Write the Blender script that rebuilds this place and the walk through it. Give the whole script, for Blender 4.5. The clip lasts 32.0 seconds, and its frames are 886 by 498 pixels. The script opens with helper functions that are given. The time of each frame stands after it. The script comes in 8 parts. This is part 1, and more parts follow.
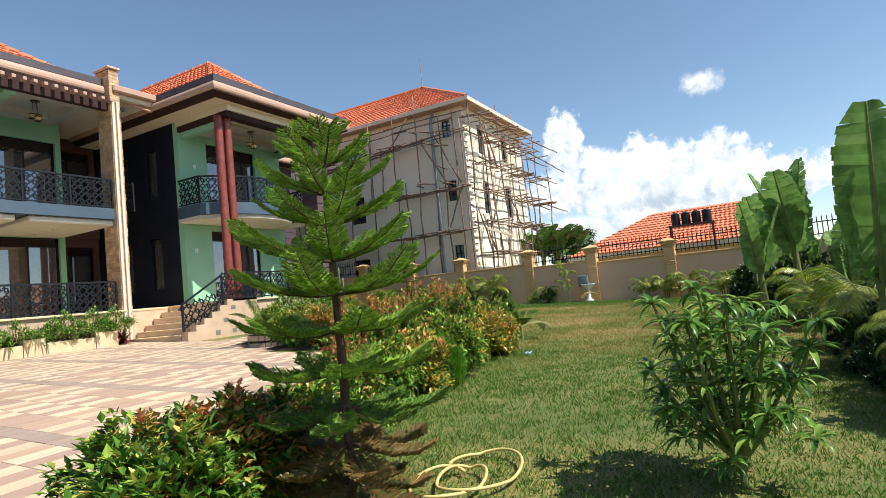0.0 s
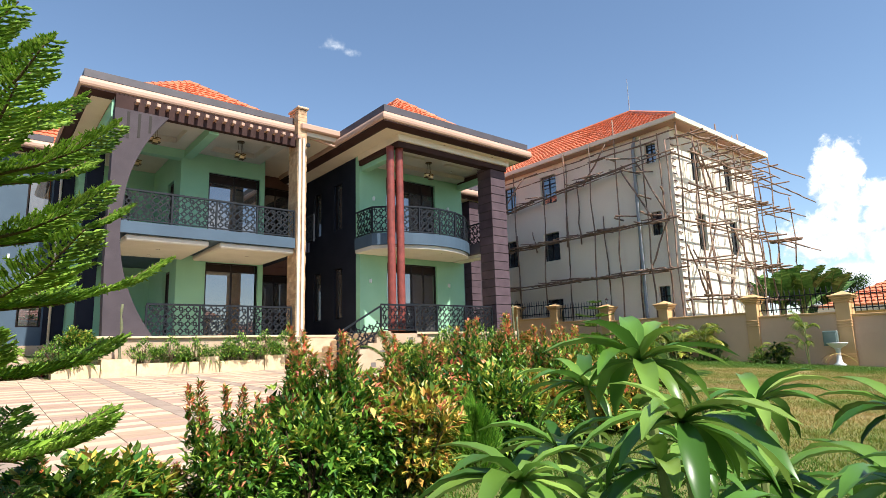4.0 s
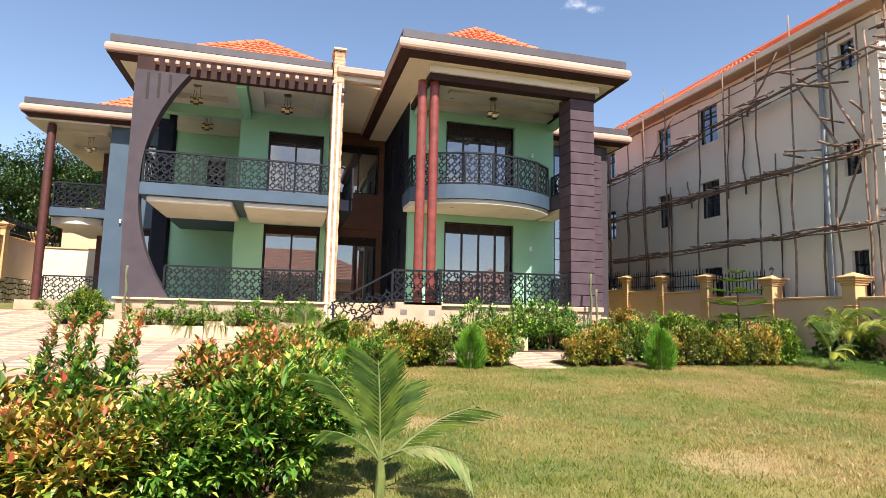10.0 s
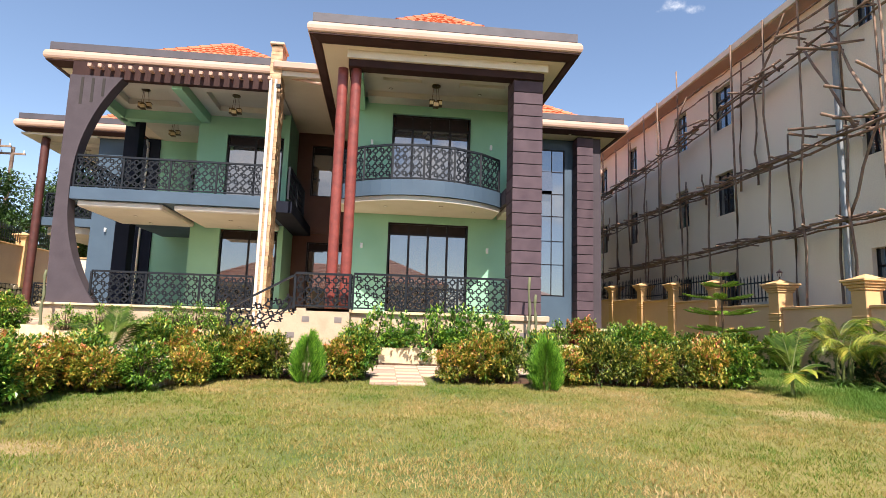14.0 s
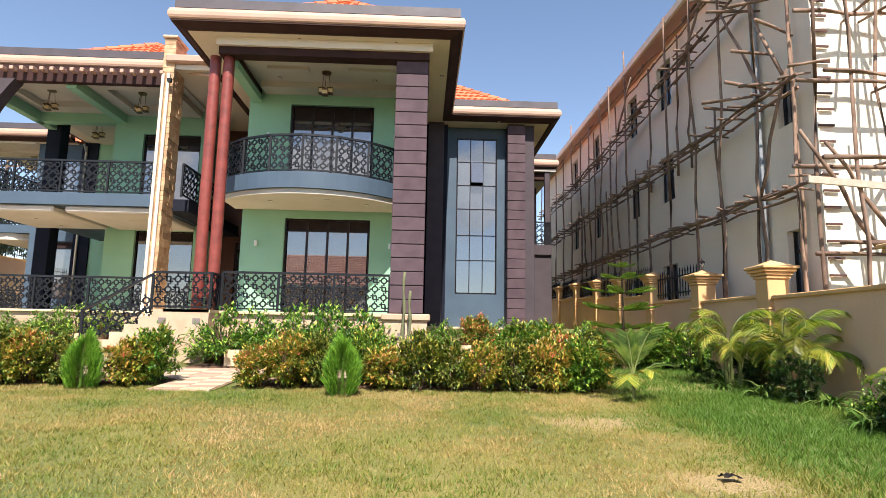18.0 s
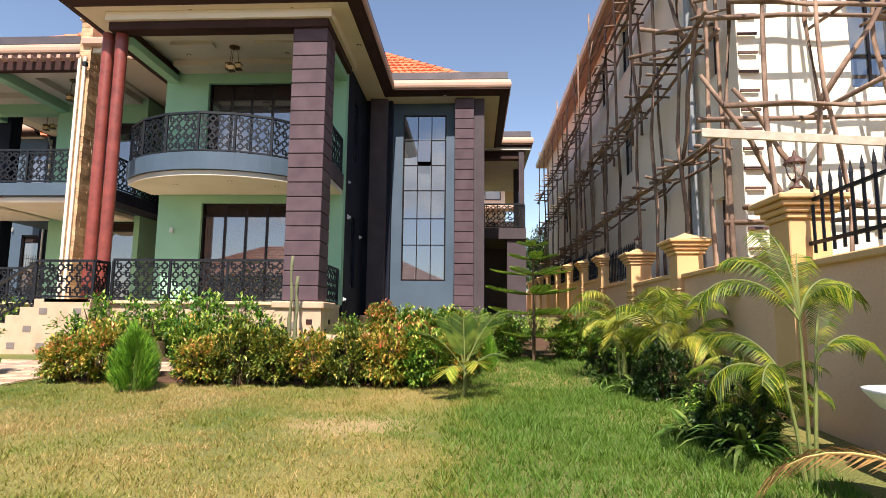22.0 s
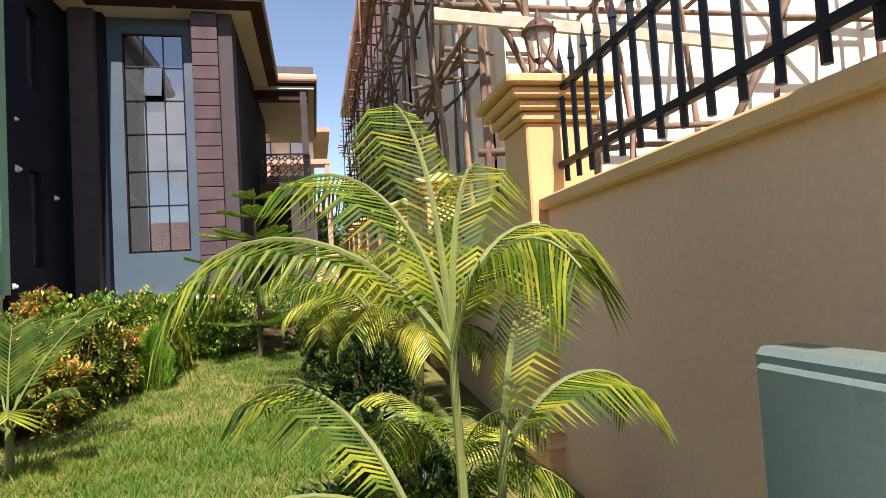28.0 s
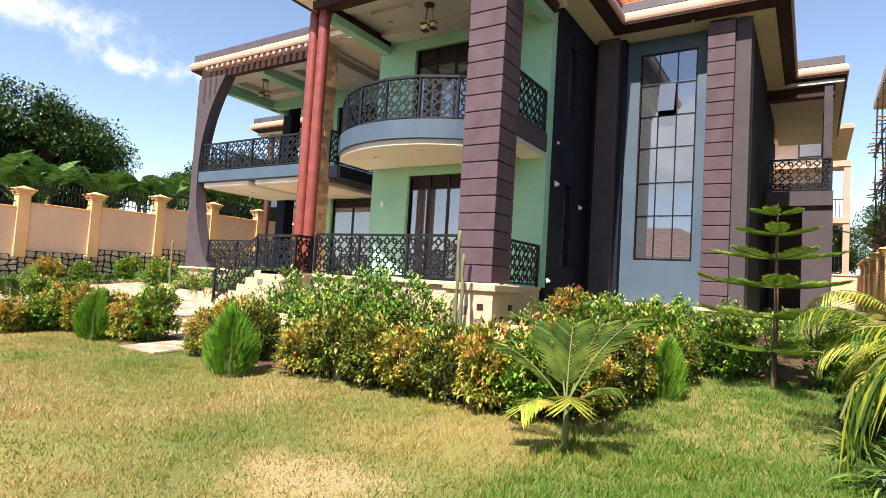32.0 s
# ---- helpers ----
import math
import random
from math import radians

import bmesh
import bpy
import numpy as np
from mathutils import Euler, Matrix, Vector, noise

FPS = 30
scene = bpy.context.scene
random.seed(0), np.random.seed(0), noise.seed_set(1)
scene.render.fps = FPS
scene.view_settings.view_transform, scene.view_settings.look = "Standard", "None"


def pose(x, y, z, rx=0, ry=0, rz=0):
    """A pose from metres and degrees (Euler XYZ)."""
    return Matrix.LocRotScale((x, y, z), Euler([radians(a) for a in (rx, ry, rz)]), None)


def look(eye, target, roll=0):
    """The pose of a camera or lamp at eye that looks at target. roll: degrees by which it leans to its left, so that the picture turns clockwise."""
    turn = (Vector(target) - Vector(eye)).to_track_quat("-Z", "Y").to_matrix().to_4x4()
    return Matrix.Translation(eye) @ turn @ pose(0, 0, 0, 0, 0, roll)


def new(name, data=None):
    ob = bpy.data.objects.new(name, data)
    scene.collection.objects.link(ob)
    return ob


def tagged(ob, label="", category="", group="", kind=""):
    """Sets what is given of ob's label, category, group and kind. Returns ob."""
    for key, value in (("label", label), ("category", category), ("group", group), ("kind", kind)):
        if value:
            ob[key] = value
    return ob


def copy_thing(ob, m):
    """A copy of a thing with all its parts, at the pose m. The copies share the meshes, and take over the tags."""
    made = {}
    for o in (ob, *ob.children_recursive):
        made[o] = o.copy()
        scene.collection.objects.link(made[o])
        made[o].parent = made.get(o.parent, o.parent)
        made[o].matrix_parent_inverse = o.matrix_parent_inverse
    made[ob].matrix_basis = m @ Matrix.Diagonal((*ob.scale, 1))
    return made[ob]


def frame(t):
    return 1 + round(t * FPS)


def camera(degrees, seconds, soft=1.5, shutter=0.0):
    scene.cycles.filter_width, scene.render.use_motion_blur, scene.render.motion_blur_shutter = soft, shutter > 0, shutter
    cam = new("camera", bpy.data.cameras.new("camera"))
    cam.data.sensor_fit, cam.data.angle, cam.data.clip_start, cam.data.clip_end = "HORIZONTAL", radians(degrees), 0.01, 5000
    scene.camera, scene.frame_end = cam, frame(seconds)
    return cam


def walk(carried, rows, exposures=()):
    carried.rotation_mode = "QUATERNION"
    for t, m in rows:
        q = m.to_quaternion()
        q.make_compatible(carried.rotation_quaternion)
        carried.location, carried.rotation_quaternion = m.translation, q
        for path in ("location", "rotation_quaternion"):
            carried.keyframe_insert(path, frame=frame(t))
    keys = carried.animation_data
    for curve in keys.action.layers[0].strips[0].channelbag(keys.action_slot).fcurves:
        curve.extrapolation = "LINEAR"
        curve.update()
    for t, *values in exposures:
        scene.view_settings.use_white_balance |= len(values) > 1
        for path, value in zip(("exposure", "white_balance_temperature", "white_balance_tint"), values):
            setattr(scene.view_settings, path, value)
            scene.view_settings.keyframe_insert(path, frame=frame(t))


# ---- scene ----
cam = camera(75.0, 32.0, soft=0.6)
PATH = [
    (0, (1.503, 1.921, 1.135), (3.258, 2.867, 1.286), -5.9),
    (0.5, (1.736, 1.942, 1.133), (3.584, 2.698, 1.248), -6.4),
    (1, (1.979, 1.969, 1.124), (3.875, 2.599, 1.226), -6.6),
    (1.5, (2.257, 2.006, 1.112), (4.161, 2.607, 1.213), -5.9),
    (2, (2.567, 2.037, 1.096), (4.44, 2.72, 1.255), -4.9),
    (2.5, (2.933, 2.038, 1.078), (4.7, 2.947, 1.301), -5.0),
    (3, (3.356, 1.994, 1.064), (4.926, 3.2, 1.346), -3.5),
    (3.5, (3.782, 1.878, 1.044), (5.183, 3.267, 1.368), -2.3),
    (4, (4.214, 1.725, 1.019), (5.46, 3.25, 1.364), -1.7),
    (4.5, (4.68, 1.629, 1.006), (5.722, 3.303, 1.34), 0.3),
    (5, (5.22, 1.47, 1.05), (6.12, 3.225, 1.365), 0.4),
    (5.75, (6.05, 1.35, 1.135), (6.73, 3.21, 1.415), 0.4),
    (6.5, (6.91, 1.324, 1.211), (7.405, 3.245, 1.461), 0.3),
    (7, (7.469, 1.418, 1.241), (7.924, 3.35, 1.488), -0.9),
    (7.5, (8.009, 1.487, 1.264), (8.47, 3.419, 1.502), -2.0),
    (8, (8.545, 1.576, 1.284), (9.001, 3.509, 1.522), -2.4),
    (8.5, (9.081, 1.714, 1.297), (9.555, 3.643, 1.537), -1.2),
    (9, (9.643, 1.806, 1.291), (10.154, 3.725, 1.526), -0.3),
    (9.5, (10.231, 1.895, 1.28), (10.746, 3.814, 1.512), 0.7),
    (10, (10.819, 1.997, 1.274), (11.339, 3.914, 1.506), 1.2),
    (10.5, (11.412, 2.102, 1.264), (11.928, 4.02, 1.504), 0.9),
    (11, (11.993, 2.222, 1.242), (12.513, 4.137, 1.489), 1.3),
    (11.5, (12.522, 2.341, 1.237), (12.992, 4.267, 1.501), 1.0),
    (12, (13.046, 2.413, 1.245), (13.433, 4.353, 1.538), 1.3),
    (12.5, (13.625, 2.449, 1.262), (13.99, 4.394, 1.554), 2.9),
    (13, (14.185, 2.518, 1.278), (14.512, 4.47, 1.565), 3.9),
    (13.5, (14.716, 2.648, 1.281), (14.975, 4.612, 1.556), 2.5),
    (14, (15.223, 2.727, 1.272), (15.425, 4.699, 1.541), 1.8),
    (14.5, (15.731, 2.819, 1.265), (15.881, 4.797, 1.523), 1.3),
    (15, (16.231, 2.974, 1.271), (16.416, 4.954, 1.482), -0.6),
    (15.5, (16.71, 3.071, 1.28), (16.921, 5.05, 1.472), -0.5),
    (17.5, (18.543, 3.384, 1.268), (18.675, 5.358, 1.562), 0.9),
    (18, (18.944, 3.463, 1.267), (19.01, 5.442, 1.546), 1.1),
    (18.5, (19.288, 3.543, 1.269), (19.244, 5.522, 1.558), 1.5),
    (19, (19.608, 3.715, 1.275), (19.498, 5.692, 1.558), 1.3),
    (19.5, (19.973, 3.869, 1.283), (19.8, 5.842, 1.559), 1.4),
    (20, (20.361, 4.05, 1.276), (20.133, 6.017, 1.555), 1.9),
    (20.5, (20.807, 4.224, 1.262), (20.556, 6.189, 1.535), 1.6),
    (21, (21.302, 4.304, 1.223), (21.076, 6.274, 1.48), 0.5),
    (21.5, (21.703, 4.499, 1.226), (21.526, 6.475, 1.476), 0.1),
    (22, (22.049, 4.632, 1.243), (21.944, 6.614, 1.491), 0.6),
    (22.5, (22.338, 4.671, 1.249), (22.257, 6.653, 1.502), -0.2),
    (23, (22.443, 4.771, 1.234), (22.343, 6.753, 1.484), -2.8),
    (23.5, (22.434, 5.067, 1.229), (22.323, 7.051, 1.461), -4.1),
    (24, (22.459, 5.489, 1.267), (22.335, 7.474, 1.479), -4.5),
    (24.5, (22.546, 5.971, 1.31), (22.417, 7.958, 1.497), -4.8),
    (25, (22.669, 6.446, 1.347), (22.53, 8.433, 1.524), -4.9),
    (25.5, (22.874, 6.859, 1.381), (22.835, 8.852, 1.548), -5.3),
    (26, (23.109, 7.199, 1.423), (23.504, 9.154, 1.578), -3.9),
    (26.5, (23.339, 7.412, 1.344), (24.054, 9.273, 1.497), -2.6),
    (28.5, (24.016, 7.339, 1.458), (24.263, 9.322, 1.550), -4.7),
    (29, (23.995, 7.282, 1.422), (24.017, 9.273, 1.610), -5.8),
    (29.5, (24.073, 7.353, 1.464), (23.772, 9.309, 1.751), -4.7),
    (30, (23.974, 7.289, 1.473), (23.254, 9.124, 1.812), -1.9),
    (30.5, (23.826, 7.256, 1.539), (22.802, 8.937, 1.891), 0.3),
    (31, (23.705, 7.233, 1.576), (22.585, 8.852, 1.93), 1.5),
    (31.5, (23.64, 7.212, 1.563), (22.503, 8.838, 1.821), 2.5),
    (32, (23.558, 7.292, 1.57), (22.48, 8.972, 1.687), 3.5),
]
walk(cam, [(t, look(eye, target, roll)) for t, eye, target, roll in PATH], [(0, 0.48, 6300, 6), (2.5, 0.6, 6300, 6), (4.5, 0.82, 6300, 8), (7, 0.88, 6400, 10), (12, 0.94, 6600, 13), (17, 0.92, 6600, 12), (20, 1.0, 6800, 14), (22, 0.86, 6850, 15), (24, 1.0, 6850, 15), (26, 0.82, 6900, 16), (29, 1.02, 6900, 16), (30, 1.1, 6800, 14), (31, 1.05, 6800, 14), (32, 1.15, 6800, 14)])

# ---- daylight ----
SUN_FROM = Vector((0.03, -0.6, 0.79)).normalized()
world = bpy.data.worlds.new("sky")
scene.world = world
world.use_nodes = True
wt = world.node_tree
for n in list(wt.nodes):
    wt.nodes.remove(n)
w_out = wt.nodes.new("ShaderNodeOutputWorld")
w_bg = wt.nodes.new("ShaderNodeBackground")
w_sky = wt.nodes.new("ShaderNodeTexSky")
w_sky.sky_type = "NISHITA"
w_sky.sun_disc = False
w_sky.sun_elevation = math.asin(SUN_FROM.z)
w_sky.sun_rotation = math.atan2(SUN_FROM.x, SUN_FROM.y)
w_sky.altitude = 600
w_sky.air_density, w_sky.dust_density, w_sky.ozone_density = 1.0, 0.4, 0.5
w_bg.inputs["Strength"].default_value = 0.112
wt.links.new(w_bg.outputs[0], w_out.inputs[0])


def wnode(kind, **vals):
    n = wt.nodes.new(kind)
    for k, v in vals.items():
        n.inputs[k].default_value = v
    return n


# clouds: thin veils and fair-weather heaps over the sky
w_geo = wt.nodes.new("ShaderNodeTexCoord")
w_sep = wt.nodes.new("ShaderNodeSeparateXYZ")
wt.links.new(w_geo.outputs["Generated"], w_sep.inputs[0])


def wmath(op, a, b=0.0, clamp=False):
    n = wt.nodes.new("ShaderNodeMath")
    n.operation, n.use_clamp = op, clamp
    for i, v in enumerate((a, b)):
        if isinstance(v, (int, float)):
            n.inputs[i].default_value = v
        else:
            wt.links.new(v, n.inputs[i])
    return n.outputs[0]


def cloud_bank(yaw, pitch, half_w, half_h, scale, rag, low, high):
    """A heap of cloud round a bearing of the sky: a flat foot, a billowing head, ragged at two scales."""
    a, e = radians(yaw), radians(pitch)
    mid = Vector((-math.sin(a) * math.cos(e), math.cos(a) * math.cos(e), math.sin(e)))
    side = Vector((math.cos(a), math.sin(a), 0))
    over = side.cross(mid)
    dots = []
    for axis in (side, over, mid):
        d = wt.nodes.new("ShaderNodeVectorMath")
        d.operation = "DOT_PRODUCT"
        wt.links.new(w_geo.outputs["Generated"], d.inputs[0])
        d.inputs[1].default_value = axis
        dots.append(d.outputs["Value"])
    u = wmath("DIVIDE", dots[0], half_w)
    v = wmath("DIVIDE", dots[1], half_h)
    foot = wmath("ADD", v, wmath("MULTIPLY", wmath("MINIMUM", v, 0.0), 0.5))
    r = wmath("SQRT", wmath("ADD", wmath("MULTIPLY", u, u), wmath("MULTIPLY", foot, foot)))
    body = wmath("SUBTRACT", 1.0, r)
    broad = wnode("ShaderNodeTexNoise", Scale=scale, Detail=3.0, Roughness=0.5, Distortion=0.1)
    fine = wnode("ShaderNodeTexNoise", Scale=scale * 3.6, Detail=7.0, Roughness=0.62, Distortion=0.3)
    for tex in (broad, fine):
        wt.links.new(w_geo.outputs["Generated"], tex.inputs["Vector"])
    total = wmath("ADD", body, wmath("MULTIPLY", wmath("SUBTRACT", broad.outputs["Fac"], 0.5), rag))
    total = wmath("ADD", total, wmath("MULTIPLY", wmath("SUBTRACT", fine.outputs["Fac"], 0.5), rag * 0.75))
    ramp = wt.nodes.new("ShaderNodeMapRange")
    ramp.interpolation_type = "SMOOTHSTEP"
    ramp.inputs["From Min"].default_value, ramp.inputs["From Max"].default_value = low, high
    wt.links.new(total, ramp.inputs["Value"])
    bright = wmath("ADD", wmath("MULTIPLY", fine.outputs["Fac"], 1.5), wmath("MULTIPLY", v, 0.28))
    return wmath("MULTIPLY", ramp.outputs[0], wmath("GREATER_THAN", dots[2], 0.1)), bright


CLOUDS = (
    (-82.5, 8.0, 0.17, 0.075, 9.0, 1.3, 0.0, 0.22, 1.0),
    (-74.8, 12.2, 0.036, 0.1, 15.0, 1.2, 0.0, 0.3, 1.0),
    (-73.5, 8.0, 0.06, 0.05, 13.0, 1.3, 0.0, 0.3, 1.0),
    (-92.0, 6.5, 0.09, 0.05, 11.0, 1.4, 0.0, 0.3, 1.0),
    (-76.0, 4.0, 0.2, 0.045, 9.0, 1.3, 0.0, 0.5, 0.9),
    (-87.5, 15.9, 0.042, 0.024, 18.0, 1.2, 0.0, 0.7, 0.85),
    (-107.0, 8.8, 0.1, 0.06, 11.0, 1.5, 0.0, 0.5, 0.9),
    (-28.3, 29.2, 0.022, 0.013, 30.0, 2.0, 0.0, 1.6, 0.6),
    (-29.9, 28.6, 0.018, 0.009, 34.0, 2.0, 0.0, 1.6, 0.45),
    (72, 19.0, 0.2, 0.042, 8.0, 2.2, -0.1, 1.5, 0.8),
    (62, 17.0, 0.14, 0.03, 10.0, 2.6, 0.0, 1.6, 0.6),
    (58, 27.0, 0.12, 0.02, 10.0, 2.8, 0.1, 1.9, 0.4),
    (44, 20.5, 0.09, 0.02, 12.0, 2.6, 0.1, 1.8, 0.4),
    (96, 12, 0.2, 0.05, 7.0, 2.4, -0.1, 1.3, 0.6),
    (172, 13, 0.4, 0.12, 6.0, 1.7, 0.0, 0.5, 0.9),
    (-158, 24, 0.3, 0.09, 7.0, 1.8, 0.0, 0.6, 0.8),
)
col = w_sky.outputs[0]
for yaw, pitch, hw, hh, sc, rag, lo, hi, amount in CLOUDS:
    mask, billow = cloud_bank(yaw, pitch, hw, hh, sc, rag, lo, hi)
    shade = wt.nodes.new("ShaderNodeMix")
    shade.data_type = "RGBA"
    shade.inputs[6].default_value, shade.inputs[7].default_value = (3.9, 4.4, 5.1, 1), (7.6, 7.6, 7.7, 1)
    br = wt.nodes.new("ShaderNodeMapRange")
    br.inputs["From Min"].default_value, br.inputs["From Max"].default_value = 0.45, 0.95
    wt.links.new(billow, br.inputs["Value"])
    wt.links.new(br.outputs[0], shade.inputs[0])
    mix = wt.nodes.new("ShaderNodeMix")
    mix.data_type = "RGBA"
    wt.links.new(wmath("MULTIPLY", mask, amount), mix.inputs[0])
    wt.links.new(col, mix.inputs[6])
    wt.links.new(shade.outputs[2], mix.inputs[7])
    col = mix.outputs[2]
wt.links.new(col, w_bg.inputs["Color"])

sun = new("sun", bpy.data.lights.new("sun", "SUN"))
sun.data.energy, sun.data.angle, sun.data.color = 5.0, radians(0.53), (1.0, 0.925, 0.83)
sun.matrix_world = look(SUN_FROM * 50, (0, 0, 0))


# ---- materials ----
def srgb(*c):
    return tuple(((v / 255 + 0.055) / 1.055) ** 2.4 if v > 10 else v / 255 / 12.92 for v in c) + (1.0,)


def material(name, base, other=None, rough=0.6, metal=0.0, scale=3.0, grain=60.0, bump=0.15, spread=0.5, spec=0.5, vary=0.0, detail=6.0, island=False):
    """A surface of one paint or stuff: two colours mixed by broad stains, a fine grain, relief, and a change from piece to piece."""
    m = bpy.data.materials.new(name)
    m.use_nodes = True
    t = m.node_tree
    b = t.nodes["Principled BSDF"]
    b.inputs["Metallic"].default_value, b.inputs["Specular IOR Level"].default_value = metal, spec
    co = t.nodes.new("ShaderNodeTexCoord")
    broad = t.nodes.new("ShaderNodeTexNoise")
    broad.inputs["Scale"].default_value, broad.inputs["Detail"].default_value = scale, detail
    fine = t.nodes.new("ShaderNodeTexNoise")
    fine.inputs["Scale"].default_value, fine.inputs["Detail"].default_value = grain, 3
    for n in (broad, fine):
        t.links.new(co.outputs["Object"], n.inputs["Vector"])
    ramp = t.nodes.new("ShaderNodeMapRange")
    ramp.inputs["From Min"].default_value, ramp.inputs["From Max"].default_value = 0.5 - spread / 2, 0.5 + spread / 2
    t.links.new(broad.outputs["Fac"], ramp.inputs["Value"])
    mix = t.nodes.new("ShaderNodeMix")
    mix.data_type = "RGBA"
    mix.inputs[6].default_value = base
    mix.inputs[7].default_value = other or tuple(v * 0.8 for v in base[:3]) + (1,)
    t.links.new(ramp.outputs[0], mix.inputs[0])
    out = mix.outputs[2]
    hsv = t.nodes.new("ShaderNodeHueSaturation")
    t.links.new(out, hsv.inputs["Color"])
    val = t.nodes.new("ShaderNodeMapRange")
    val.inputs["To Min"].default_value, val.inputs["To Max"].default_value = 0.86, 1.14
    t.links.new(fine.outputs["Fac"], val.inputs["Value"])
    last = val.outputs[0]
    if vary:
        src = t.nodes.new("ShaderNodeNewGeometry").outputs["Random Per Island"] if island else t.nodes.new("ShaderNodeObjectInfo").outputs["Random"]
        r = t.nodes.new("ShaderNodeMapRange")
        r.inputs["To Min"].default_value, r.inputs["To Max"].default_value = 1 - vary, 1 + vary
        t.links.new(src, r.inputs["Value"])
        mul = t.nodes.new("ShaderNodeMath")
        mul.operation = "MULTIPLY"
        t.links.new(last, mul.inputs[0])
        t.links.new(r.outputs[0], mul.inputs[1])
        last = mul.outputs[0]
    t.links.new(last, hsv.inputs["Value"])
    t.links.new(hsv.outputs[0], b.inputs["Base Color"])
    rr = t.nodes.new("ShaderNodeMapRange")
    rr.inputs["To Min"].default_value, rr.inputs["To Max"].default_value = max(0.02, rough - 0.1), min(1, rough + 0.1)
    t.links.new(broad.outputs["Fac"], rr.inputs["Value"])
    t.links.new(rr.outputs[0], b.inputs["Roughness"])
    if bump:
        bp = t.nodes.new("ShaderNodeBump")
        bp.inputs["Strength"].default_value, bp.inputs["Distance"].default_value = bump, 0.01
        t.links.new(fine.outputs["Fac"], bp.inputs["Height"])
        t.links.new(bp.outputs[0], b.inputs["Normal"])
    return m


def leaf_material(name, colours, rough=0.42, glow=0.16, tone=0.78, spec=0.35):
    """Leaves: each takes one of the colours by its own random, some light passes through."""
    m = bpy.data.materials.new(name)
    m.use_nodes = True
    t = m.node_tree
    b = t.nodes["Principled BSDF"]
    b.inputs["Roughness"].default_value = rough
    b.inputs["Specular IOR Level"].default_value = spec
    geo = t.nodes.new("ShaderNodeNewGeometry")
    ramp = t.nodes.new("ShaderNodeValToRGB")
    ramp.color_ramp.interpolation = "LINEAR"
    el = ramp.color_ramp.elements
    colours = [tuple(v * tone for v in c[:3]) + (1,) for c in colours]
    n = len(colours)
    el[0].position, el[0].color = 0.0, colours[0]
    el[1].position, el[1].color = 1.0, colours[-1]
    for i in range(1, n - 1):
        e = el.new(i / (n - 1))
        e.color = colours[i]
    t.links.new(geo.outputs["Random Per Island"], ramp.inputs["Fac"])
    co = t.nodes.new("ShaderNodeTexCoord")
    tex = t.nodes.new("ShaderNodeTexNoise")
    tex.inputs["Scale"].default_value = 9.0
    t.links.new(co.outputs["Object"], tex.inputs["Vector"])
    hsv = t.nodes.new("ShaderNodeHueSaturation")
    rng = t.nodes.new("ShaderNodeMapRange")
    rng.inputs["From Min"].default_value, rng.inputs["From Max"].default_value = 0.3, 0.7
    rng.inputs["To Min"].default_value, rng.inputs["To Max"].default_value = 0.72, 1.3
    t.links.new(tex.outputs["Fac"], rng.inputs["Value"])
    t.links.new(rng.outputs[0], hsv.inputs["Value"])
    t.links.new(ramp.outputs[0], hsv.inputs["Color"])
    t.links.new(hsv.outputs[0], b.inputs["Base Color"])
    tr = t.nodes.new("ShaderNodeBsdfTranslucent")
    t.links.new(hsv.outputs[0], tr.inputs["Color"])
    mx = t.nodes.new("ShaderNodeMixShader")
    mx.inputs[0].default_value = glow
    t.links.new(b.outputs[0], mx.inputs[1])
    t.links.new(tr.outputs[0], mx.inputs[2])
    t.links.new(mx.outputs[0], t.nodes["Material Output"].inputs[0])
    return m


def glass_material(name, tint, rough=0.02):
    """Reflective tinted window glass."""
    m = bpy.data.materials.new(name)
    m.use_nodes = True
    b = m.node_tree.nodes["Principled BSDF"]
    b.inputs["Base Color"].default_value = tint
    b.inputs["Metallic"].default_value = 0.75
    b.inputs["Roughness"].default_value = rough
    b.inputs["Specular IOR Level"].default_value = 0.9
    return m


def clear_glass(name):
    """Thin panes: most light goes straight through, a little is mirrored."""
    m = bpy.data.materials.new(name)
    m.use_nodes = True
    t = m.node_tree
    b = t.nodes["Principled BSDF"]
    b.inputs["Base Color"].default_value = (0.8, 0.84, 0.82, 1)
    b.inputs["Roughness"].default_value = 0.05
    see = t.nodes.new("ShaderNodeBsdfTransparent")
    mx = t.nodes.new("ShaderNodeMixShader")
    mx.inputs[0].default_value = 0.8
    t.links.new(b.outputs[0], mx.inputs[1])
    t.links.new(see.outputs[0], mx.inputs[2])
    t.links.new(mx.outputs[0], t.nodes["Material Output"].inputs[0])
    return m



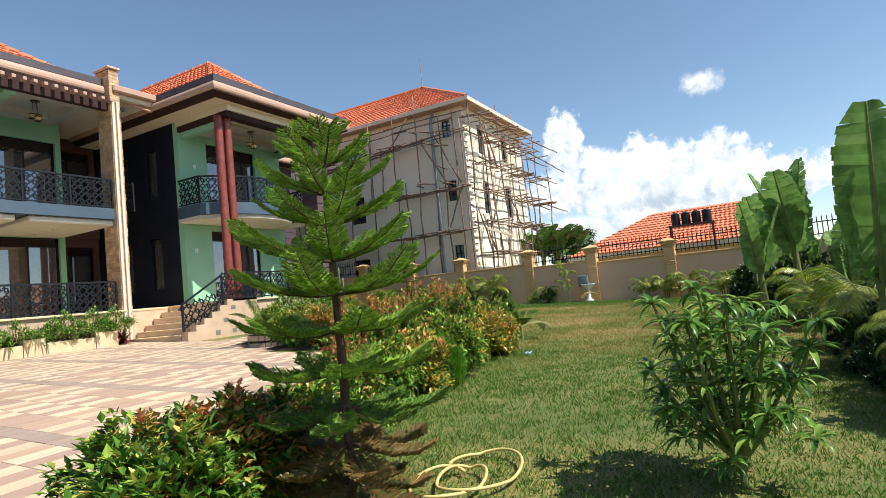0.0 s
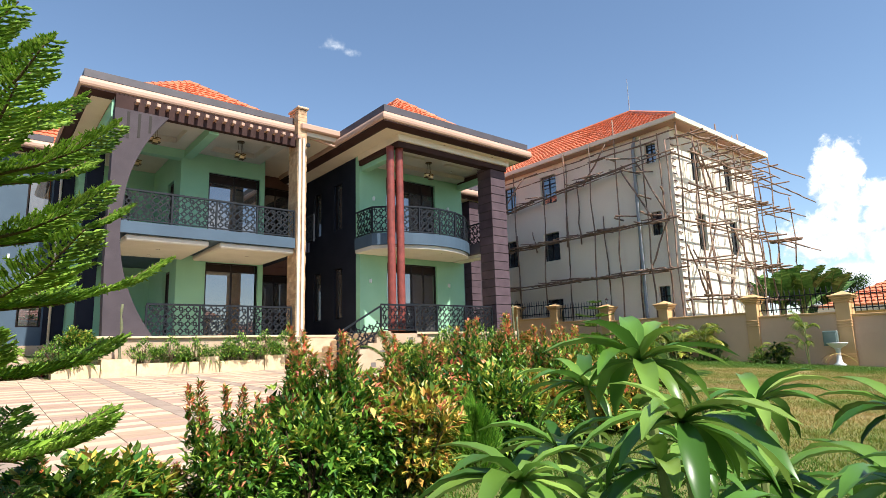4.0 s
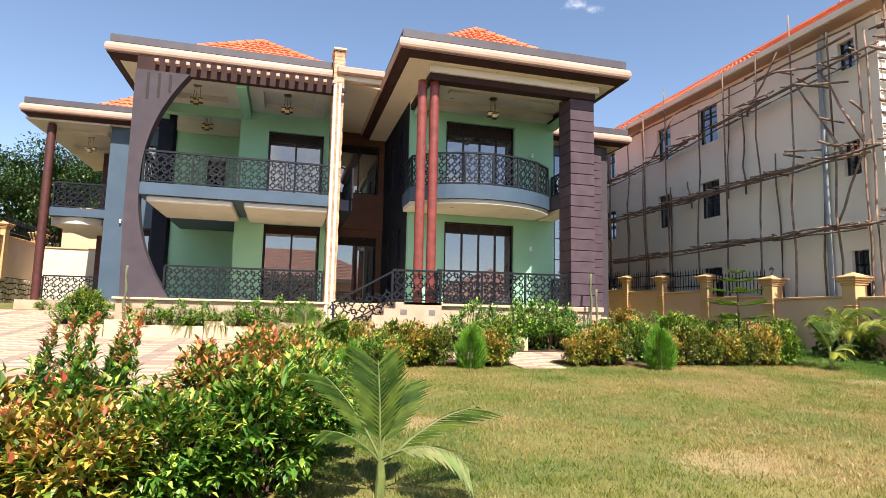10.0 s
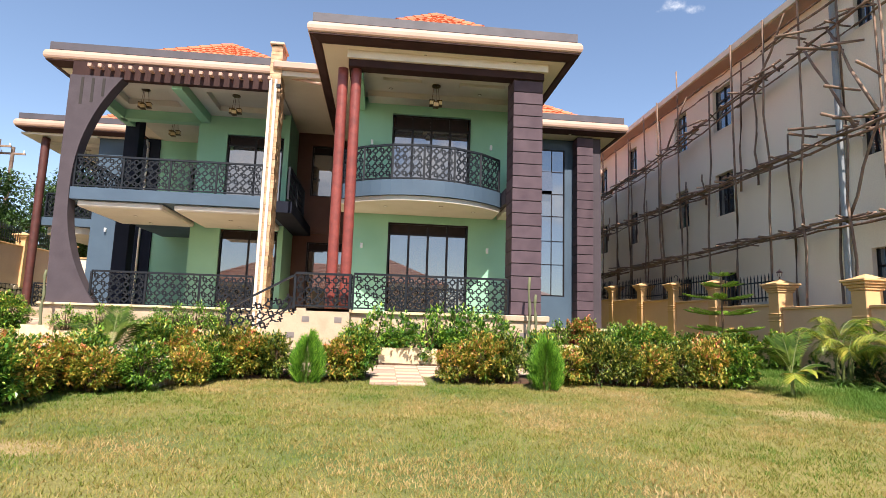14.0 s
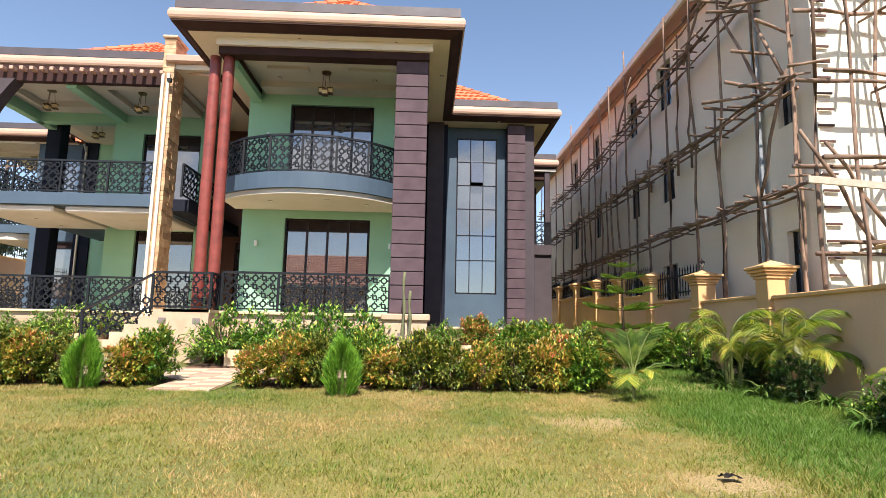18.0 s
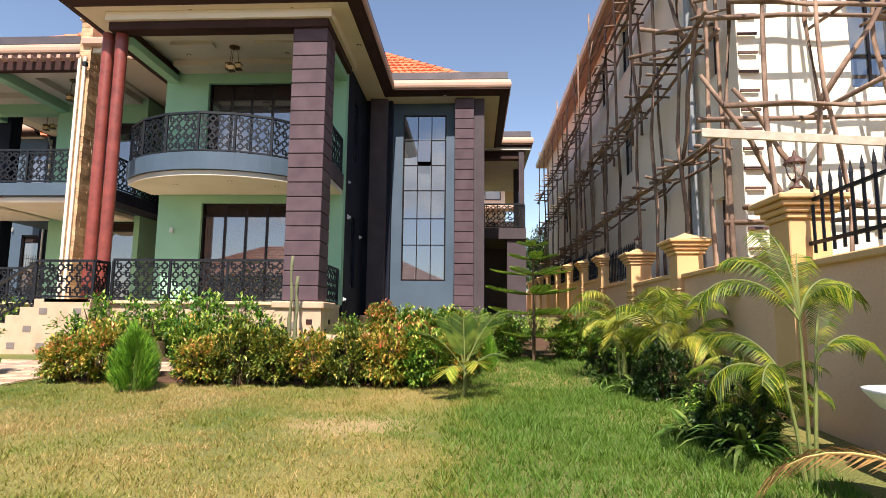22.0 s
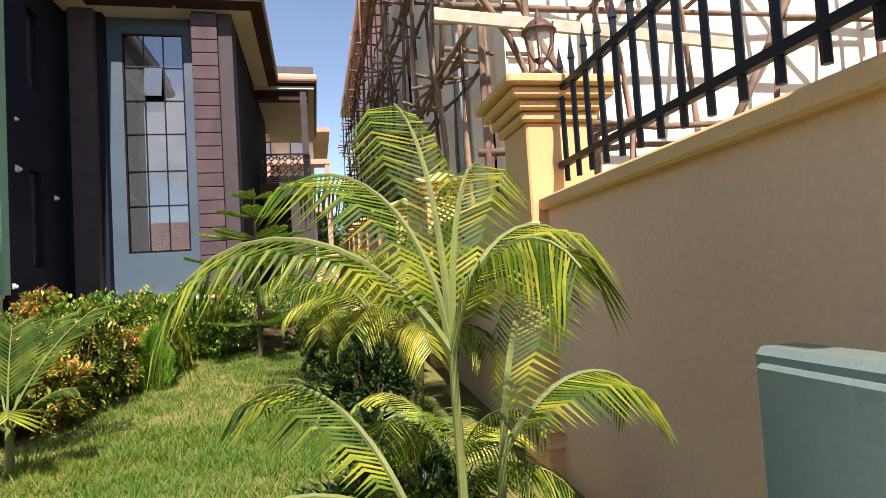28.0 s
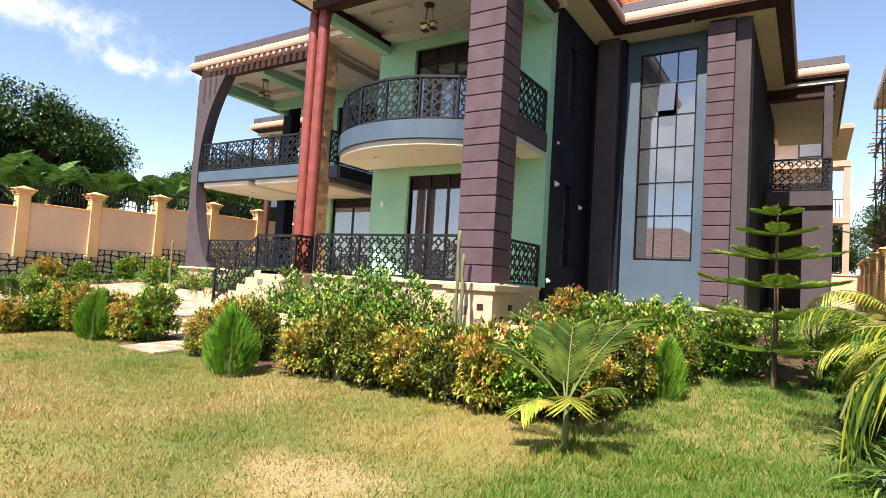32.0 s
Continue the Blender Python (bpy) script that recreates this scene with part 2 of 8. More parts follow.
M = {
    "clear": clear_glass("clear_lantern_glass"),
    "mint": material("mint_paint", srgb(150, 198, 168), srgb(138, 187, 157), 0.75, scale=1.2, bump=0.06),
    "navy": material("navy_paint", srgb(30, 34, 48), srgb(23, 27, 40), 0.8, spec=0.2, scale=1.5, bump=0.06),
    "slate": material("slate_blue_paint", srgb(70, 90, 108), srgb(60, 79, 97), 0.65, scale=1.4, bump=0.06),
    "plum": material("plum_grey_paint", srgb(80, 72, 77), srgb(69, 62, 67), 0.8, spec=0.25, scale=2.2, bump=0.1),
    "plum_board": material("plum_grey_board", srgb(92, 76, 82), srgb(76, 62, 69), 0.75, spec=0.25, scale=3, bump=0.15, vary=0.08),
    "cream": material("cream_paint", srgb(224, 213, 196), srgb(212, 200, 182), 0.6, scale=1.3, bump=0.05),
    # greyer copy of cream for undersides; their shade is put into this colour
    "soffit": material("shaded_soffit_paint", srgb(204, 200, 190), srgb(190, 185, 174), 0.7, scale=1.3, bump=0.05),
    "band": material("eaves_band_paint", srgb(190, 156, 136), srgb(174, 140, 122), 0.6, scale=1.1, bump=0.04),
    "cap": material("grey_flashing", srgb(84, 78, 84), srgb(66, 62, 68), 0.55, scale=2, bump=0.05),
    "brown": material("dark_brown_fascia", srgb(62, 38, 34), srgb(48, 29, 27), 0.7, spec=0.25, scale=2, bump=0.06),
    "redbrown": material("red_brown_textured_plaster", srgb(146, 72, 62), srgb(108, 50, 44), 0.4, scale=5, grain=18, bump=0.7),
    # darker copy of redbrown: brown, with the wing post's backlit shade in it
    "darkpost": material("shaded_red_brown_plaster", srgb(92, 48, 42), srgb(66, 34, 30), 0.6, scale=5, grain=18, bump=0.6),
    "brownwall": material("brown_paint", srgb(104, 72, 60), srgb(90, 61, 51), 0.75, scale=2, bump=0.06),
    "tile_roof": material("terracotta_roof_tile", srgb(216, 132, 94), srgb(190, 106, 74), 0.6, scale=1.4, grain=25, bump=0.3, vary=0.16, island=True),
    "stone": material("split_stone_cladding", srgb(206, 176, 140), srgb(166, 128, 96), 0.75, scale=5, grain=30, bump=0.6, vary=0.18),
    "slab": material("cream_stone_tile", srgb(206, 180, 154), srgb(186, 158, 132), 0.45, scale=3.5, grain=40, bump=0.1, vary=0.07),
    "greystone": material("grey_stone_inset", srgb(132, 122, 118), srgb(110, 102, 100), 0.6, scale=6, bump=0.3),
    "iron": material("black_powder_coated_steel", srgb(30, 34, 41), srgb(22, 25, 30), 0.5, metal=0.0, spec=0.3, scale=4, bump=0.05),
    "frame": material("dark_aluminium_frame", srgb(40, 30, 30), srgb(30, 24, 24), 0.35, metal=0.5, scale=4, bump=0.02),
    # plaster darkened: the unlit rooms' shade is put into its colour
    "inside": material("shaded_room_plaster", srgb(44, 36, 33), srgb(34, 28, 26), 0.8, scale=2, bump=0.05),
    "curtain": material("dark_curtain_cloth", srgb(44, 28, 25), srgb(34, 22, 20), 0.9, scale=6, bump=0.3),
    "glass": glass_material("window_glass", (0.26, 0.26, 0.27, 1)),
    "blueglass": glass_material("blue_reflective_glass", (0.21, 0.235, 0.265, 1)),
    "yellow": material("ochre_wall_paint", srgb(222, 180, 128), srgb(206, 164, 114), 0.7, scale=1.5, bump=0.08),
    "wallbeige": material("beige_plaster_wall", srgb(230, 192, 158), srgb(212, 174, 142), 0.8, scale=0.9, grain=45, bump=0.25, spread=0.7),
    "pinkwall": material("pale_pink_plaster_wall", srgb(226, 194, 166), srgb(212, 180, 152), 0.8, scale=0.9, grain=45, bump=0.2),
    "rubble": material("rubble_stone", srgb(206, 190, 166), srgb(170, 150, 128), 0.8, scale=8, bump=0.5, vary=0.2),
    "joint": material("black_painted_joint", srgb(36, 32, 30), srgb(50, 44, 40), 0.8, scale=8, bump=0.3),
    "render": material("bare_cement_render", srgb(246, 236, 218), srgb(226, 214, 196), 0.9, scale=0.45, grain=30, bump=0.3, spread=0.6),
    "whitewash": material("fresh_white_render", srgb(236, 230, 212), srgb(222, 214, 194), 0.85, scale=0.6, bump=0.2),
    "pole": material("eucalyptus_pole", srgb(158, 132, 112), srgb(94, 72, 62), 0.85, scale=4, grain=30, bump=0.6, vary=0.25),
    "plank": material("sawn_plank", srgb(194, 184, 168), srgb(158, 146, 128), 0.8, scale=4, grain=30, bump=0.4),
    "soil": material("garden_soil", srgb(92, 66, 46), srgb(66, 46, 34), 0.95, scale=6, grain=60, bump=0.8),
    "pot": material("cast_cream_planter", srgb(226, 204, 168), srgb(200, 176, 140), 0.7, scale=5, bump=0.2),
    "pvc": material("grey_pvc_pipe", srgb(150, 156, 160), srgb(132, 138, 144), 0.4, scale=4, bump=0.03),
    "white": material("white_glazed_concrete", srgb(240, 242, 242), srgb(222, 224, 226), 0.4, scale=4, bump=0.05),
    "bark": material("bark", srgb(104, 82, 62), srgb(72, 56, 42), 0.9, scale=12, grain=40, bump=0.7),
    "stem": material("green_stem", srgb(120, 132, 70), srgb(96, 104, 58), 0.6, scale=10, bump=0.2),
    "brass": material("antique_lamp_metal", srgb(120, 96, 66), srgb(84, 66, 48), 0.35, metal=0.8, scale=8, bump=0.1),
    "lampglass": material("amber_lamp_glass", srgb(236, 216, 176), srgb(220, 190, 140), 0.2, scale=8, bump=0.0),
    "rust": material("old_reddish_steel", srgb(92, 60, 52), srgb(70, 46, 40), 0.6, scale=8, bump=0.2),
    "hose": material("yellow_garden_hose", srgb(214, 196, 128), srgb(196, 176, 110), 0.5, scale=8, bump=0.05),
    "panel": material("grey_green_enamel_box", srgb(120, 136, 130), srgb(104, 120, 116), 0.3, scale=3, bump=0.03),
}


# ---- building helpers ----
ORIGIN = {}


def thing(name, at, label, category, group="", kind=""):
    ob = new(name)
    ob.location = at
    ob.empty_display_size = 0.1
    ORIGIN[ob] = Vector(at)
    return tagged(ob, label, category, group, kind)


def solid(name, bm, mat, parent=None, label="", kind="", category="", group="", smooth=False):
    """Links a bmesh in world metres as one mesh, under a parent when one is given."""
    me = bpy.data.meshes.new(name)
    o = ORIGIN.get(parent, Vector((0, 0, 0)))
    if o.length:
        bmesh.ops.translate(bm, verts=bm.verts, vec=-o)
    bm.normal_update()
    bm.to_mesh(me)
    bm.free()
    if smooth:
        me.polygons.foreach_set("use_smooth", [True] * len(me.polygons))
    for m in mat if isinstance(mat, (list, tuple)) else (mat,):
        me.materials.append(m)
    ob = new(name, me)
    if parent:
        ob.parent = parent
    ORIGIN[ob] = o
    return tagged(ob, label, category, group, kind)


def part(name, bm, mat, parent, label="", smooth=False):
    return solid(name, bm, mat, parent, label, smooth=smooth)


def box(bm, x0, x1, y0, y1, z0, z1, bevel=0.0):
    m = Matrix.Translation(((x0 + x1) / 2, (y0 + y1) / 2, (z0 + z1) / 2)) @ Matrix.Diagonal((abs(x1 - x0), abs(y1 - y0), abs(z1 - z0), 1))
    made = bmesh.ops.create_cube(bm, size=1.0, matrix=m)
    if bevel:
        edges = list({e for v in made["verts"] for e in v.link_edges})
        bmesh.ops.bevel(bm, geom=edges, offset=bevel, segments=1, affect="EDGES")
    return bm


def boxes(*rows, bevel=0.0):
    bm = bmesh.new()
    for r in rows:
        box(bm, *r, bevel=bevel)
    return bm


def tube(bm, a, b, r0, r1=None, sides=10, caps=True):
    a, b = Vector(a), Vector(b)
    d = b - a
    m = Matrix.Translation((a + b) / 2) @ d.to_track_quat("Z", "Y").to_matrix().to_4x4()
    bmesh.ops.create_cone(bm, cap_ends=caps, segments=sides, radius1=r0, radius2=r0 if r1 is None else r1, depth=d.length, matrix=m)
    return bm


def tube_path(bm, pts, radii, sides=6):
    """A bent pole through points."""
    rings = []
    for i, p in enumerate(pts):
        p = Vector(p)
        d = (Vector(pts[min(i + 1, len(pts) - 1)]) - Vector(pts[max(i - 1, 0)])).normalized()
        u = d.orthogonal().normalized()
        v = d.cross(u)
        rings.append([bm.verts.new(p + (u * math.cos(k * math.tau / sides) + v * math.sin(k * math.tau / sides)) * radii[i]) for k in range(sides)])
    for a, b in zip(rings, rings[1:]):
        # the nearest start keeps neighbouring rings from twisting
        s = min(range(sides), key=lambda k: (b[k].co - a[0].co).length)
        for k in range(sides):
            bm.faces.new((a[k], a[(k + 1) % sides], b[(k + 1 + s) % sides], b[(k + s) % sides]))
    bm.faces.new(rings[0][::-1])
    bm.faces.new(rings[-1])
    return bm


def slab(bm, outline, z0, z1):
    """A flat plate with a free outline, listed anticlockwise."""
    lo = [bm.verts.new((x, y, z0)) for x, y in outline]
    hi = [bm.verts.new((x, y, z1)) for x, y in outline]
    bm.faces.new(lo[::-1])
    bm.faces.new(hi)
    n = len(outline)
    for i in range(n):
        bm.faces.new((lo[i], lo[(i + 1) % n], hi[(i + 1) % n], hi[i]))
    return bm


def sweep(bm, path, profile):
    """Runs a profile of (out, z) along a level path of (x, y), mitred; out is to the right of the way."""
    cols = []
    n = len(path)
    for i, p in enumerate(path):
        p = Vector(p)
        d0 = (p - Vector(path[i - 1])).normalized() if i else None
        d1 = (Vector(path[i + 1]) - p).normalized() if i < n - 1 else None
        d0, d1 = d0 or d1, d1 or d0
        n0, n1 = Vector((d0.y, -d0.x)), Vector((d1.y, -d1.x))
        mit = (n0 + n1) / (1 + n0.dot(n1))
        cols.append([bm.verts.new((p.x + mit.x * o, p.y + mit.y * o, z)) for o, z in profile])
    k = len(profile)
    for a, b in zip(cols, cols[1:]):
        for j in range(k):
            bm.faces.new((a[j], a[(j + 1) % k], b[(j + 1) % k], b[j]))
    bm.faces.new(cols[0])
    bm.faces.new(cols[-1][::-1])
    bmesh.ops.recalc_face_normals(bm, faces=bm.faces)
    return bm


def lathe(bm, x, y, prof, sides=28):
    rings = [[bm.verts.new((x + r * math.cos(k * math.tau / sides), y + r * math.sin(k * math.tau / sides), z)) for k in range(sides)] for r, z in prof]
    for a, b in zip(rings, rings[1:]):
        for k in range(sides):
            bm.faces.new((a[k], a[(k + 1) % sides], b[(k + 1) % sides], b[k]))
    bm.faces.new(rings[0][::-1])
    bm.faces.new(rings[-1])
    return bm


def wall_with_holes(bm, axis, at, thick, a0, a1, z0, z1, holes=()):
    """An upright wall along x (axis 'x') or y, its outer face at 'at', with openings (a0, a1, z0, z1) right through it."""
    us = sorted({a0, a1, *[h[0] for h in holes], *[h[1] for h in holes]})
    vs = sorted({z0, z1, *[h[2] for h in holes], *[h[3] for h in holes]})
    made = {}

    def corner(i, j, side):
        if (i, j, side) not in made:
            d = at + thick * side
            made[(i, j, side)] = bm.verts.new((us[i], d, vs[j]) if axis == "x" else (d, us[i], vs[j]))
        return made[(i, j, side)]

    def full(i, j):
        if not (0 <= i < len(us) - 1 and 0 <= j < len(vs) - 1):
            return False
        mu, mv = (us[i] + us[i + 1]) / 2, (vs[j] + vs[j + 1]) / 2
        return not any(h[0] < mu < h[1] and h[2] < mv < h[3] for h in holes)

    for i in range(len(us) - 1):
        for j in range(len(vs) - 1):
            if not full(i, j):
                continue
            for side in (0, 1):
                bm.faces.new([corner(u, v, side) for u, v in ((i, j), (i + 1, j), (i + 1, j + 1), (i, j + 1))])
            for (ni, nj), (p, q) in (((i - 1, j), ((i, j), (i, j + 1))), ((i + 1, j), ((i + 1, j), (i + 1, j + 1))), ((i, j - 1), ((i, j), (i + 1, j))), ((i, j + 1), ((i, j + 1), (i + 1, j + 1)))):
                if not full(ni, nj):
                    bm.faces.new((corner(*p, 0), corner(*q, 0), corner(*q, 1), corner(*p, 1)))
    bmesh.ops.recalc_face_normals(bm, faces=bm.faces)
    return bm


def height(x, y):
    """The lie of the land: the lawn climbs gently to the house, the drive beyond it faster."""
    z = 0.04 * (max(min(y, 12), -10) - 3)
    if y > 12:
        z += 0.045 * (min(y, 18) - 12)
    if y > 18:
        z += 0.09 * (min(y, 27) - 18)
    # dip added under the start of the walk, to give the eye height
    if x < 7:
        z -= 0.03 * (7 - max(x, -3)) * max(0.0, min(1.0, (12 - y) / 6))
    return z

# ---- ground ----
T = 1.6          # terrace floor
U = 4.75         # upper floor


def grid_sheet(name, xs, ys, zfun, mat, label, category):
    bm = bmesh.new()
    vs = [[bm.verts.new((x, y, zfun(x, y))) for x in xs] for y in ys]
    for a, b in zip(vs, vs[1:]):
        for i in range(len(xs) - 1):
            bm.faces.new((a[i], a[i + 1], b[i + 1], b[i]))
    return solid(name, bm, mat, kind="structure", label=label, category=category, smooth=True)


def axis_steps(lo, hi, step, far):
    n = round((hi - lo) / step)
    return [-far, -far / 3, lo - 40, lo - 15] + [lo + (hi - lo) * i / n for i in range(n + 1)] + [hi + 15, hi + 40, far / 3, far]


def lawn_material():
    m = material("lawn_turf", srgb(84, 98, 42), srgb(132, 122, 66), 0.9, scale=0.45, grain=70, bump=0.7, spread=0.35)
    t = m.node_tree
    mix = next(n for n in t.nodes if n.bl_idname == "ShaderNodeMix")
    co = next(n for n in t.nodes if n.bl_idname == "ShaderNodeTexCoord")
    # bare dry patches with a shape of their own
    def patch(cx, cy, r, src):
        d = t.nodes.new("ShaderNodeVectorMath")
        d.operation = "DISTANCE"
        flat = t.nodes.new("ShaderNodeVectorMath")
        flat.operation = "MULTIPLY"
        flat.inputs[1].default_value = (1, 1.4, 0)
        t.links.new(co.outputs["Object"], flat.inputs[0])
        t.links.new(flat.outputs[0], d.inputs[0])
        d.inputs[1].default_value = (cx, cy * 1.4, 0)
        n = t.nodes.new("ShaderNodeTexNoise")
        n.inputs["Scale"].default_value, n.inputs["Detail"].default_value = 5.0, 6
        t.links.new(co.outputs["Object"], n.inputs["Vector"])
        add = t.nodes.new("ShaderNodeMath")
        add.operation = "MULTIPLY_ADD"
        add.inputs[1].default_value, add.inputs[2].default_value = r * 1.2, -r * 0.6
        t.links.new(n.outputs["Fac"], add.inputs[0])
        tot = t.nodes.new("ShaderNodeMath")
        tot.operation = "ADD"
        t.links.new(d.outputs["Value"], tot.inputs[0])
        t.links.new(add.outputs[0], tot.inputs[1])
        rng = t.nodes.new("ShaderNodeMapRange")
        rng.inputs["From Min"].default_value, rng.inputs["From Max"].default_value = r * 1.1, r * 0.5
        t.links.new(tot.outputs[0], rng.inputs["Value"])
        mx = t.nodes.new("ShaderNodeMix")
        mx.data_type = "RGBA"
        mx.inputs[7].default_value = srgb(154, 134, 92)
        t.links.new(rng.outputs[0], mx.inputs[0])
        t.links.new(src, mx.inputs[6])
        return mx.outputs[2]
    val = next(n for n in t.nodes if n.bl_idname == "ShaderNodeMapRange" and abs(n.inputs["To Max"].default_value - 1.14) < 1e-4)
    val.inputs["From Min"].default_value, val.inputs["From Max"].default_value = 0.3, 0.7
    val.inputs["To Min"].default_value, val.inputs["To Max"].default_value = 0.45, 1.35
    src = mix.outputs[2]
    hsv = next(n for n in t.nodes if n.bl_idname == "ShaderNodeHueSaturation")
    for row in ((20.9, 10.1, 0.75), (21.25, 7.85, 0.55), (12.2, 7.9, 0.6), (14.5, 6.2, 0.7)):
        src = patch(*row, src)
    t.links.new(src, hsv.inputs["Color"])
    return m


M["lawn"] = lawn_material()
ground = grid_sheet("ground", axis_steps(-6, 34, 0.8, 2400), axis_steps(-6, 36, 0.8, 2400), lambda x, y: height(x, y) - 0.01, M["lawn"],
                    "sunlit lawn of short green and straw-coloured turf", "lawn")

# ---- the villa ----
house = thing("house", (13, 22, 0.7), "two-storey villa in mint green, slate blue and plum with terracotta roofs", "house")

# walls with their openings
bm = wall_with_holes(bmesh.new(), "x", 18.4, 0.25, 14.2, 18.85, T, 7.8, [(15.3, 17.52, T + 0.02, 4.1), (15.3, 17.52, U + 0.05, 7.2)])
part("wall", bm, M["mint"], house, "mint green plastered wall of the projecting bay")
bm = wall_with_holes(bmesh.new(), "y", 18.6, 0.25, 18.65, 21.4, 1.3, 7.8, [(19.45, 19.95, 2.1, 3.95), (19.45, 19.95, 5.5, 7.1)])
part("wall", bm, M["navy"], house, "navy blue side wall with narrow windows")
bm = wall_with_holes(bmesh.new(), "y", 14.2, 0.25, 18.65, 23.2, T, 8.2, [(19.6, 20.2, 2.2, 4.0), (21.2, 21.8, 2.2, 4.0), (19.6, 20.2, 5.4, 7.1), (21.2, 21.8, 5.4, 7.1)])
part("wall", bm, M["navy"], house, "navy blue side wall of the entrance recess")
bm = wall_with_holes(bmesh.new(), "x", 23.2, 0.25, 11.9, 14.45, T, 8.4, [(12.5, 14.0, T + 0.02, 4.1), (12.5, 14.0, 5.75, 7.6)])
part("wall", bm, M["brownwall"], house, "brown painted back wall of the entrance recess")
bm = wall_with_holes(bmesh.new(), "x", 21.3, 0.25, 9.15, 12.0, T, 8.1, [(10.05, 11.83, T + 0.02, 4.13), (10.05, 11.83, U + 0.05, 7.22)])
part("wall", bm, M["mint"], house, "mint green wall behind the verandah")
part("wall", boxes((11.75, 12.0, 21.55, 23.2, T, 8.1)), M["mint"], house)
bm = wall_with_holes(bmesh.new(), "y", 9.15, 0.25, 21.55, 25.0, T, 8.1, [(22.1, 22.95, T + 0.02, 3.9), (22.1, 22.95, U + 0.05, 7.0)])
part("wall", bm, M["mint"], house)
bm = wall_with_holes(bmesh.new(), "x", 25.0, 0.25, 6.6, 9.4, T, 8.1, [(7.75, 8.4, U + 0.05, 7.0)])
part("wall", bm, M["mint"], house, "mint green back wall of the verandah")
bm = wall_with_holes(bmesh.new(), "x", 25.0, 0.25, 4.4, 6.6, 1.2, 8.0, [(5.3, 5.97, 2.15, 4.25), (5.3, 5.97, 5.35, 7.35)])
part("wall", bm, M["slate"], house, "slate blue wall with tall windows")
part("pilaster", boxes((6.02, 6.6, 24.93, 24.997, 1.2, 8.0)), M["navy"], house, "navy strip beside the verandah")
part("downpipe", tube(bmesh.new(), (6.2, 24.88, 1.5), (6.2, 24.88, 7.85), 0.04, sides=10), M["cream"], house, "pale plastic downpipe", smooth=True)
part("wall", boxes((4.4, 4.65, 25.25, 32, 1.2, 8.0)), M["slate"], house)
part("wall", boxes((2.4, 4.4, 31.6, 31.85, 1.2, 4.25)), M["pinkwall"], house)
bm = wall_with_holes(bmesh.new(), "x", 21.4, 0.25, 18.85, 22.36, 1.3, 7.8, [(19.93, 21.23, 2.4, 7.42)])
part("wall", bm, M["slate"], house, "slate blue stair tower front")
bm = wall_with_holes(bmesh.new(), "y", 22.11, 0.25, 21.65, 30, 1.3, 7.8, [])
part("wall", bm, M["navy"], house)
part("wall", boxes((22.36, 24.0, 29.0, 29.25, 1.3, 4.3)), M["plum"], house)
part("porch_ceiling", boxes((22.36, 24.2, 25.95, 33.0, 7.7, 7.8)), M["soffit"], house)
part("pillar", boxes((23.75, 23.95, 28.75, 28.95, 4.7, 7.8)), M["plum"], house)
part("parapet", boxes((22.36, 24.0, 29.05, 29.2, 4.7, 5.5)), M["pinkwall"], house)
part("porch_beam", boxes((22.36, 24.0, 26.1, 26.4, 7.4, 7.7)), M["brown"], house)
part("wall", boxes((18.85, 19.62, 21.15, 21.4, 1.3, 7.8)), M["navy"], house)
part("pilaster", boxes((19.0, 19.5, 20.95, 21.15, 1.3, 7.78), bevel=0.01), M["plum"], house, "plain plum pilaster")
part("pilaster", boxes((22.05, 22.36, 21.02, 21.4, 1.3, 7.78), bevel=0.01), M["plum"], house, "plain plum pilaster")
part("wall", boxes((4.65, 22.0, 31.6, 31.85, 1.3, 8.0)), M["mint"], house)


def boarded_pillar(x0, x1, y0, y1, z0, z1, z_board):
    """A square pillar clad in boards with shadow joints; plain plaster above."""
    p = part("pillar", boxes((x0 + 0.02, x1 - 0.02, y0 + 0.02, y1 - 0.02, z0, z1)), M["joint"], house, "plum board-clad pillar with dark joints")
    z, n, data = z0, 0, None
    step = 0.304
    while z < z_board - 0.1:
        top = min(z + step - 0.018, z_board)
        bm = bmesh.new()
        box(bm, x0, x1, y0, y1, z, top, bevel=0.008)
        part("board", bm, M["plum_board"], p)
        z += step
    return p


boarded_pillar(18.22, 18.95, 16.05, 16.75, T + 0.02, 7.76, 7.74)
boarded_pillar(21.5, 22.05, 20.9, 21.38, 1.35, 7.76, 7.74)
part("pillar", boxes((6.6, 7.05, 22.0, 22.45, T, 8.0), bevel=0.015), M["navy"], house, "navy verandah pillar")

# pedestal under the pillar, plinth and terraces
part("pedestal", boxes((18.12, 19.05, 15.95, 16.85, 0.4, 1.46)), M["slab"], house, "cream stone tiled pedestal")
for z, y in ((1.0, 16.3), (0.75, 16.55), (1.2, 16.62)):
    part("inset_tile", boxes((19.05, 19.062, y - 0.06, y + 0.06, z - 0.05, z + 0.05)), M["brown"], house)
for z, x in ((1.05, 18.35), (0.8, 18.6), (1.2, 18.82)):
    part("inset_tile", boxes((x - 0.06, x + 0.06, 15.938, 15.95, z - 0.05, z + 0.05)), M["brown"], house)
part("pedestal_cap", boxes((18.06, 19.11, 15.89, 16.91, 1.46, 1.6), bevel=0.02), M["slab"], house)
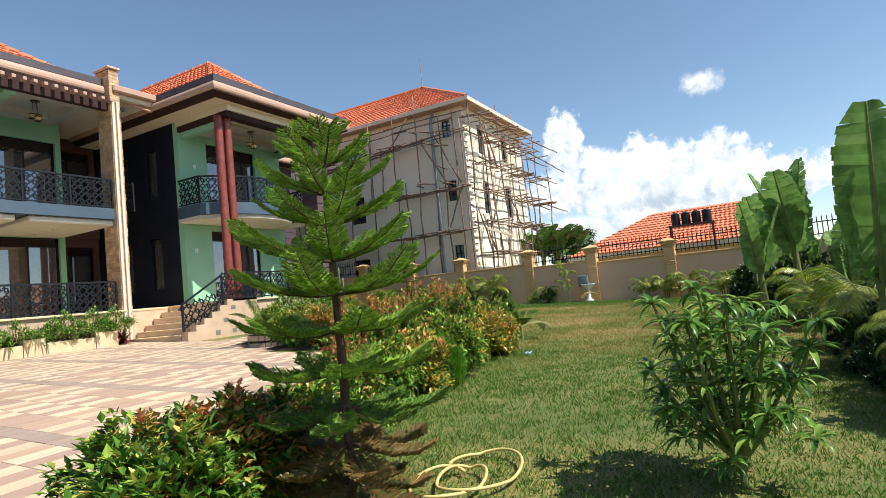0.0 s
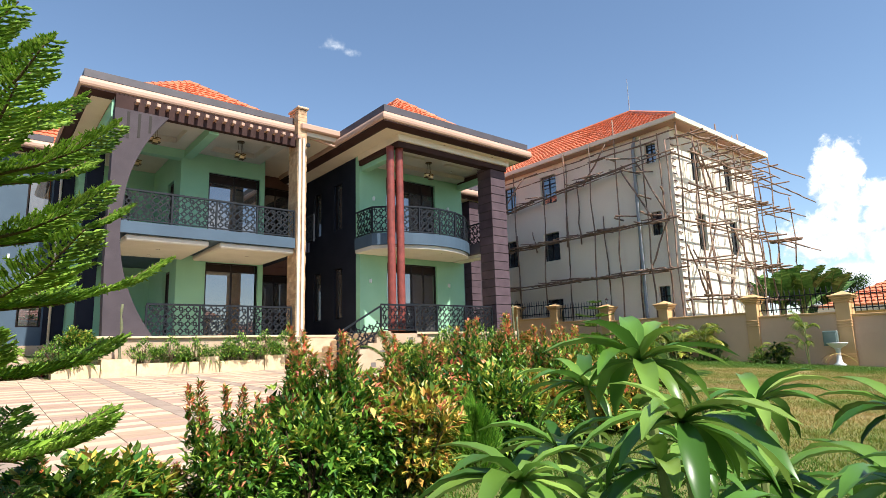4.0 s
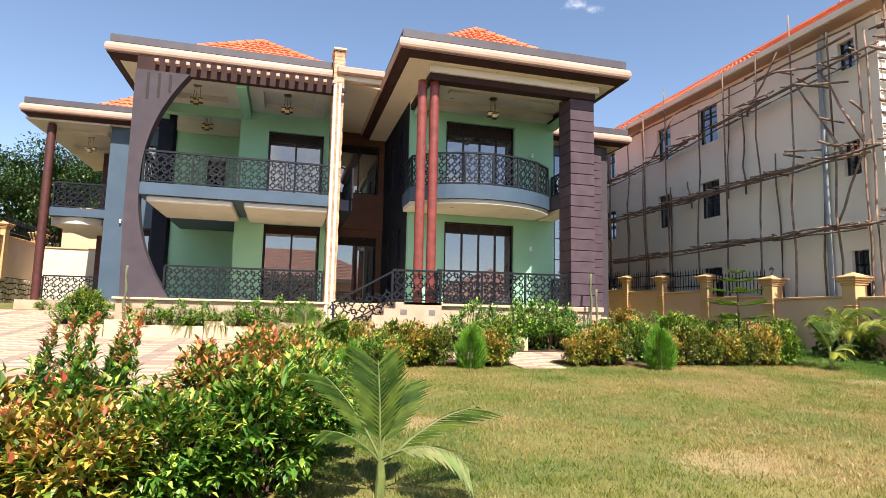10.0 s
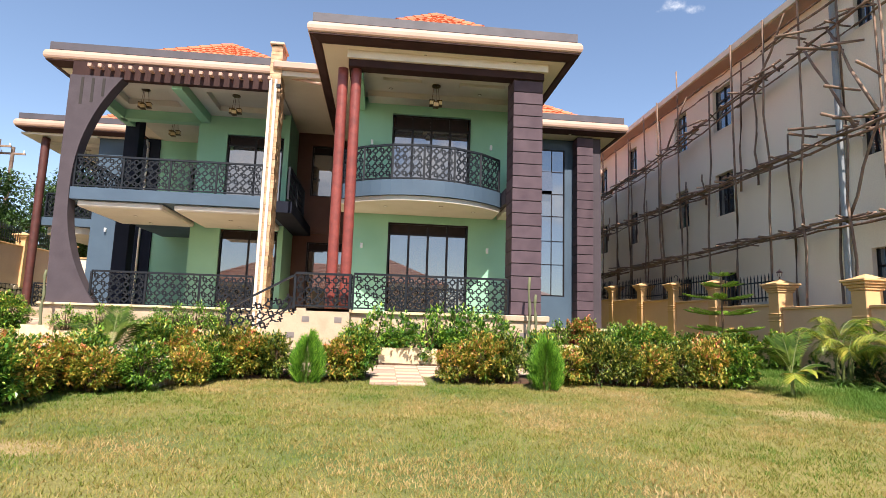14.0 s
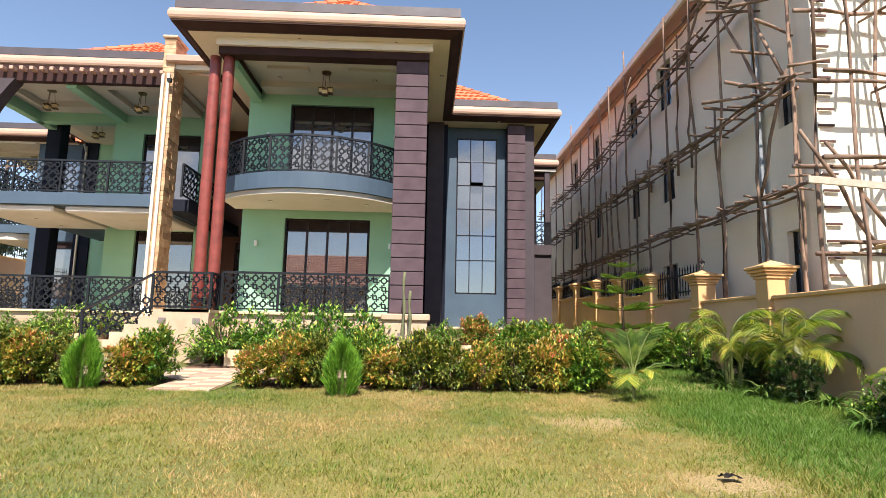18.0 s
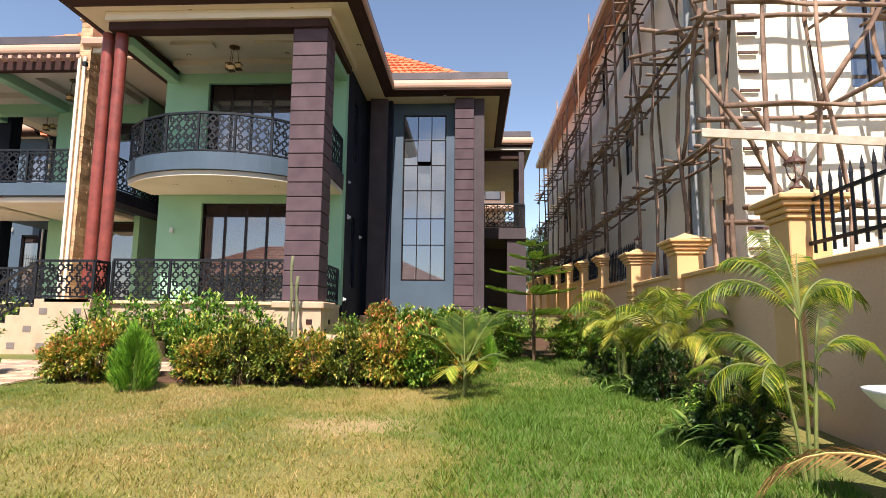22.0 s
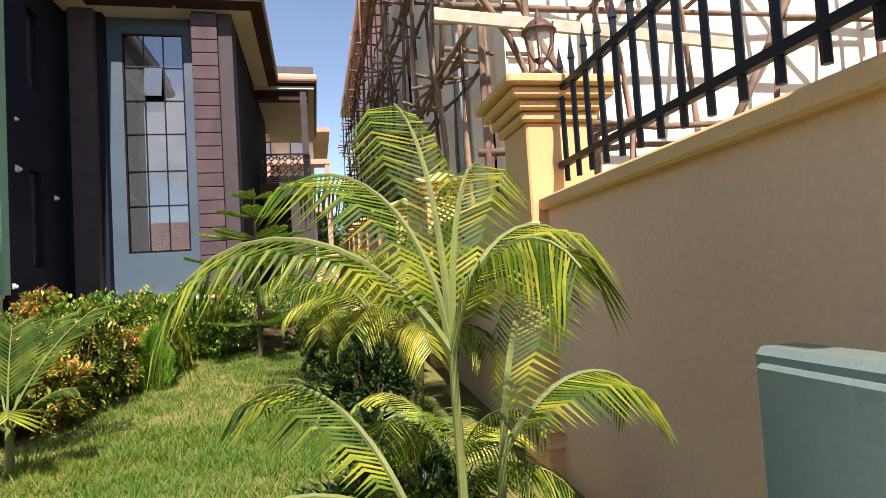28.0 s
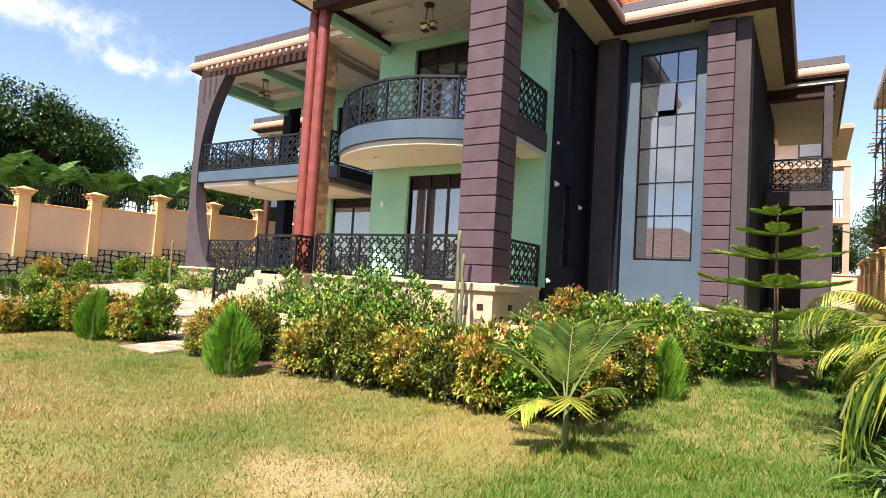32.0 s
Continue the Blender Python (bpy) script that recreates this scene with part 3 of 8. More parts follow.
part("terrace", slab(bmesh.new(), [(13.6, 15.7), (14.5, 15.7), (14.5, 16.3), (18.15, 16.3), (18.15, 18.4), (18.6, 18.4), (18.6, 23.2), (12.0, 23.2), (12.0, 18.3), (13.6, 18.3)], 0.35, T - 0.06), M["slab"], house, "raised entrance terrace faced with cream stone")
part("terrace_floor", slab(bmesh.new(), [(13.58, 15.66), (14.54, 15.66), (14.54, 16.22), (18.3, 16.22), (18.85, 16.9), (18.85, 18.45), (14.2, 18.45), (14.2, 23.2), (11.96, 23.2), (11.96, 18.28), (13.58, 18.28)], T - 0.06, T), M["pot"], house, "tiled terrace floor with a moulded edge")
part("terrace", boxes((18.15, 18.84, 16.8, 18.4, 0.4, T - 0.06)), M["slab"], house)
part("terrace", boxes((6.7, 11.96, 18.3, 23.6, 0.35, T - 0.06)), M["slab"], house, "verandah base faced with cream stone")
part("terrace_floor", boxes((6.62, 11.955, 18.22, 23.6, T - 0.06, T), bevel=0.01), M["pot"], house)
part("terrace", boxes((6.7, 9.4, 23.6, 25.0, 0.35, T - 0.06)), M["slab"], house)
part("terrace_floor", boxes((6.62, 9.15, 23.6, 25.0, T - 0.06, T)), M["pot"], house)
part("plinth", boxes((18.8, 22.45, 21.0, 21.4, 0.4, 1.3)), M["slab"], house)
part("plinth_band", boxes((18.85, 22.5, 20.86, 21.4, 1.3, 1.38), bevel=0.015), M["pot"], house)
part("plinth", boxes((2.0, 6.7, 24.7, 31, 0.6, 1.55)), M["slab"], house)


def window_unit(x0, x1, y, z0, z1, panes, transom, glass, name="window", label="", depth=0.07, facing="y", curtain=True):
    """A window set in its opening: frame bars and one pane of glass for each light."""
    fw = 0.045
    w = part(name, boxes((x0, x0 + fw, y, y + depth, z0, z1), (x1 - fw, x1, y, y + depth, z0, z1), (x0 + fw, x1 - fw, y, y + depth, z1 - fw, z1), (x0 + fw, x1 - fw, y, y + depth, z0, z0 + fw)) if facing == "y" else
             boxes((y, y + depth, x0, x0 + fw, z0, z1), (y, y + depth, x1 - fw, x1, z0, z1), (y, y + depth, x0 + fw, x1 - fw, z1 - fw, z1), (y, y + depth, x0 + fw, x1 - fw, z0, z0 + fw)), M["frame"], house, label)
    top = z1 - transom if transom else z1 - fw
    for i in range(panes):
        a = x0 + fw + (x1 - x0 - 2 * fw) * i / panes
        b = x0 + fw + (x1 - x0 - 2 * fw) * (i + 1) / panes
        if i:
            r = (a - 0.03, a + 0.03, y + 0.005, y + depth - 0.005, z0 + fw, z1 - fw)
            part("mullion", boxes(r) if facing == "y" else boxes((r[2], r[3], r[0], r[1], r[4], r[5])), M["frame"], w)
        g = (a + 0.03, b - 0.03, y + 0.03, y + 0.04, z0 + fw, top)
        pane = part("pane", boxes(g) if facing == "y" else boxes((g[2], g[3], g[0], g[1], g[4], g[5])), glass, w)
        if transom:
            g = (a + 0.03, b - 0.03, y + 0.03, y + 0.045, top + 0.05, z1 - fw)
            part("transom_panel", boxes(g) if facing == "y" else boxes((g[2], g[3], g[0], g[1], g[4], g[5])), M["curtain"], w)
    if transom:
        r = (x0 + fw, x1 - fw, y + 0.003, y + depth - 0.003, top, top + 0.05)
        part("transom", boxes(r) if facing == "y" else boxes((r[2], r[3], r[0], r[1], r[4], r[5])), M["frame"], w)
    return w


SW = "dark framed sliding glass doors with a blind transom"
window_unit(15.3, 17.52, 18.5, T + 0.02, 4.1, 4, 0.34, M["glass"], "sliding_door", SW)
window_unit(15.3, 17.52, 18.5, U + 0.05, 7.2, 4, 0.42, M["glass"], "sliding_door", SW)
window_unit(10.05, 11.83, 21.4, T + 0.02, 4.13, 2, 0.3, M["glass"], "sliding_door", SW)
window_unit(10.05, 11.83, 21.4, U + 0.05, 7.22, 2, 0.34, M["glass"], "sliding_door", SW)
window_unit(12.5, 14.0, 23.3, T + 0.02, 4.1, 2, 0.3, M["glass"], "front_door", "dark glazed double front door")
window_unit(12.5, 14.0, 23.3, 5.75, 7.6, 2, 0.3, M["glass"], "window", "dark framed landing window")
window_unit(22.1, 22.95, 9.25, T + 0.02, 3.9, 1, 0.0, M["curtain"], "verandah_door", "dark verandah door", facing="x")
window_unit(22.1, 22.95, 9.25, U + 0.05, 7.0, 1, 0.0, M["curtain"], "verandah_door", "dark verandah door", facing="x")
window_unit(7.75, 8.4, 25.1, U + 0.05, 7.0, 1, 0.25, M["glass"], "verandah_door", "dark balcony door")
window_unit(5.3, 5.97, 25.08, 2.15, 4.25, 1, 0.28, M["glass"], "window", "tall window with a pale blind head")
window_unit(5.3, 5.97, 25.08, 5.35, 7.35, 1, 0.0, M["glass"], "window", "tall slate-framed window")
for a, b, c, d in ((19.6, 20.2, 2.2, 4.0), (21.2, 21.8, 2.2, 4.0), (19.6, 20.2, 5.4, 7.1), (21.2, 21.8, 5.4, 7.1)):
    window_unit(a, b, 14.28, c, d, 1, 0.0, M["glass"], "window", "narrow dark side window", facing="x")
for c, d in ((2.1, 3.95), (5.5, 7.1)):
    window_unit(19.45, 19.95, 18.70, c, d, 1, 0.0, M["glass"], "window", "narrow dark side window", facing="x")

# tall stair window: three by six lights, one hung open
stair = part("stair_window", boxes((19.93, 19.96, 21.42, 21.5, 2.4, 7.42), (21.2, 21.23, 21.42, 21.5, 2.4, 7.42), (19.96, 21.2, 21.42, 21.5, 2.4, 2.43), (19.96, 21.2, 21.42, 21.5, 7.39, 7.42)), M["frame"], house, "tall stair window of blue mirror glass")
ROWS_Z = [2.43, 3.46, 4.25, 5.1, 5.87, 6.64, 7.39]
for i in range(3):
    a, b = 19.96 + 1.24 * i / 3, 19.96 + 1.24 * (i + 1) / 3
    if i:
        part("mullion", boxes((a - 0.012, a + 0.012, 21.425, 21.49, 2.43, 7.39)), M["frame"], stair)
    for j, (c, d) in enumerate(zip(ROWS_Z, ROWS_Z[1:])):
        if i == 1 and j == 4:
            bm = boxes((a + 0.02, b - 0.02, -0.012, 0.0, -(d - c - 0.05), 0.0))
            bmesh.ops.rotate(bm, cent=(0, 0, 0), matrix=Matrix.Rotation(radians(-14), 3, "X"), verts=bm.verts)
            bmesh.ops.translate(bm, verts=bm.verts, vec=(0, 21.4, d - 0.02))
            part("hung_pane", bm, M["blueglass"], stair, "top-hung light standing open")
            continue
        part("pane", boxes((a + 0.014, b - 0.014, 21.45, 21.458, c + 0.014, d - 0.014)), M["blueglass"], stair)
for z in ROWS_Z[1:-1]:
    part("transom", boxes((19.96, 21.2, 21.43, 21.485, z - 0.012, z + 0.012)), M["frame"], stair)
# added backs and floors behind the openings, their colour carrying the rooms' shade
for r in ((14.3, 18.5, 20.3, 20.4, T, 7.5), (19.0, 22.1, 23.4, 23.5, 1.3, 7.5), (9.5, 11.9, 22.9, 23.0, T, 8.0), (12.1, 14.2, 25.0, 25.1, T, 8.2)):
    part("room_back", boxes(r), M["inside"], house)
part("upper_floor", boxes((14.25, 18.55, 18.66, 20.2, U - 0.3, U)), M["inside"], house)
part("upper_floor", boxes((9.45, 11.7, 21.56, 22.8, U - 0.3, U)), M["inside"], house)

# ---- eaves and roofs ----
BROWN = [(-0.32, 0.09), (-0.26, 0.09), (-0.2, 0.12), (-0.1, 0.18), (-0.05, 0.19), (-0.05, 0.22), (-0.32, 0.22)]
BAND = [(-0.3, 0.221), (-0.06, 0.221), (-0.02, 0.25), (0.0, 0.3), (0.0, 0.38), (-0.03, 0.46), (-0.09, 0.5), (-0.3, 0.52)]
CAP = [(-0.2, 0.52), (-0.1, 0.52), (-0.1, 0.73), (-0.2, 0.73)]
EAVES = (
    (7.84, [(1.65, 33), (1.65, 24.4), (5.85, 24.4)]),
    (7.92, [(5.85, 26), (5.85, 18.5), (11.84, 18.5)]),
    (7.68, [(13.24, 23), (13.24, 15.4), (19.75, 15.4), (19.75, 20.5), (23.12, 20.5), (23.12, 25.8), (24.3, 25.8), (24.3, 33)]),
)
for z, way in EAVES:
    e = part("eave", sweep(bmesh.new(), way, [(o, z + h) for o, h in BAND]), M["band"], house, "rounded cream eaves band", smooth=False)
    part("eaves_fascia", sweep(bmesh.new(), way, [(o, z + h) for o, h in BROWN]), M["brown"], e, "dark brown lower fascia")
    part("eaves_flashing", sweep(bmesh.new(), way, [(o, z + h) for o, h in CAP]), M["cap"], e, "grey flashing upstand")
    part("eaves_soffit", sweep(bmesh.new(), way, [(-1.1 if z == 7.68 else -0.8, z + 0.1), (-0.3, z + 0.094), (-0.3, z + 0.16), (-1.1 if z == 7.68 else -0.8, z + 0.16)]), M["cream"], e, "cream soffit")

# porch beams and ceilings
part("porch_beam", sweep(bmesh.new(), [(14.2, 18.4), (14.2, 16.02), (18.95, 16.02), (18.95, 18.4)], [(-0.3, 7.4), (0.02, 7.4), (0.02, 7.58), (-0.3, 7.58)]), M["brown"], house, "dark brown beam under the porch roof")
part("porch_beam", sweep(bmesh.new(), [(14.2, 18.4), (14.2, 15.98), (18.99, 15.98), (18.99, 18.6)], [(-0.25, 7.58), (0.06, 7.58), (0.06, 7.8), (-0.25, 7.8)]), M["cream"], house)
part("porch_beam", boxes((14.28, 14.52, 16.34, 18.39, 7.22, 7.4)), M["mint"], house, "mint green side beam of the porch")
part("porch_beam", boxes((18.62, 18.86, 16.76, 18.39, 7.22, 7.4)), M["mint"], house)
ceil = part("porch_ceiling", boxes((14.5, 18.65, 16.3, 18.4, 7.62, 7.7)), M["soffit"], house, "cream stepped porch ceiling")
part("ceiling_step", boxes((14.6, 18.6, 17.9, 18.4, 7.46, 7.62)), M["soffit"], ceil)
part("ceiling_step", boxes((14.6, 18.6, 16.32, 16.7, 7.5, 7.62)), M["soffit"], ceil)
part("ceiling_step", boxes((15.0, 16.0, 17.0, 17.2, 7.54, 7.62)), M["soffit"], ceil)
part("ceiling_step", boxes((17.0, 18.2, 17.0, 17.2, 7.54, 7.62)), M["soffit"], ceil)
part("wing_ceiling", boxes((1.75, 4.4, 24.75, 32.5, 7.86, 7.93)), M["soffit"], house, "cream ceiling over the wing balcony")
part("coffer", boxes((2.2, 4.1, 25.6, 26.0, 7.74, 7.86)), M["soffit"], house)
part("coffer", boxes((2.2, 4.1, 28.0, 28.4, 7.74, 7.86)), M["soffit"], house)
ceil = part("verandah_ceiling", boxes((6.7, 12.0, 18.6, 25.0, 7.98, 8.06)), M["soffit"], house, "cream coffered verandah ceiling")
for r in ((6.8, 9.2, 18.9, 19.4, 7.8, 7.98), (6.8, 9.2, 20.7, 21.2, 7.8, 7.98), (6.8, 7.2, 19.4, 20.7, 7.8, 7.98), (8.8, 9.2, 19.4, 20.7, 7.8, 7.98), (9.5, 11.8, 18.9, 19.3, 7.8, 7.98), (9.5, 11.8, 20.8, 21.3, 7.8, 7.98), (9.5, 9.9, 19.3, 20.8, 7.8, 7.98), (11.4, 11.8, 19.3, 20.8, 7.8, 7.98)):
    part("coffer", boxes(r), M["soffit"], ceil)
part("verandah_beam", boxes((9.2, 9.48, 18.62, 21.3, 7.55, 7.98)), M["mint"], house, "mint green cross beam")
part("verandah_beam", boxes((6.75, 9.2, 21.2, 21.5, 7.5, 7.98)), M["mint"], house)
part("verandah_beam", boxes((6.65, 6.9, 18.7, 22.0, 7.5, 7.98)), M["mint"], house)
part("verandah_beam", boxes((6.7, 12.0, 18.42, 18.6, 7.63, 8.05)), M["brown"], house, "dark brown front beam")
for i in range(19):
    x = 7.15 + i * 0.26
    part("rafter_tail", boxes((x, x + 0.1, 18.22, 18.5, 7.86, 7.96), bevel=0.01), M["band"], house)
canopy = part("canopy", boxes((11.95, 13.5, 18.2, 22.8, 8.2, 8.42), bevel=0.04), M["band"], house, "cream flat canopy joining the two roofs")
part("canopy_soffit", boxes((12.0, 14.2, 18.35, 23.2, 8.05, 8.19)), M["cream"], house)


def tiled_slope(a, b, c, d, parent, course=0.34, wave=0.22):
    """Roof tiles over the slope a-b (eaves) to d-c (top): overlapping courses of rolled tiles."""
    a, b, c, d = map(Vector, (a, b, c, d))
    n = (b - a).cross(d - a).normalized()
    if n.z < 0:
        n = -n
    up = ((d + c) / 2 - (a + b) / 2).length
    rows = max(2, int(up / course))
    verts, faces = [], []
    for r in range(rows):
        f0, f1 = r / rows, (r + 1) / rows
        l0, r0, l1, r1 = a.lerp(d, f0), b.lerp(c, f0), a.lerp(d, f1), b.lerp(c, f1)
        wide = (r0 - l0).length
        k = max(1, round(wide / wave))
        off = random.uniform(-0.004, 0.004)
        for i in range(k):
            u0, u1 = i / k, (i + 1) / k
            base = len(verts)
            lift = 0.05 + random.uniform(-0.006, 0.006)
            for uu, h in ((u0, 0.0), (u0 + (u1 - u0) * 0.3, 0.035), (u0 + (u1 - u0) * 0.6, 0.035), (u1, 0.0)):
                verts.append(l0.lerp(r0, uu) + n * (h + lift) )
                verts.append(l1.lerp(r1, uu) + n * (h * 0.8 + 0.01 + off))
                verts.append(l0.lerp(r0, uu) + n * (h * 0.2 - 0.01))
            for s in range(3):
                p = base + s * 3
                faces += [(p, p + 3, p + 4, p + 1), (p + 2, p + 5, p + 3, p)]
    me = bpy.data.meshes.new("roof_tiles")
    me.from_pydata([v - ORIGIN[house] for v in verts], [], faces)
    me.materials.append(M["tile_roof"])
    ob = new("roof_tiles", me)
    ob.parent = parent
    ORIGIN[ob] = ORIGIN[house]
    return tagged(ob, kind="stuff")


def hip_roof(x0, x1, y0, y1, z, ridge, label):
    """A hipped roof between eaves corners, its ridge from (xa, ya) to (xb, yb) at the top height."""
    xa, ya, xb, yb, zt = ridge
    bm = bmesh.new()
    vs = [bm.verts.new(v) for v in ((x0, y0, z), (x1, y0, z), (x1, y1, z), (x0, y1, z), (xa, ya, zt), (xb, yb, zt))]
    for f in ((0, 1, 4), (1, 2, 5, 4), (2, 3, 5), (3, 0, 4, 5)):
        bm.faces.new([vs[i] for i in f])
    r = part("roof", bm, M["tile_roof"], house, label)
    P = [Vector(v) for v in ((x0, y0, z), (x1, y0, z), (x1, y1, z), (x0, y1, z), (xa, ya, zt), (xb, yb, zt))]
    tiled_slope(P[0], P[1], P[4], P[4], r)
    tiled_slope(P[1], P[2], P[5], P[4], r)
    tiled_slope(P[3], P[0], P[4], P[5], r)
    bm = bmesh.new()
    for i, j in ((0, 4), (1, 4), (2, 5), (3, 5), (4, 5)):
        steps = max(2, int((P[j] - P[i]).length / 0.4))
        for s in range(steps):
            tube(bm, P[i].lerp(P[j], s / steps) + Vector((0, 0, 0.06)), P[i].lerp(P[j], (s + 1) / steps) + Vector((0, 0, 0.045)), 0.1, 0.085, 8)
    part("ridge_tiles", bm, M["tile_roof"], r)
    return r


TR = "terracotta rolled-tile hipped roof"
hip_roof(13.6, 19.4, 15.9, 26, 8.08, (16.5, 19.3, 16.5, 23.5, 10.7), TR)
hip_roof(6.2, 13.2, 18.9, 30, 8.22, (9.6, 22.5, 9.6, 27, 10.75), TR)
hip_roof(2.3, 9.6, 25.1, 34, 8.05, (5.6, 28.4, 5.6, 30, 10.7), TR)
hip_roof(13.7, 22.7, 20.9, 33, 8.08, (18.3, 24.6, 18.3, 29, 11.0), TR)

# ---- balconies ----
def arc(cx, y_wall, half, bulge, n=18):
    """Plan of a bowed balcony edge from left to right."""
    r = (half * half + bulge * bulge) / (2 * bulge)
    cy = y_wall - bulge + r
    a = math.asin(half / r)
    return [(cx + r * math.sin(-a + 2 * a * i / n), cy - r * math.cos(-a + 2 * a * i / n)) for i in range(n + 1)]


BOW = arc(16.1, 17.3, 2.1, 0.95)
out = [(14.0, 18.4)] + BOW + [(18.2, 18.4)]
part("balcony", slab(bmesh.new(), out, 4.42, 4.8), M["slate"], house, "bowed balcony with a slate blue edge")
soff = arc(16.1, 17.36, 2.08, 0.93)
part("balcony_soffit", slab(bmesh.new(), [(14.02, 18.38)] + soff + [(18.18, 18.38)], 4.3, 4.415), M["soffit"], house, "cream rounded balcony soffit")
part("balcony", boxes((18.2, 18.85, 16.75, 18.39, 4.42, 4.8)), M["plum"], house, "plum side piece of the balcony")
part("balcony_soffit", boxes((18.31, 18.83, 16.77, 18.39, 4.3, 4.415)), M["soffit"], house)
part("balcony", boxes((6.95, 12.0, 18.4, 21.3, 4.3, 4.62), (6.95, 9.15, 21.3, 25.0, 4.3, 4.62)), M["slate"], house, "straight balcony with a slate blue edge")
part("balcony_soffit", boxes((7.15, 9.3, 18.5, 21.2, 4.12, 4.295), bevel=0.04), M["soffit"], house, "cream dropped soffit panel")
part("balcony_soffit", boxes((9.6, 11.9, 18.5, 21.2, 4.12, 4.295), bevel=0.04), M["soffit"], house)
part("balcony", boxes((12.0, 12.6, 18.9, 23.2, 4.3, 4.62)), M["navy"], house)
part("balcony", boxes((2.55, 4.4, 25.1, 31.6, 4.55, 4.85)), M["slate"], house, "left wing balcony")
part("balcony_soffit", slab(bmesh.new(), arc(3.45, 25.9, 1.0, 0.7, 10) + [(4.4, 30), (2.5, 30)], 4.3, 4.54), M["soffit"], house)
part("landing_panel", boxes((12.0, 14.2, 23.1, 23.19, 4.4, 5.7)), M["brownwall"], house)
part("balcony", boxes((22.4, 24.0, 25.9, 29.0, 4.3, 4.7)), M["plum"], house)
part("pillar", boxes((23.3, 24.0, 26.0, 26.4, 1.2, 4.3)), M["plum"], house)
part("pillar", boxes((23.75, 23.95, 26.0, 26.2, 4.7, 7.7)), M["plum"], house)

# round red-brown columns
def round_column(x, y, z0, z1, r, mat="redbrown", label="round column of rough red-brown plaster"):
    bm = bmesh.new()
    n = 26
    pts = [(x, y, z0 + (z1 - z0) * i / n) for i in range(n + 1)]
    tube_path(bm, pts, [r * (1 + random.uniform(-0.02, 0.02)) for _ in pts], 16)
    return part("round_column", bm, M[mat], house, label, smooth=True)


round_column(14.04, 16.25, T, 7.42, 0.125)
round_column(14.36, 16.22, T, 7.42, 0.125)
round_column(2.5, 25.0, 1.2, 7.8, 0.14, "darkpost", "round column of red-brown plaster darkened for shade")
part("pillar", boxes((3.2, 3.5, 28.6, 28.9, 1.4, 7.8)), M["darkpost"], house)

# the sweeping plum fin at the verandah corner
def fin():
    """A flat pillar whose right edge is one long curve; three dark strips for slots at its head."""
    n = 40
    z0, z1 = T, 7.66
    bm = bmesh.new()
    L, R = [], []
    for i in range(n + 1):
        z = z0 + (z1 - z0) * i / n
        s = (z - 4.55) / 3.05
        right = 7.0 + 0.98 * abs(s) ** 2.3
        left = 6.69 + (0.06 * max(0, 1 - i / 12))
        L.append(left), R.append(right)
    rows = []
    for i in range(n + 1):
        z = z0 + (z1 - z0) * i / n
        rows.append([bm.verts.new((L[i], 18.36, z)), bm.verts.new((R[i], 18.36, z)), bm.verts.new((R[i], 18.72, z)), bm.verts.new((L[i], 18.72, z))])
    for a, b in zip(rows, rows[1:]):
        for k in range(4):
            bm.faces.new((a[k], a[(k + 1) % 4], b[(k + 1) % 4], b[k]))
    bm.faces.new(rows[0][::-1])
    bm.faces.new(rows[-1])
    f = part("curved_fin", bm, M["plum"], house, "sweeping curved plum fin pillar with three slots")
    # slots are not cut through: dark strips whose colour carries their shade
    for i, h in enumerate((0.75, 0.68, 0.5)):
        part("slot", boxes((6.98 + i * 0.27, 7.05 + i * 0.27, 18.352, 18.5, 7.6 - h, 7.6)), M["joint"], f)
    return f


fin()

# stone-clad chimney column
chim = part("chimney_column", boxes((11.89, 12.15, 18.33, 18.93, 0.6, 8.9)), M["joint"], house, "tall slender stone-clad column")
random.seed(4)
z = 0.62
while z < 8.85:
    h = random.choice((0.07, 0.1, 0.13, 0.16))
    h = min(h, 8.88 - z)
    y = 18.3
    while y < 18.93:
        w = random.uniform(0.14, 0.36)
        y1 = min(y + w, 18.96)
        d = random.uniform(0, 0.018)
        part("stone", boxes((11.87 - d * 0.4, 12.165 + d, y + 0.004, y1 - 0.004, z + 0.004, z + h - 0.004)), M["stone"], chim)
        y = y1
    z += h
for x in (11.86, 12.0):
    part("fluted_strip", boxes((x + 0.02, x + 0.1, 18.24, 18.298, 0.7, 7.9), bevel=0.01), M["cream"], chim)
part("chimney_cap", boxes((11.82, 12.22, 18.24, 19.0, 8.9, 8.98), bevel=0.02), M["slab"], chim)
part("spotlight", boxes((12.1, 12.2, 18.1, 18.2, 7.6, 7.7)), M["iron"], house)

# ---- steps and their cheek ----
for i in range(6):
    z = 0.55 + (T - 0.55) * (i + 1) / 6
    x = 11.95 + i * 0.28
    part("step", boxes((x, 13.6, 15.95, 18.25, 0.4, z - 0.035)), M["slab"], house)
    part("step_tread", boxes((x - 0.02, 13.6 if i == 5 else x + 0.3, 15.93, 18.26, z - 0.035, z), bevel=0.008), M["pot"], house)
for i in range(6):
    z = 0.62 + (T - 0.62) * (i + 1) / 6
    x = 11.98 + i * 0.28
    part("stair_cheek", boxes((x, x + 0.28 if i < 5 else 14.52, 15.66, 15.92, 0.4, z)), M["slab"], house)
for x, z in ((12.9, 0.62), (13.5, 1.3), (13.5, 0.62), (14.2, 1.3), (14.2, 0.62), (13.2, 0.95)):
    part("inset_tile", boxes((x, x + 0.16, 15.65, 15.67, z, z + 0.12)), M["greystone"], house, "small grey stone inset")
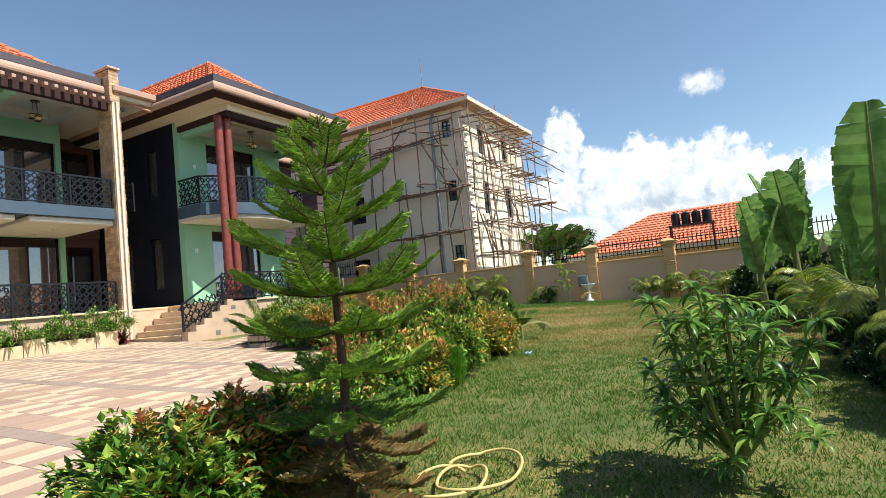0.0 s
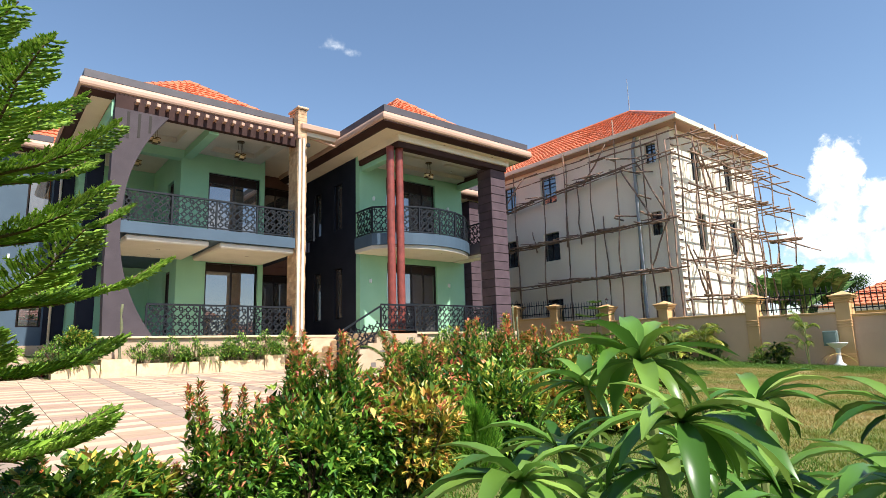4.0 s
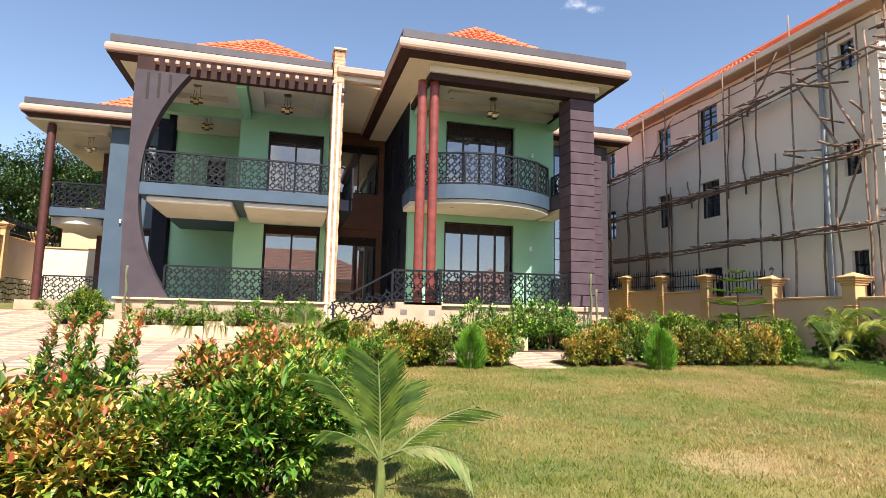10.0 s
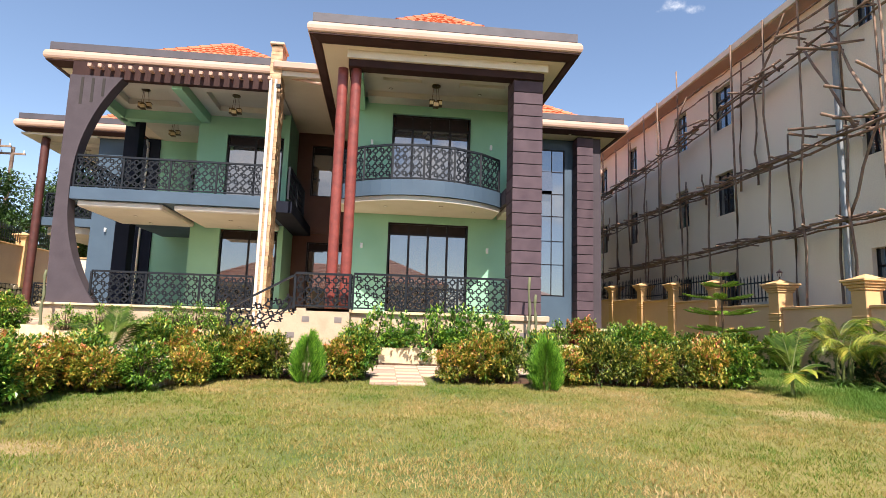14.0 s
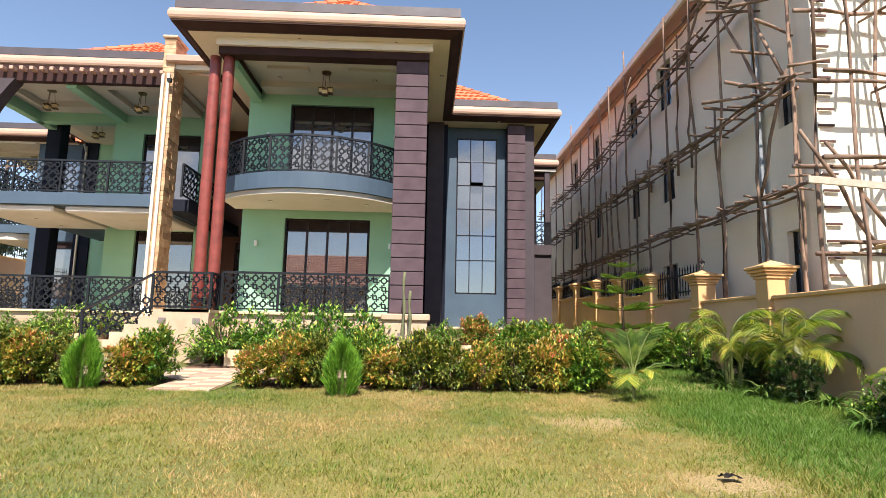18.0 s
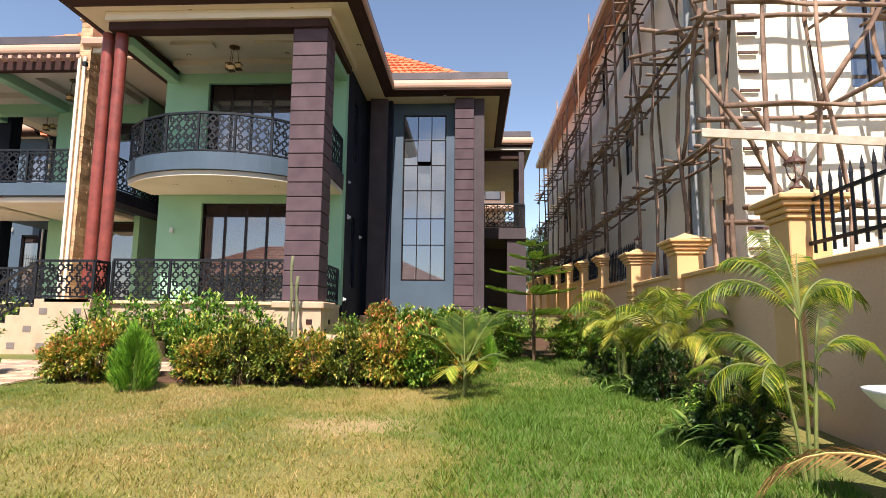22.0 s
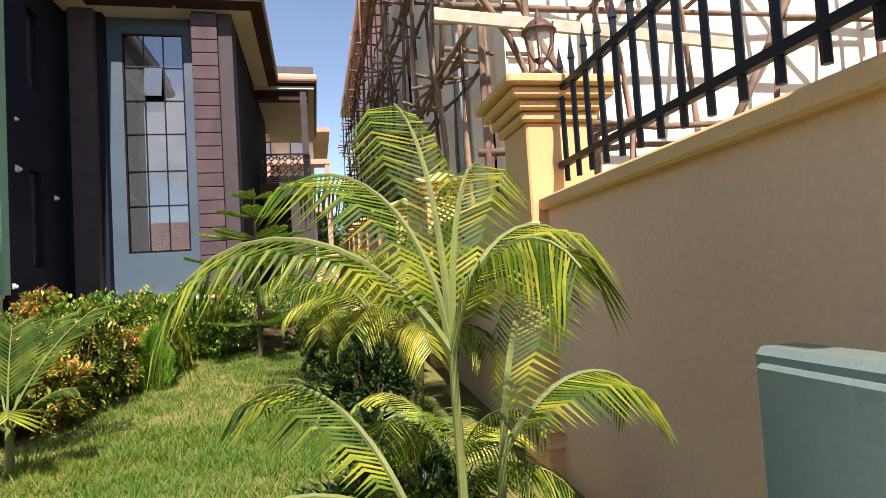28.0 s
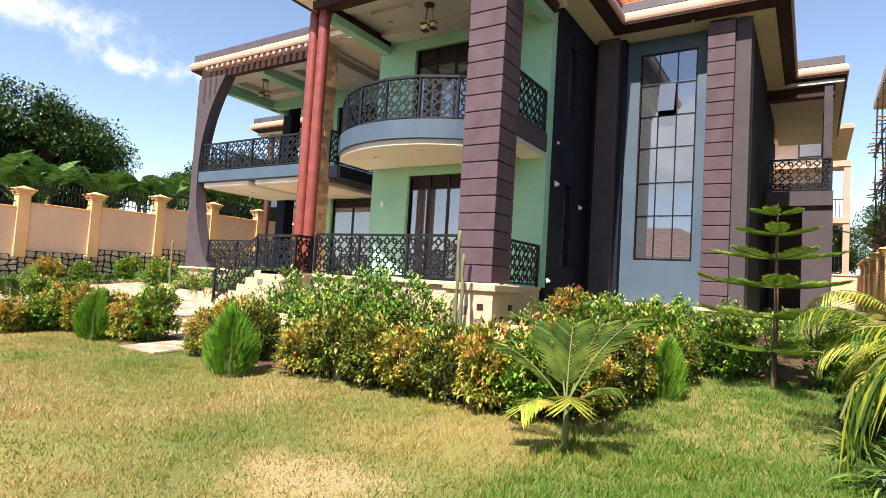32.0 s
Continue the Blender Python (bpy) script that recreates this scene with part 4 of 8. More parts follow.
for x in (18.2, 18.42, 18.7):
    part("inset_tile", boxes((x, x + 0.14, 15.94, 15.96, 0.85 if x != 18.42 else 1.05, 1.0 if x != 18.42 else 1.2)), M["greystone"], house)


# ---- railings ----
def lattice_mesh(w, h, cell=0.2, d=0.014):
    """Laser-cut screen: rings and stepped bars on a square repeat."""
    key = (round(w, 2), round(h, 2))
    if key in LATTICE:
        return LATTICE[key]
    nx, nz = max(1, round(w / cell)), max(1, round(h / cell))
    cx, cz = w / nx, h / nz
    verts, faces = [], []

    def bar(x0, z0, x1, z1, t=0.017):
        dx, dz = x1 - x0, z1 - z0
        l = math.hypot(dx, dz)
        px, pz = -dz / l * t, dx / l * t
        b = len(verts)
        for y in (-d / 2, d / 2):
            verts.extend([(x0 + px, y, z0 + pz), (x1 + px, y, z1 + pz), (x1 - px, y, z1 - pz), (x0 - px, y, z0 - pz)])
        faces.extend([(b, b + 1, b + 2, b + 3), (b + 7, b + 6, b + 5, b + 4), (b, b + 4, b + 5, b + 1), (b + 2, b + 6, b + 7, b + 3)])

    for i in range(nx):
        for j in range(nz):
            ox, oz = (i + 0.5) * cx, (j + 0.5) * cz
            if (i + j) % 2 == 0:
                r = min(cx, cz) * 0.33
                for k in range(8):
                    a, b = k * math.tau / 8, (k + 1) * math.tau / 8
                    bar(ox + r * math.cos(a), oz + r * math.sin(a), ox + r * math.cos(b), oz + r * math.sin(b))
                for sx, sz in ((1, 0), (-1, 0), (0, 1), (0, -1)):
                    bar(ox + sx * r, oz + sz * r, ox + sx * cx * 0.62, oz + sz * cz * 0.62)
            else:
                for s in (1, -1):
                    bar(ox - s * cx * 0.5, oz + s * cz * 0.22, ox + s * cx * 0.2, oz + s * cz * 0.22)
                    bar(ox + s * cx * 0.2, oz + s * cz * 0.22, ox + s * cx * 0.2, oz - s * cz * 0.1)
                    bar(ox - s * cx * 0.22, oz + s * cz * 0.5, ox - s * cx * 0.22, oz + s * cz * 0.0)
    me = bpy.data.meshes.new("lattice_panel")
    me.from_pydata(verts, [], faces)
    me.materials.append(M["iron"])
    LATTICE[key] = me
    return me


LATTICE = {}


def railing(points, h=0.86, foot=0.07, post_every=1.2, lead=True, label="black laser-cut steel railing"):
    """A railing along points (x, y, z): top rail, bottom rail, posts and lattice panels."""
    rail = None
    for (x0, y0, z0), (x1, y1, z1) in zip(points, points[1:]):
        a, b = Vector((x0, y0, z0)), Vector((x1, y1, z1))
        flat = Vector((x1 - x0, y1 - y0, 0))
        n = max(1, round(flat.length / post_every))
        ang = math.atan2(flat.y, flat.x)
        bm = bmesh.new()
        m3 = Matrix.Rotation(ang, 3, "Z")
        L = flat.length
        rise = z1 - z0
        shear = Matrix(((1, 0, 0), (0, 1, 0), (rise / L, 0, 1)))
        box(bm, 0, L, -0.03, 0.03, h + foot - 0.05, h + foot)
        low = boxes((0, L, -0.02, 0.02, foot - 0.035, foot))
        for b_ in (bm, low):
            for v in b_.verts:
                v.co = m3 @ (shear @ v.co) + a
        r = part("railing", bm, M["iron"], house, label)
        part("bottom_rail", low, M["iron"], r)
        for i in range(n + 1):
            if i == 0 and not lead:
                continue
            p = a.lerp(b, i / n)
            part("rail_post", boxes((p.x - 0.025, p.x + 0.025, p.y - 0.025, p.y + 0.025, p.z - 0.02, p.z + h + foot - 0.05)), M["iron"], r)
        me = lattice_mesh(L / n - 0.05, h - 0.05)
        for i in range(n):
            p = a.lerp(b, i / n)
            ob = new("lattice_panel", me)
            ob.parent = r
            ob.matrix_basis = Matrix.Translation(p + Vector((0, 0, foot)) - ORIGIN[house]) @ Matrix.Rotation(ang, 4, "Z") @ Matrix(((1, 0, 0, 0), (0, 1, 0, 0), (rise / L, 0, 1, 0), (0, 0, 0, 1))) @ Matrix.Translation((0.025, 0, 0))
            ORIGIN[ob] = ORIGIN[house]


railing([(7.75, 18.45, T - 0.04), (11.8, 18.45, T - 0.04)], 0.84)
railing([(7.05, 18.45, 4.62), (11.85, 18.45, 4.62)], 0.82)
railing([(12.55, 18.5, 4.62), (12.55, 21.5, 4.62)], 0.82)
railing([(7.05, 18.8, 4.62), (7.05, 21.9, 4.62)], 0.82)
railing([(14.55, 16.27, T), (18.2, 16.27, T)], 0.8)
railing([(18.78, 16.8, T), (18.78, 18.38, T)], 0.8)
railing([(14.5, 15.74, T), (14.5, 16.2, T)], 0.72, lead=False)
railing([(11.92, 15.74, 0.82), (13.3, 15.74, T)], 0.68)
railing([(13.3, 15.74, T), (14.5, 15.74, T)], 0.72, lead=False)
bow = arc(16.1, 17.36, 2.05, 0.95, 6)
railing([(14.05, 18.35, 4.8), (bow[0][0], bow[0][1], 4.8)] + [(x, y, 4.8) for x, y in bow[1:]], 0.84, post_every=0.9, lead=False)
railing([(18.78, 16.8, 4.8), (18.78, 18.38, 4.8)], 0.84)
railing([(2.7, 25.15, 4.85), (4.4, 25.15, 4.85)], 0.86)
railing([(2.65, 25.1, 1.5), (4.4, 25.1, 1.5)], 0.86)
railing([(2.7, 25.2, 4.85), (2.7, 28.5, 4.85)], 0.86)
railing([(22.45, 25.95, 4.7), (23.95, 25.95, 4.7)], 0.86)


# ---- lamps ----
def wall_light(x, y, z):
    w = thing("wall_light", (x, y, z), "small white wall light on the green plaster", "wall light", "wall lights of the villa")
    part("backplate", boxes((x - 0.03, x + 0.03, y - 0.02, y, z - 0.06, z + 0.06), bevel=0.005), M["white"], w)
    bm = bmesh.new()
    tube(bm, (x, y - 0.06, z - 0.07), (x, y - 0.06, z + 0.07), 0.035, sides=12)
    part("shade", bm, M["white"], w)


for x, z in ((14.6, 3.4), (18.05, 3.4), (14.75, 6.3), (18.1, 6.35)):
    wall_light(x, 18.4, z)
wall_light(4.95, 25.0, 4.45)


def side_fitting(x, y, z, s, label):
    """A small white fitting on a wall that faces east."""
    w = thing("wall_fitting", (x, y, z), label, "light fitting", "small fittings on the navy side wall")
    part("backplate", boxes((x, x + 0.02, y - s, y + s, z - s, z + s), bevel=0.006), M["white"], w)
    part("lens", tube(bmesh.new(), (x + 0.02, y, z), (x + 0.02 + s, y, z - 0.3 * s), s * 0.7, s * 0.55, 12), M["white"], w)


for y, z, s in ((18.95, 3.85, 0.06), (18.95, 4.75, 0.035), (20.5, 3.55, 0.05), (18.75, 1.75, 0.05)):
    side_fitting(18.85, y, z, s, "small white light fitting on the navy wall")


def downlight(x, y, z):
    w = thing("downlight", (x, y, z), "small round recessed downlight in a cream soffit", "downlight", "recessed downlights of the villa")
    part("ring", lathe(bmesh.new(), x, y, [(0.05, z + 0.004), (0.055, z - 0.006), (0.04, z - 0.008)], 16), M["brass"], w)
    part("lens", lathe(bmesh.new(), x, y, [(0.038, z - 0.003), (0.03, z - 0.011), (0.01, z - 0.013)], 14), M["white"], w)


for x, y, z in ((15.2, 17.3, 4.3), (16.6, 17.0, 4.3), (17.5, 17.5, 4.3), (8.2, 19.6, 4.12), (10.8, 19.6, 4.12), (8.2, 20.7, 4.12), (10.8, 20.7, 4.12), (15.2, 17.5, 7.54), (17.6, 17.5, 7.54), (16.0, 15.95, 7.775), (18.2, 15.95, 7.775), (19.3, 17.6, 7.775), (21.2, 20.75, 7.775)):
    downlight(x, y, z)


def ceiling_lantern(x, y, z):
    """A hanging lamp: plate, cords, three small box shades."""
    w = thing("ceiling_lamp", (x, y, z), "brass and amber glass three-box hanging ceiling lamp", "lamp", "hanging lamps of the villa")
    bm = bmesh.new()
    tube(bm, (x, y, z - 0.03), (x, y, z), 0.12, sides=16)
    part("ceiling_plate", bm, M["brass"], w)
    for i, (dx, dy, drop) in enumerate(((-0.1, 0.0, 0.42), (0.1, 0.05, 0.4), (0.0, -0.1, 0.5))):
        bm = bmesh.new()
        tube(bm, (x + dx * 0.6, y + dy * 0.6, z - 0.03), (x + dx, y + dy, z - drop), 0.006, sides=6)
        part("cord", bm, M["brass"], w)
        s = part("shade", boxes((x + dx - 0.065, x + dx + 0.065, y + dy - 0.065, y + dy + 0.065, z - drop - 0.13, z - drop), bevel=0.012), M["lampglass"], w)
        part("shade_frame", boxes((x + dx - 0.072, x + dx + 0.072, y + dy - 0.072, y + dy + 0.072, z - drop - 0.02, z - drop + 0.01)), M["brass"], s)
        part("shade_foot", boxes((x + dx - 0.072, x + dx + 0.072, y + dy - 0.072, y + dy + 0.072, z - drop - 0.145, z - drop - 0.12)), M["brass"], s)


ceiling_lantern(16.4, 17.3, 7.62)
ceiling_lantern(8.0, 19.9, 7.98)
ceiling_lantern(10.6, 19.9, 7.98)
ceiling_lantern(8.0, 22.4, 7.98)
ceiling_lantern(3.4, 26.2, 7.8)

# down pipe and conduit on the villa
bm = bmesh.new()
tube_path(bm, [(12.35, 18.6, 8.1), (13.3, 18.4, 7.9)], [0.04, 0.04], 8)
part("rain_pipe", bm, M["band"], house)
bm = bmesh.new()
tube_path(bm, [(6.2, 24.7, 7.9), (6.2, 24.95, 7.5), (6.2, 24.95, 1.4)], [0.04] * 3, 8)
part("rain_pipe", bm, M["pvc"], house)

# ---- boundary walls ----
def spiked_fence(a, b, z0, z1, parent, step=0.15, tall=0.75, gap=0.08):
    """A black fence panel with spear tops between two posts, stepping with the wall's top."""
    a, b = Vector((*a, z0)), Vector((*b, z1))
    bm = bmesh.new()
    up = Vector((0, 0, 1))
    for h in (gap + 0.1, gap + 0.52):
        tube_path(bm, [a + up * h, b + up * h], [0.024, 0.024], 4)
    f = part("fence_panel", bm, M["iron"], parent, "black steel fence panel with spear tops")
    n = max(2, int((b - a).length / step))
    bm = bmesh.new()
    for i in range(n):
        p = a.lerp(b, (i + 0.5) / n)
        tube(bm, p + up * gap, p + up * (gap + tall - 0.12), 0.016, sides=5)
        tube(bm, p + up * (gap + tall - 0.12), p + up * (gap + tall), 0.022, 0.002, sides=5)
    part("spear_bars", bm, M["iron"], f)


def capped_post(x, y, z0, z1, half, parent, ang=0.0, fluted=True):
    """A square gate-style post: shaft with rolls, stepped cornice, shallow pyramid."""
    def turned(bm):
        bmesh.ops.rotate(bm, cent=(x, y, 0), matrix=Matrix.Rotation(ang, 3, "Z"), verts=bm.verts)
        return bm
    p = part("wall_post", turned(boxes((x - half, x + half, y - half, y + half, z0, z1 - 0.28), bevel=0.01)), M["yellow"], parent, "ochre post with a moulded cap")
    for k, (dz, e) in enumerate(((0.28, 0.03), (0.22, 0.06), (0.16, 0.1), (0.1, 0.14))):
        part("cap_moulding", turned(boxes((x - half - e, x + half + e, y - half - e, y + half + e, z1 - dz, z1 - dz + 0.057), bevel=0.012)), M["yellow"], p)
    bm = bmesh.new()
    e = half + 0.08
    vs = [bm.verts.new(v) for v in ((x - e, y - e, z1 - 0.043), (x + e, y - e, z1 - 0.043), (x + e, y + e, z1 - 0.043), (x - e, y + e, z1 - 0.043), (x, y, z1 + 0.08))]
    for f in ((0, 1, 4), (1, 2, 4), (2, 3, 4), (3, 0, 4), (3, 2, 1, 0)):
        bm.faces.new([vs[i] for i in f])
    part("post_cap", turned(bm), M["yellow"], p)
    if fluted:
        h = z1 - 0.28 - z0
        for f in (0.2, 0.24, 0.28, 0.66, 0.7, 0.74):
            part("shaft_roll", turned(boxes((x - half - 0.02, x + half + 0.02, y - half - 0.02, y + half + 0.02, z0 + h * f, z0 + h * f + 0.03), bevel=0.01)), M["yellow"], p)
    return p


def run_wall(name, posts, mat, label, below=0.55, thick=0.2, half=0.2, fence=True, rubble=False, fluted=True, bare=()):
    """Posts (x, y, top) joined by plastered panels with an ochre coping, and fence above."""
    base = thing(name, (posts[0][0], posts[0][1], height(posts[0][0], posts[0][1])), label, "wall", kind="structure")
    ang = math.atan2(posts[-1][1] - posts[0][1], posts[-1][0] - posts[0][0])
    for x, y, z in posts:
        capped_post(x, y, height(x, y) + (rubble - 0.1 if rubble else -0.3), z, half, base, ang, fluted)
    for n, ((x0, y0, za), (x1, y1, zb)) in enumerate(zip(posts, posts[1:])):
        d = Vector((x1 - x0, y1 - y0))
        L = d.length
        a = math.atan2(d.y, d.x)
        top = min(za, zb) - below
        low = min(height(x0, y0), height(x1, y1)) - 0.3
        def place(bm):
            bmesh.ops.rotate(bm, cent=(0, 0, 0), matrix=Matrix.Rotation(a, 3, "Z"), verts=bm.verts)
            bmesh.ops.translate(bm, verts=bm.verts, vec=(x0, y0, 0))
            return bm
        foot = low
        if rubble:
            foot = max(height(x0, y0), height(x1, y1)) + rubble
            s = part("rubble_base", place(boxes((0, L, -thick / 2 - 0.02, thick / 2 + 0.02, low, foot))), M["joint"], base, "rubble stone wall base with black joints")
            random.seed(int(x0 * 7 + y0 * 13))
            # irregular stones: shrunken cells of a jittered grid
            nx, nz = max(2, int(L / 0.26)), max(2, int((foot - low - 0.25) / 0.2))
            J = {(i, j): (random.uniform(-0.3, 0.3) if 0 < i < nx else 0, random.uniform(-0.3, 0.3) if 0 < j < nz else 0) for i in range(nx + 1) for j in range(nz + 1)}
            for i in range(nx):
                for j in range(nz):
                    q = []
                    for u, v in ((i, j), (i + 1, j), (i + 1, j + 1), (i, j + 1)):
                        jx, jz = J[(u, v)]
                        q.append((L * (u + jx) / nx, low + 0.25 + (foot - low - 0.25) * (v + jz) / nz))
                    cx, cz = sum(p[0] for p in q) / 4, sum(p[1] for p in q) / 4
                    bm = bmesh.new()
                    rim = []
                    for k in range(4):
                        p, nxt = q[k], q[(k + 1) % 4]
                        for f in (0.18, 0.82):
                            px, pz = p[0] + (nxt[0] - p[0]) * f, p[1] + (nxt[1] - p[1]) * f
                            rim.append((cx + (px - cx) * 0.84, cz + (pz - cz) * 0.84))
                    fr = [bm.verts.new((u, -thick / 2 - 0.05, v)) for u, v in [(cx + (u - cx) * 0.85, cz + (v - cz) * 0.85) for u, v in rim]]
                    bk = [bm.verts.new((u, -thick / 2 - 0.015, v)) for u, v in rim]
                    bm.faces.new(fr)
                    for k in range(8):
                        bm.faces.new((fr[k], bk[k], bk[(k + 1) % 8], fr[(k + 1) % 8]))
                    bmesh.ops.recalc_face_normals(bm, faces=bm.faces)
                    part("stone", place(bm), M["rubble"], s)
        part("wall_panel", place(boxes((half, L - half, -thick / 2, thick / 2, foot, top - 0.07))), mat, base)
        part("coping", place(boxes((half, L - half, -thick / 2 - 0.05, thick / 2 + 0.05, top - 0.07, top), bevel=0.012)), M["yellow"], base)
        if fence and n not in bare:
            u = d.normalized()
            spiked_fence((x0 + u.x * half, y0 + u.y * half), (x1 - u.x * half, y1 - u.y * half), top, top, base)
    return base


EAST = [(25.2, -1.05, 2.2), (25.2, 1.9, 2.24), (25.22, 4.85, 2.3), (25.25, 7.85, 2.4), (25.35, 10.6, 2.56), (25.42, 13.95, 2.6), (25.44, 16.65, 2.7), (25.46, 19.5, 2.95), (25.44, 22.0, 3.07), (25.4, 24.4, 3.2), (25.45, 27.4, 3.32), (25.5, 30.6, 3.42), (25.55, 33.8, 3.5), (25.6, 37.0, 3.6), (25.65, 40.2, 3.7)]
run_wall("wall_east", EAST[::-1], M["wallbeige"], "beige plastered boundary wall with ochre posts and black spear fence", bare=(8, 9))
SOUTH = [(x, -2.6 + 0.06 * x, 1.62 + 0.022 * x) for x in (-5.0, -1.8, 1.4, 4.6, 7.8, 11.0, 14.2, 17.4, 20.8)] + [(25.15, -1.06, 2.2)]
run_wall("wall_south", SOUTH, M["wallbeige"], "beige boundary wall with ochre posts and black spear fence")
WEST = [(-0.7, 11.6, 3.7), (-0.7, 14.1, 3.9), (-0.7, 16.6, 4.1), (-0.7, 19.1, 4.28), (-0.7, 21.8, 4.62), (-0.7, 24.5, 4.7), (-0.7, 27.2, 4.75), (-0.7, 29.9, 4.8), (-0.7, 33.5, 4.85)]
run_wall("wall_west", WEST, M["pinkwall"], "pale pink boundary wall on rubble stone with ochre posts", below=0.5, rubble=1.1, fluted=False)
NORTH = [(-0.7, 33.6, 4.85), (2.5, 33.6, 4.8), (5.5, 33.6, 4.8), (8.5, 33.6, 4.8)]
run_wall("wall_north", NORTH, M["cream"], "cream boundary wall behind the villa", below=0.6, fence=False, fluted=False)

# lanterns on posts
def post_lantern(x, y, z, k=0.9):
    w = thing("post_lantern", (x, y, z), "dark bronze cage lantern with clear glass on a wall post", "lantern", "lanterns on the boundary wall")
    bm = lathe(bmesh.new(), x, y, [(0.07 * k, z - 0.02), (0.07 * k, z), (0.025 * k, z + 0.03 * k), (0.02 * k, z + 0.06 * k), (0.05 * k, z + 0.09 * k)], 14)
    part("foot", bm, M["rust"], w, smooth=True)
    part("glass", lathe(bmesh.new(), x, y, [(0.05 * k, z + 0.09 * k), (0.085 * k, z + 0.16 * k), (0.1 * k, z + 0.27 * k)], 12), M["clear"], w, "clear glass body")
    for i in range(6):
        a = i * math.tau / 6
        pts = [(x + r * k * math.cos(a), y + r * k * math.sin(a), z + h * k) for r, h in ((0.052, 0.09), (0.09, 0.16), (0.108, 0.27), (0.12, 0.31))]
        part("bar", tube_path(bmesh.new(), pts, [0.007 * k] * 4, 5), M["rust"], w)
    part("hood", lathe(bmesh.new(), x, y, [(0.12 * k, z + 0.27 * k), (0.12 * k, z + 0.285 * k), (0.06 * k, z + 0.35 * k), (0.025 * k, z + 0.37 * k), (0.02 * k, z + 0.4 * k), (0.005 * k, z + 0.44 * k)], 12), M["rust"], w, smooth=True)


post_lantern(*EAST[4][:2], EAST[4][2] + 0.08)
post_lantern(*EAST[6][:2], EAST[6][2] + 0.08, 0.62)

# bare ends of black conduit on two posts
for x, y, z in (EAST[8], EAST[1]):
    c = thing("conduit_end", (x, y, z + 0.05), "bent black conduit end standing on a wall post", "conduit", "conduit ends on the wall posts")
    pts = [(x + 0.02 + 0.07 * math.sin(a), y, z + 0.06 + 0.11 - 0.11 * math.cos(a)) for a in (0, 0.6, 1.2, 1.9, 2.6, 3.3, 4.0, 4.6)]
    part("conduit", tube_path(bmesh.new(), pts, [0.013] * 8, 6), M["iron"], c, smooth=True)

# ---- neighbour's house under scaffold ----
NX, NY = 26.2, 13.5
NE, NB = 33.7, 36.6
NTOP = 10.0
nb = thing("unfinished_house", (NX + 4, NY + 10, 0.5), "three-storey house in bare cement render under pole scaffold", "house")
W_OPEN = [(y0, y1, z0, z1) for y0, y1 in ((19.62, 20.62), (22.35, 23.25), (26.6, 27.5), (30, 31)) for z0, z1 in ((1.95, 3.3), (5.2, 6.6), (8.1, 9.55))]
W_OPEN += [(14.1, 14.6, 2.0, 3.35), (14.15, 14.65, 5.5, 6.5), (14.15, 14.65, 8.65, 9.5)]
bm = wall_with_holes(bmesh.new(), "y", NX, 0.25, NY, NB, 0.0, NTOP, W_OPEN)
part("wall", bm, M["render"], nb, "wall of bare grey cement render")
S_OPEN = [(x0, x0 + 0.75, z0, z1) for x0 in (27.9, 30.9) for z0, z1 in ((4.9, 6.5), (7.95, 9.4))]
bm = wall_with_holes(bmesh.new(), "x", NY, 0.25, NX + 0.25, NE, 0.0, NTOP, S_OPEN)
part("wall", bm, M["whitewash"], nb, "sunlit wall of fresh pale render")
part("wall", boxes((NE, NE + 0.25, NY, NB, 0, NTOP)), M["render"], nb)
part("wall", boxes((NX, NE, NB, NB + 0.25, 0, NTOP)), M["render"], nb)
part("quoin", boxes((NX - 0.03, NX, NY - 0.03, NY + 0.3, 0, NTOP)), M["render"], nb)
for y0, y1, z0, z1 in W_OPEN:
    w = part("window", boxes((NX + 0.12, NX + 0.17, y0, y0 + 0.05, z0, z1), (NX + 0.12, NX + 0.17, y1 - 0.05, y1, z0, z1), (NX + 0.12, NX + 0.17, (y0 + y1) / 2 - 0.025, (y0 + y1) / 2 + 0.025, z0, z1), (NX + 0.12, NX + 0.17, y0, y1, z0 + (z1 - z0) * 0.68, z0 + (z1 - z0) * 0.68 + 0.05)), M["frame"], nb)
    part("pane", boxes((NX + 0.15, NX + 0.16, y0 + 0.02, y1 - 0.02, z0 + 0.02, z1 - 0.02)), M["blueglass"], w)
for x0, x1, z0, z1 in S_OPEN:
    w = part("window", boxes((x0, x0 + 0.05, NY + 0.12, NY + 0.17, z0, z1), (x1 - 0.05, x1, NY + 0.12, NY + 0.17, z0, z1), ((x0 + x1) / 2 - 0.02, (x0 + x1) / 2 + 0.02, NY + 0.12, NY + 0.17, z0, z1)), M["frame"], nb)
    part("pane", boxes((x0 + 0.02, x1 - 0.02, NY + 0.15, NY + 0.16, z0 + 0.02, z1 - 0.02)), M["blueglass"], w)
part("floor_inside", boxes((NX + 0.5, NE - 0.2, NY + 0.6, NB - 0.2, 4.5, 4.7), (NX + 0.5, NE - 0.2, NY + 0.6, NB - 0.2, 7.6, 7.8)), M["inside"], nb)
part("eaves_soffit", boxes((NX - 0.5, NE + 0.6, NY - 0.6, NB + 0.6, NTOP, NTOP + 0.1)), M["band"], nb, "pale boarded eaves")
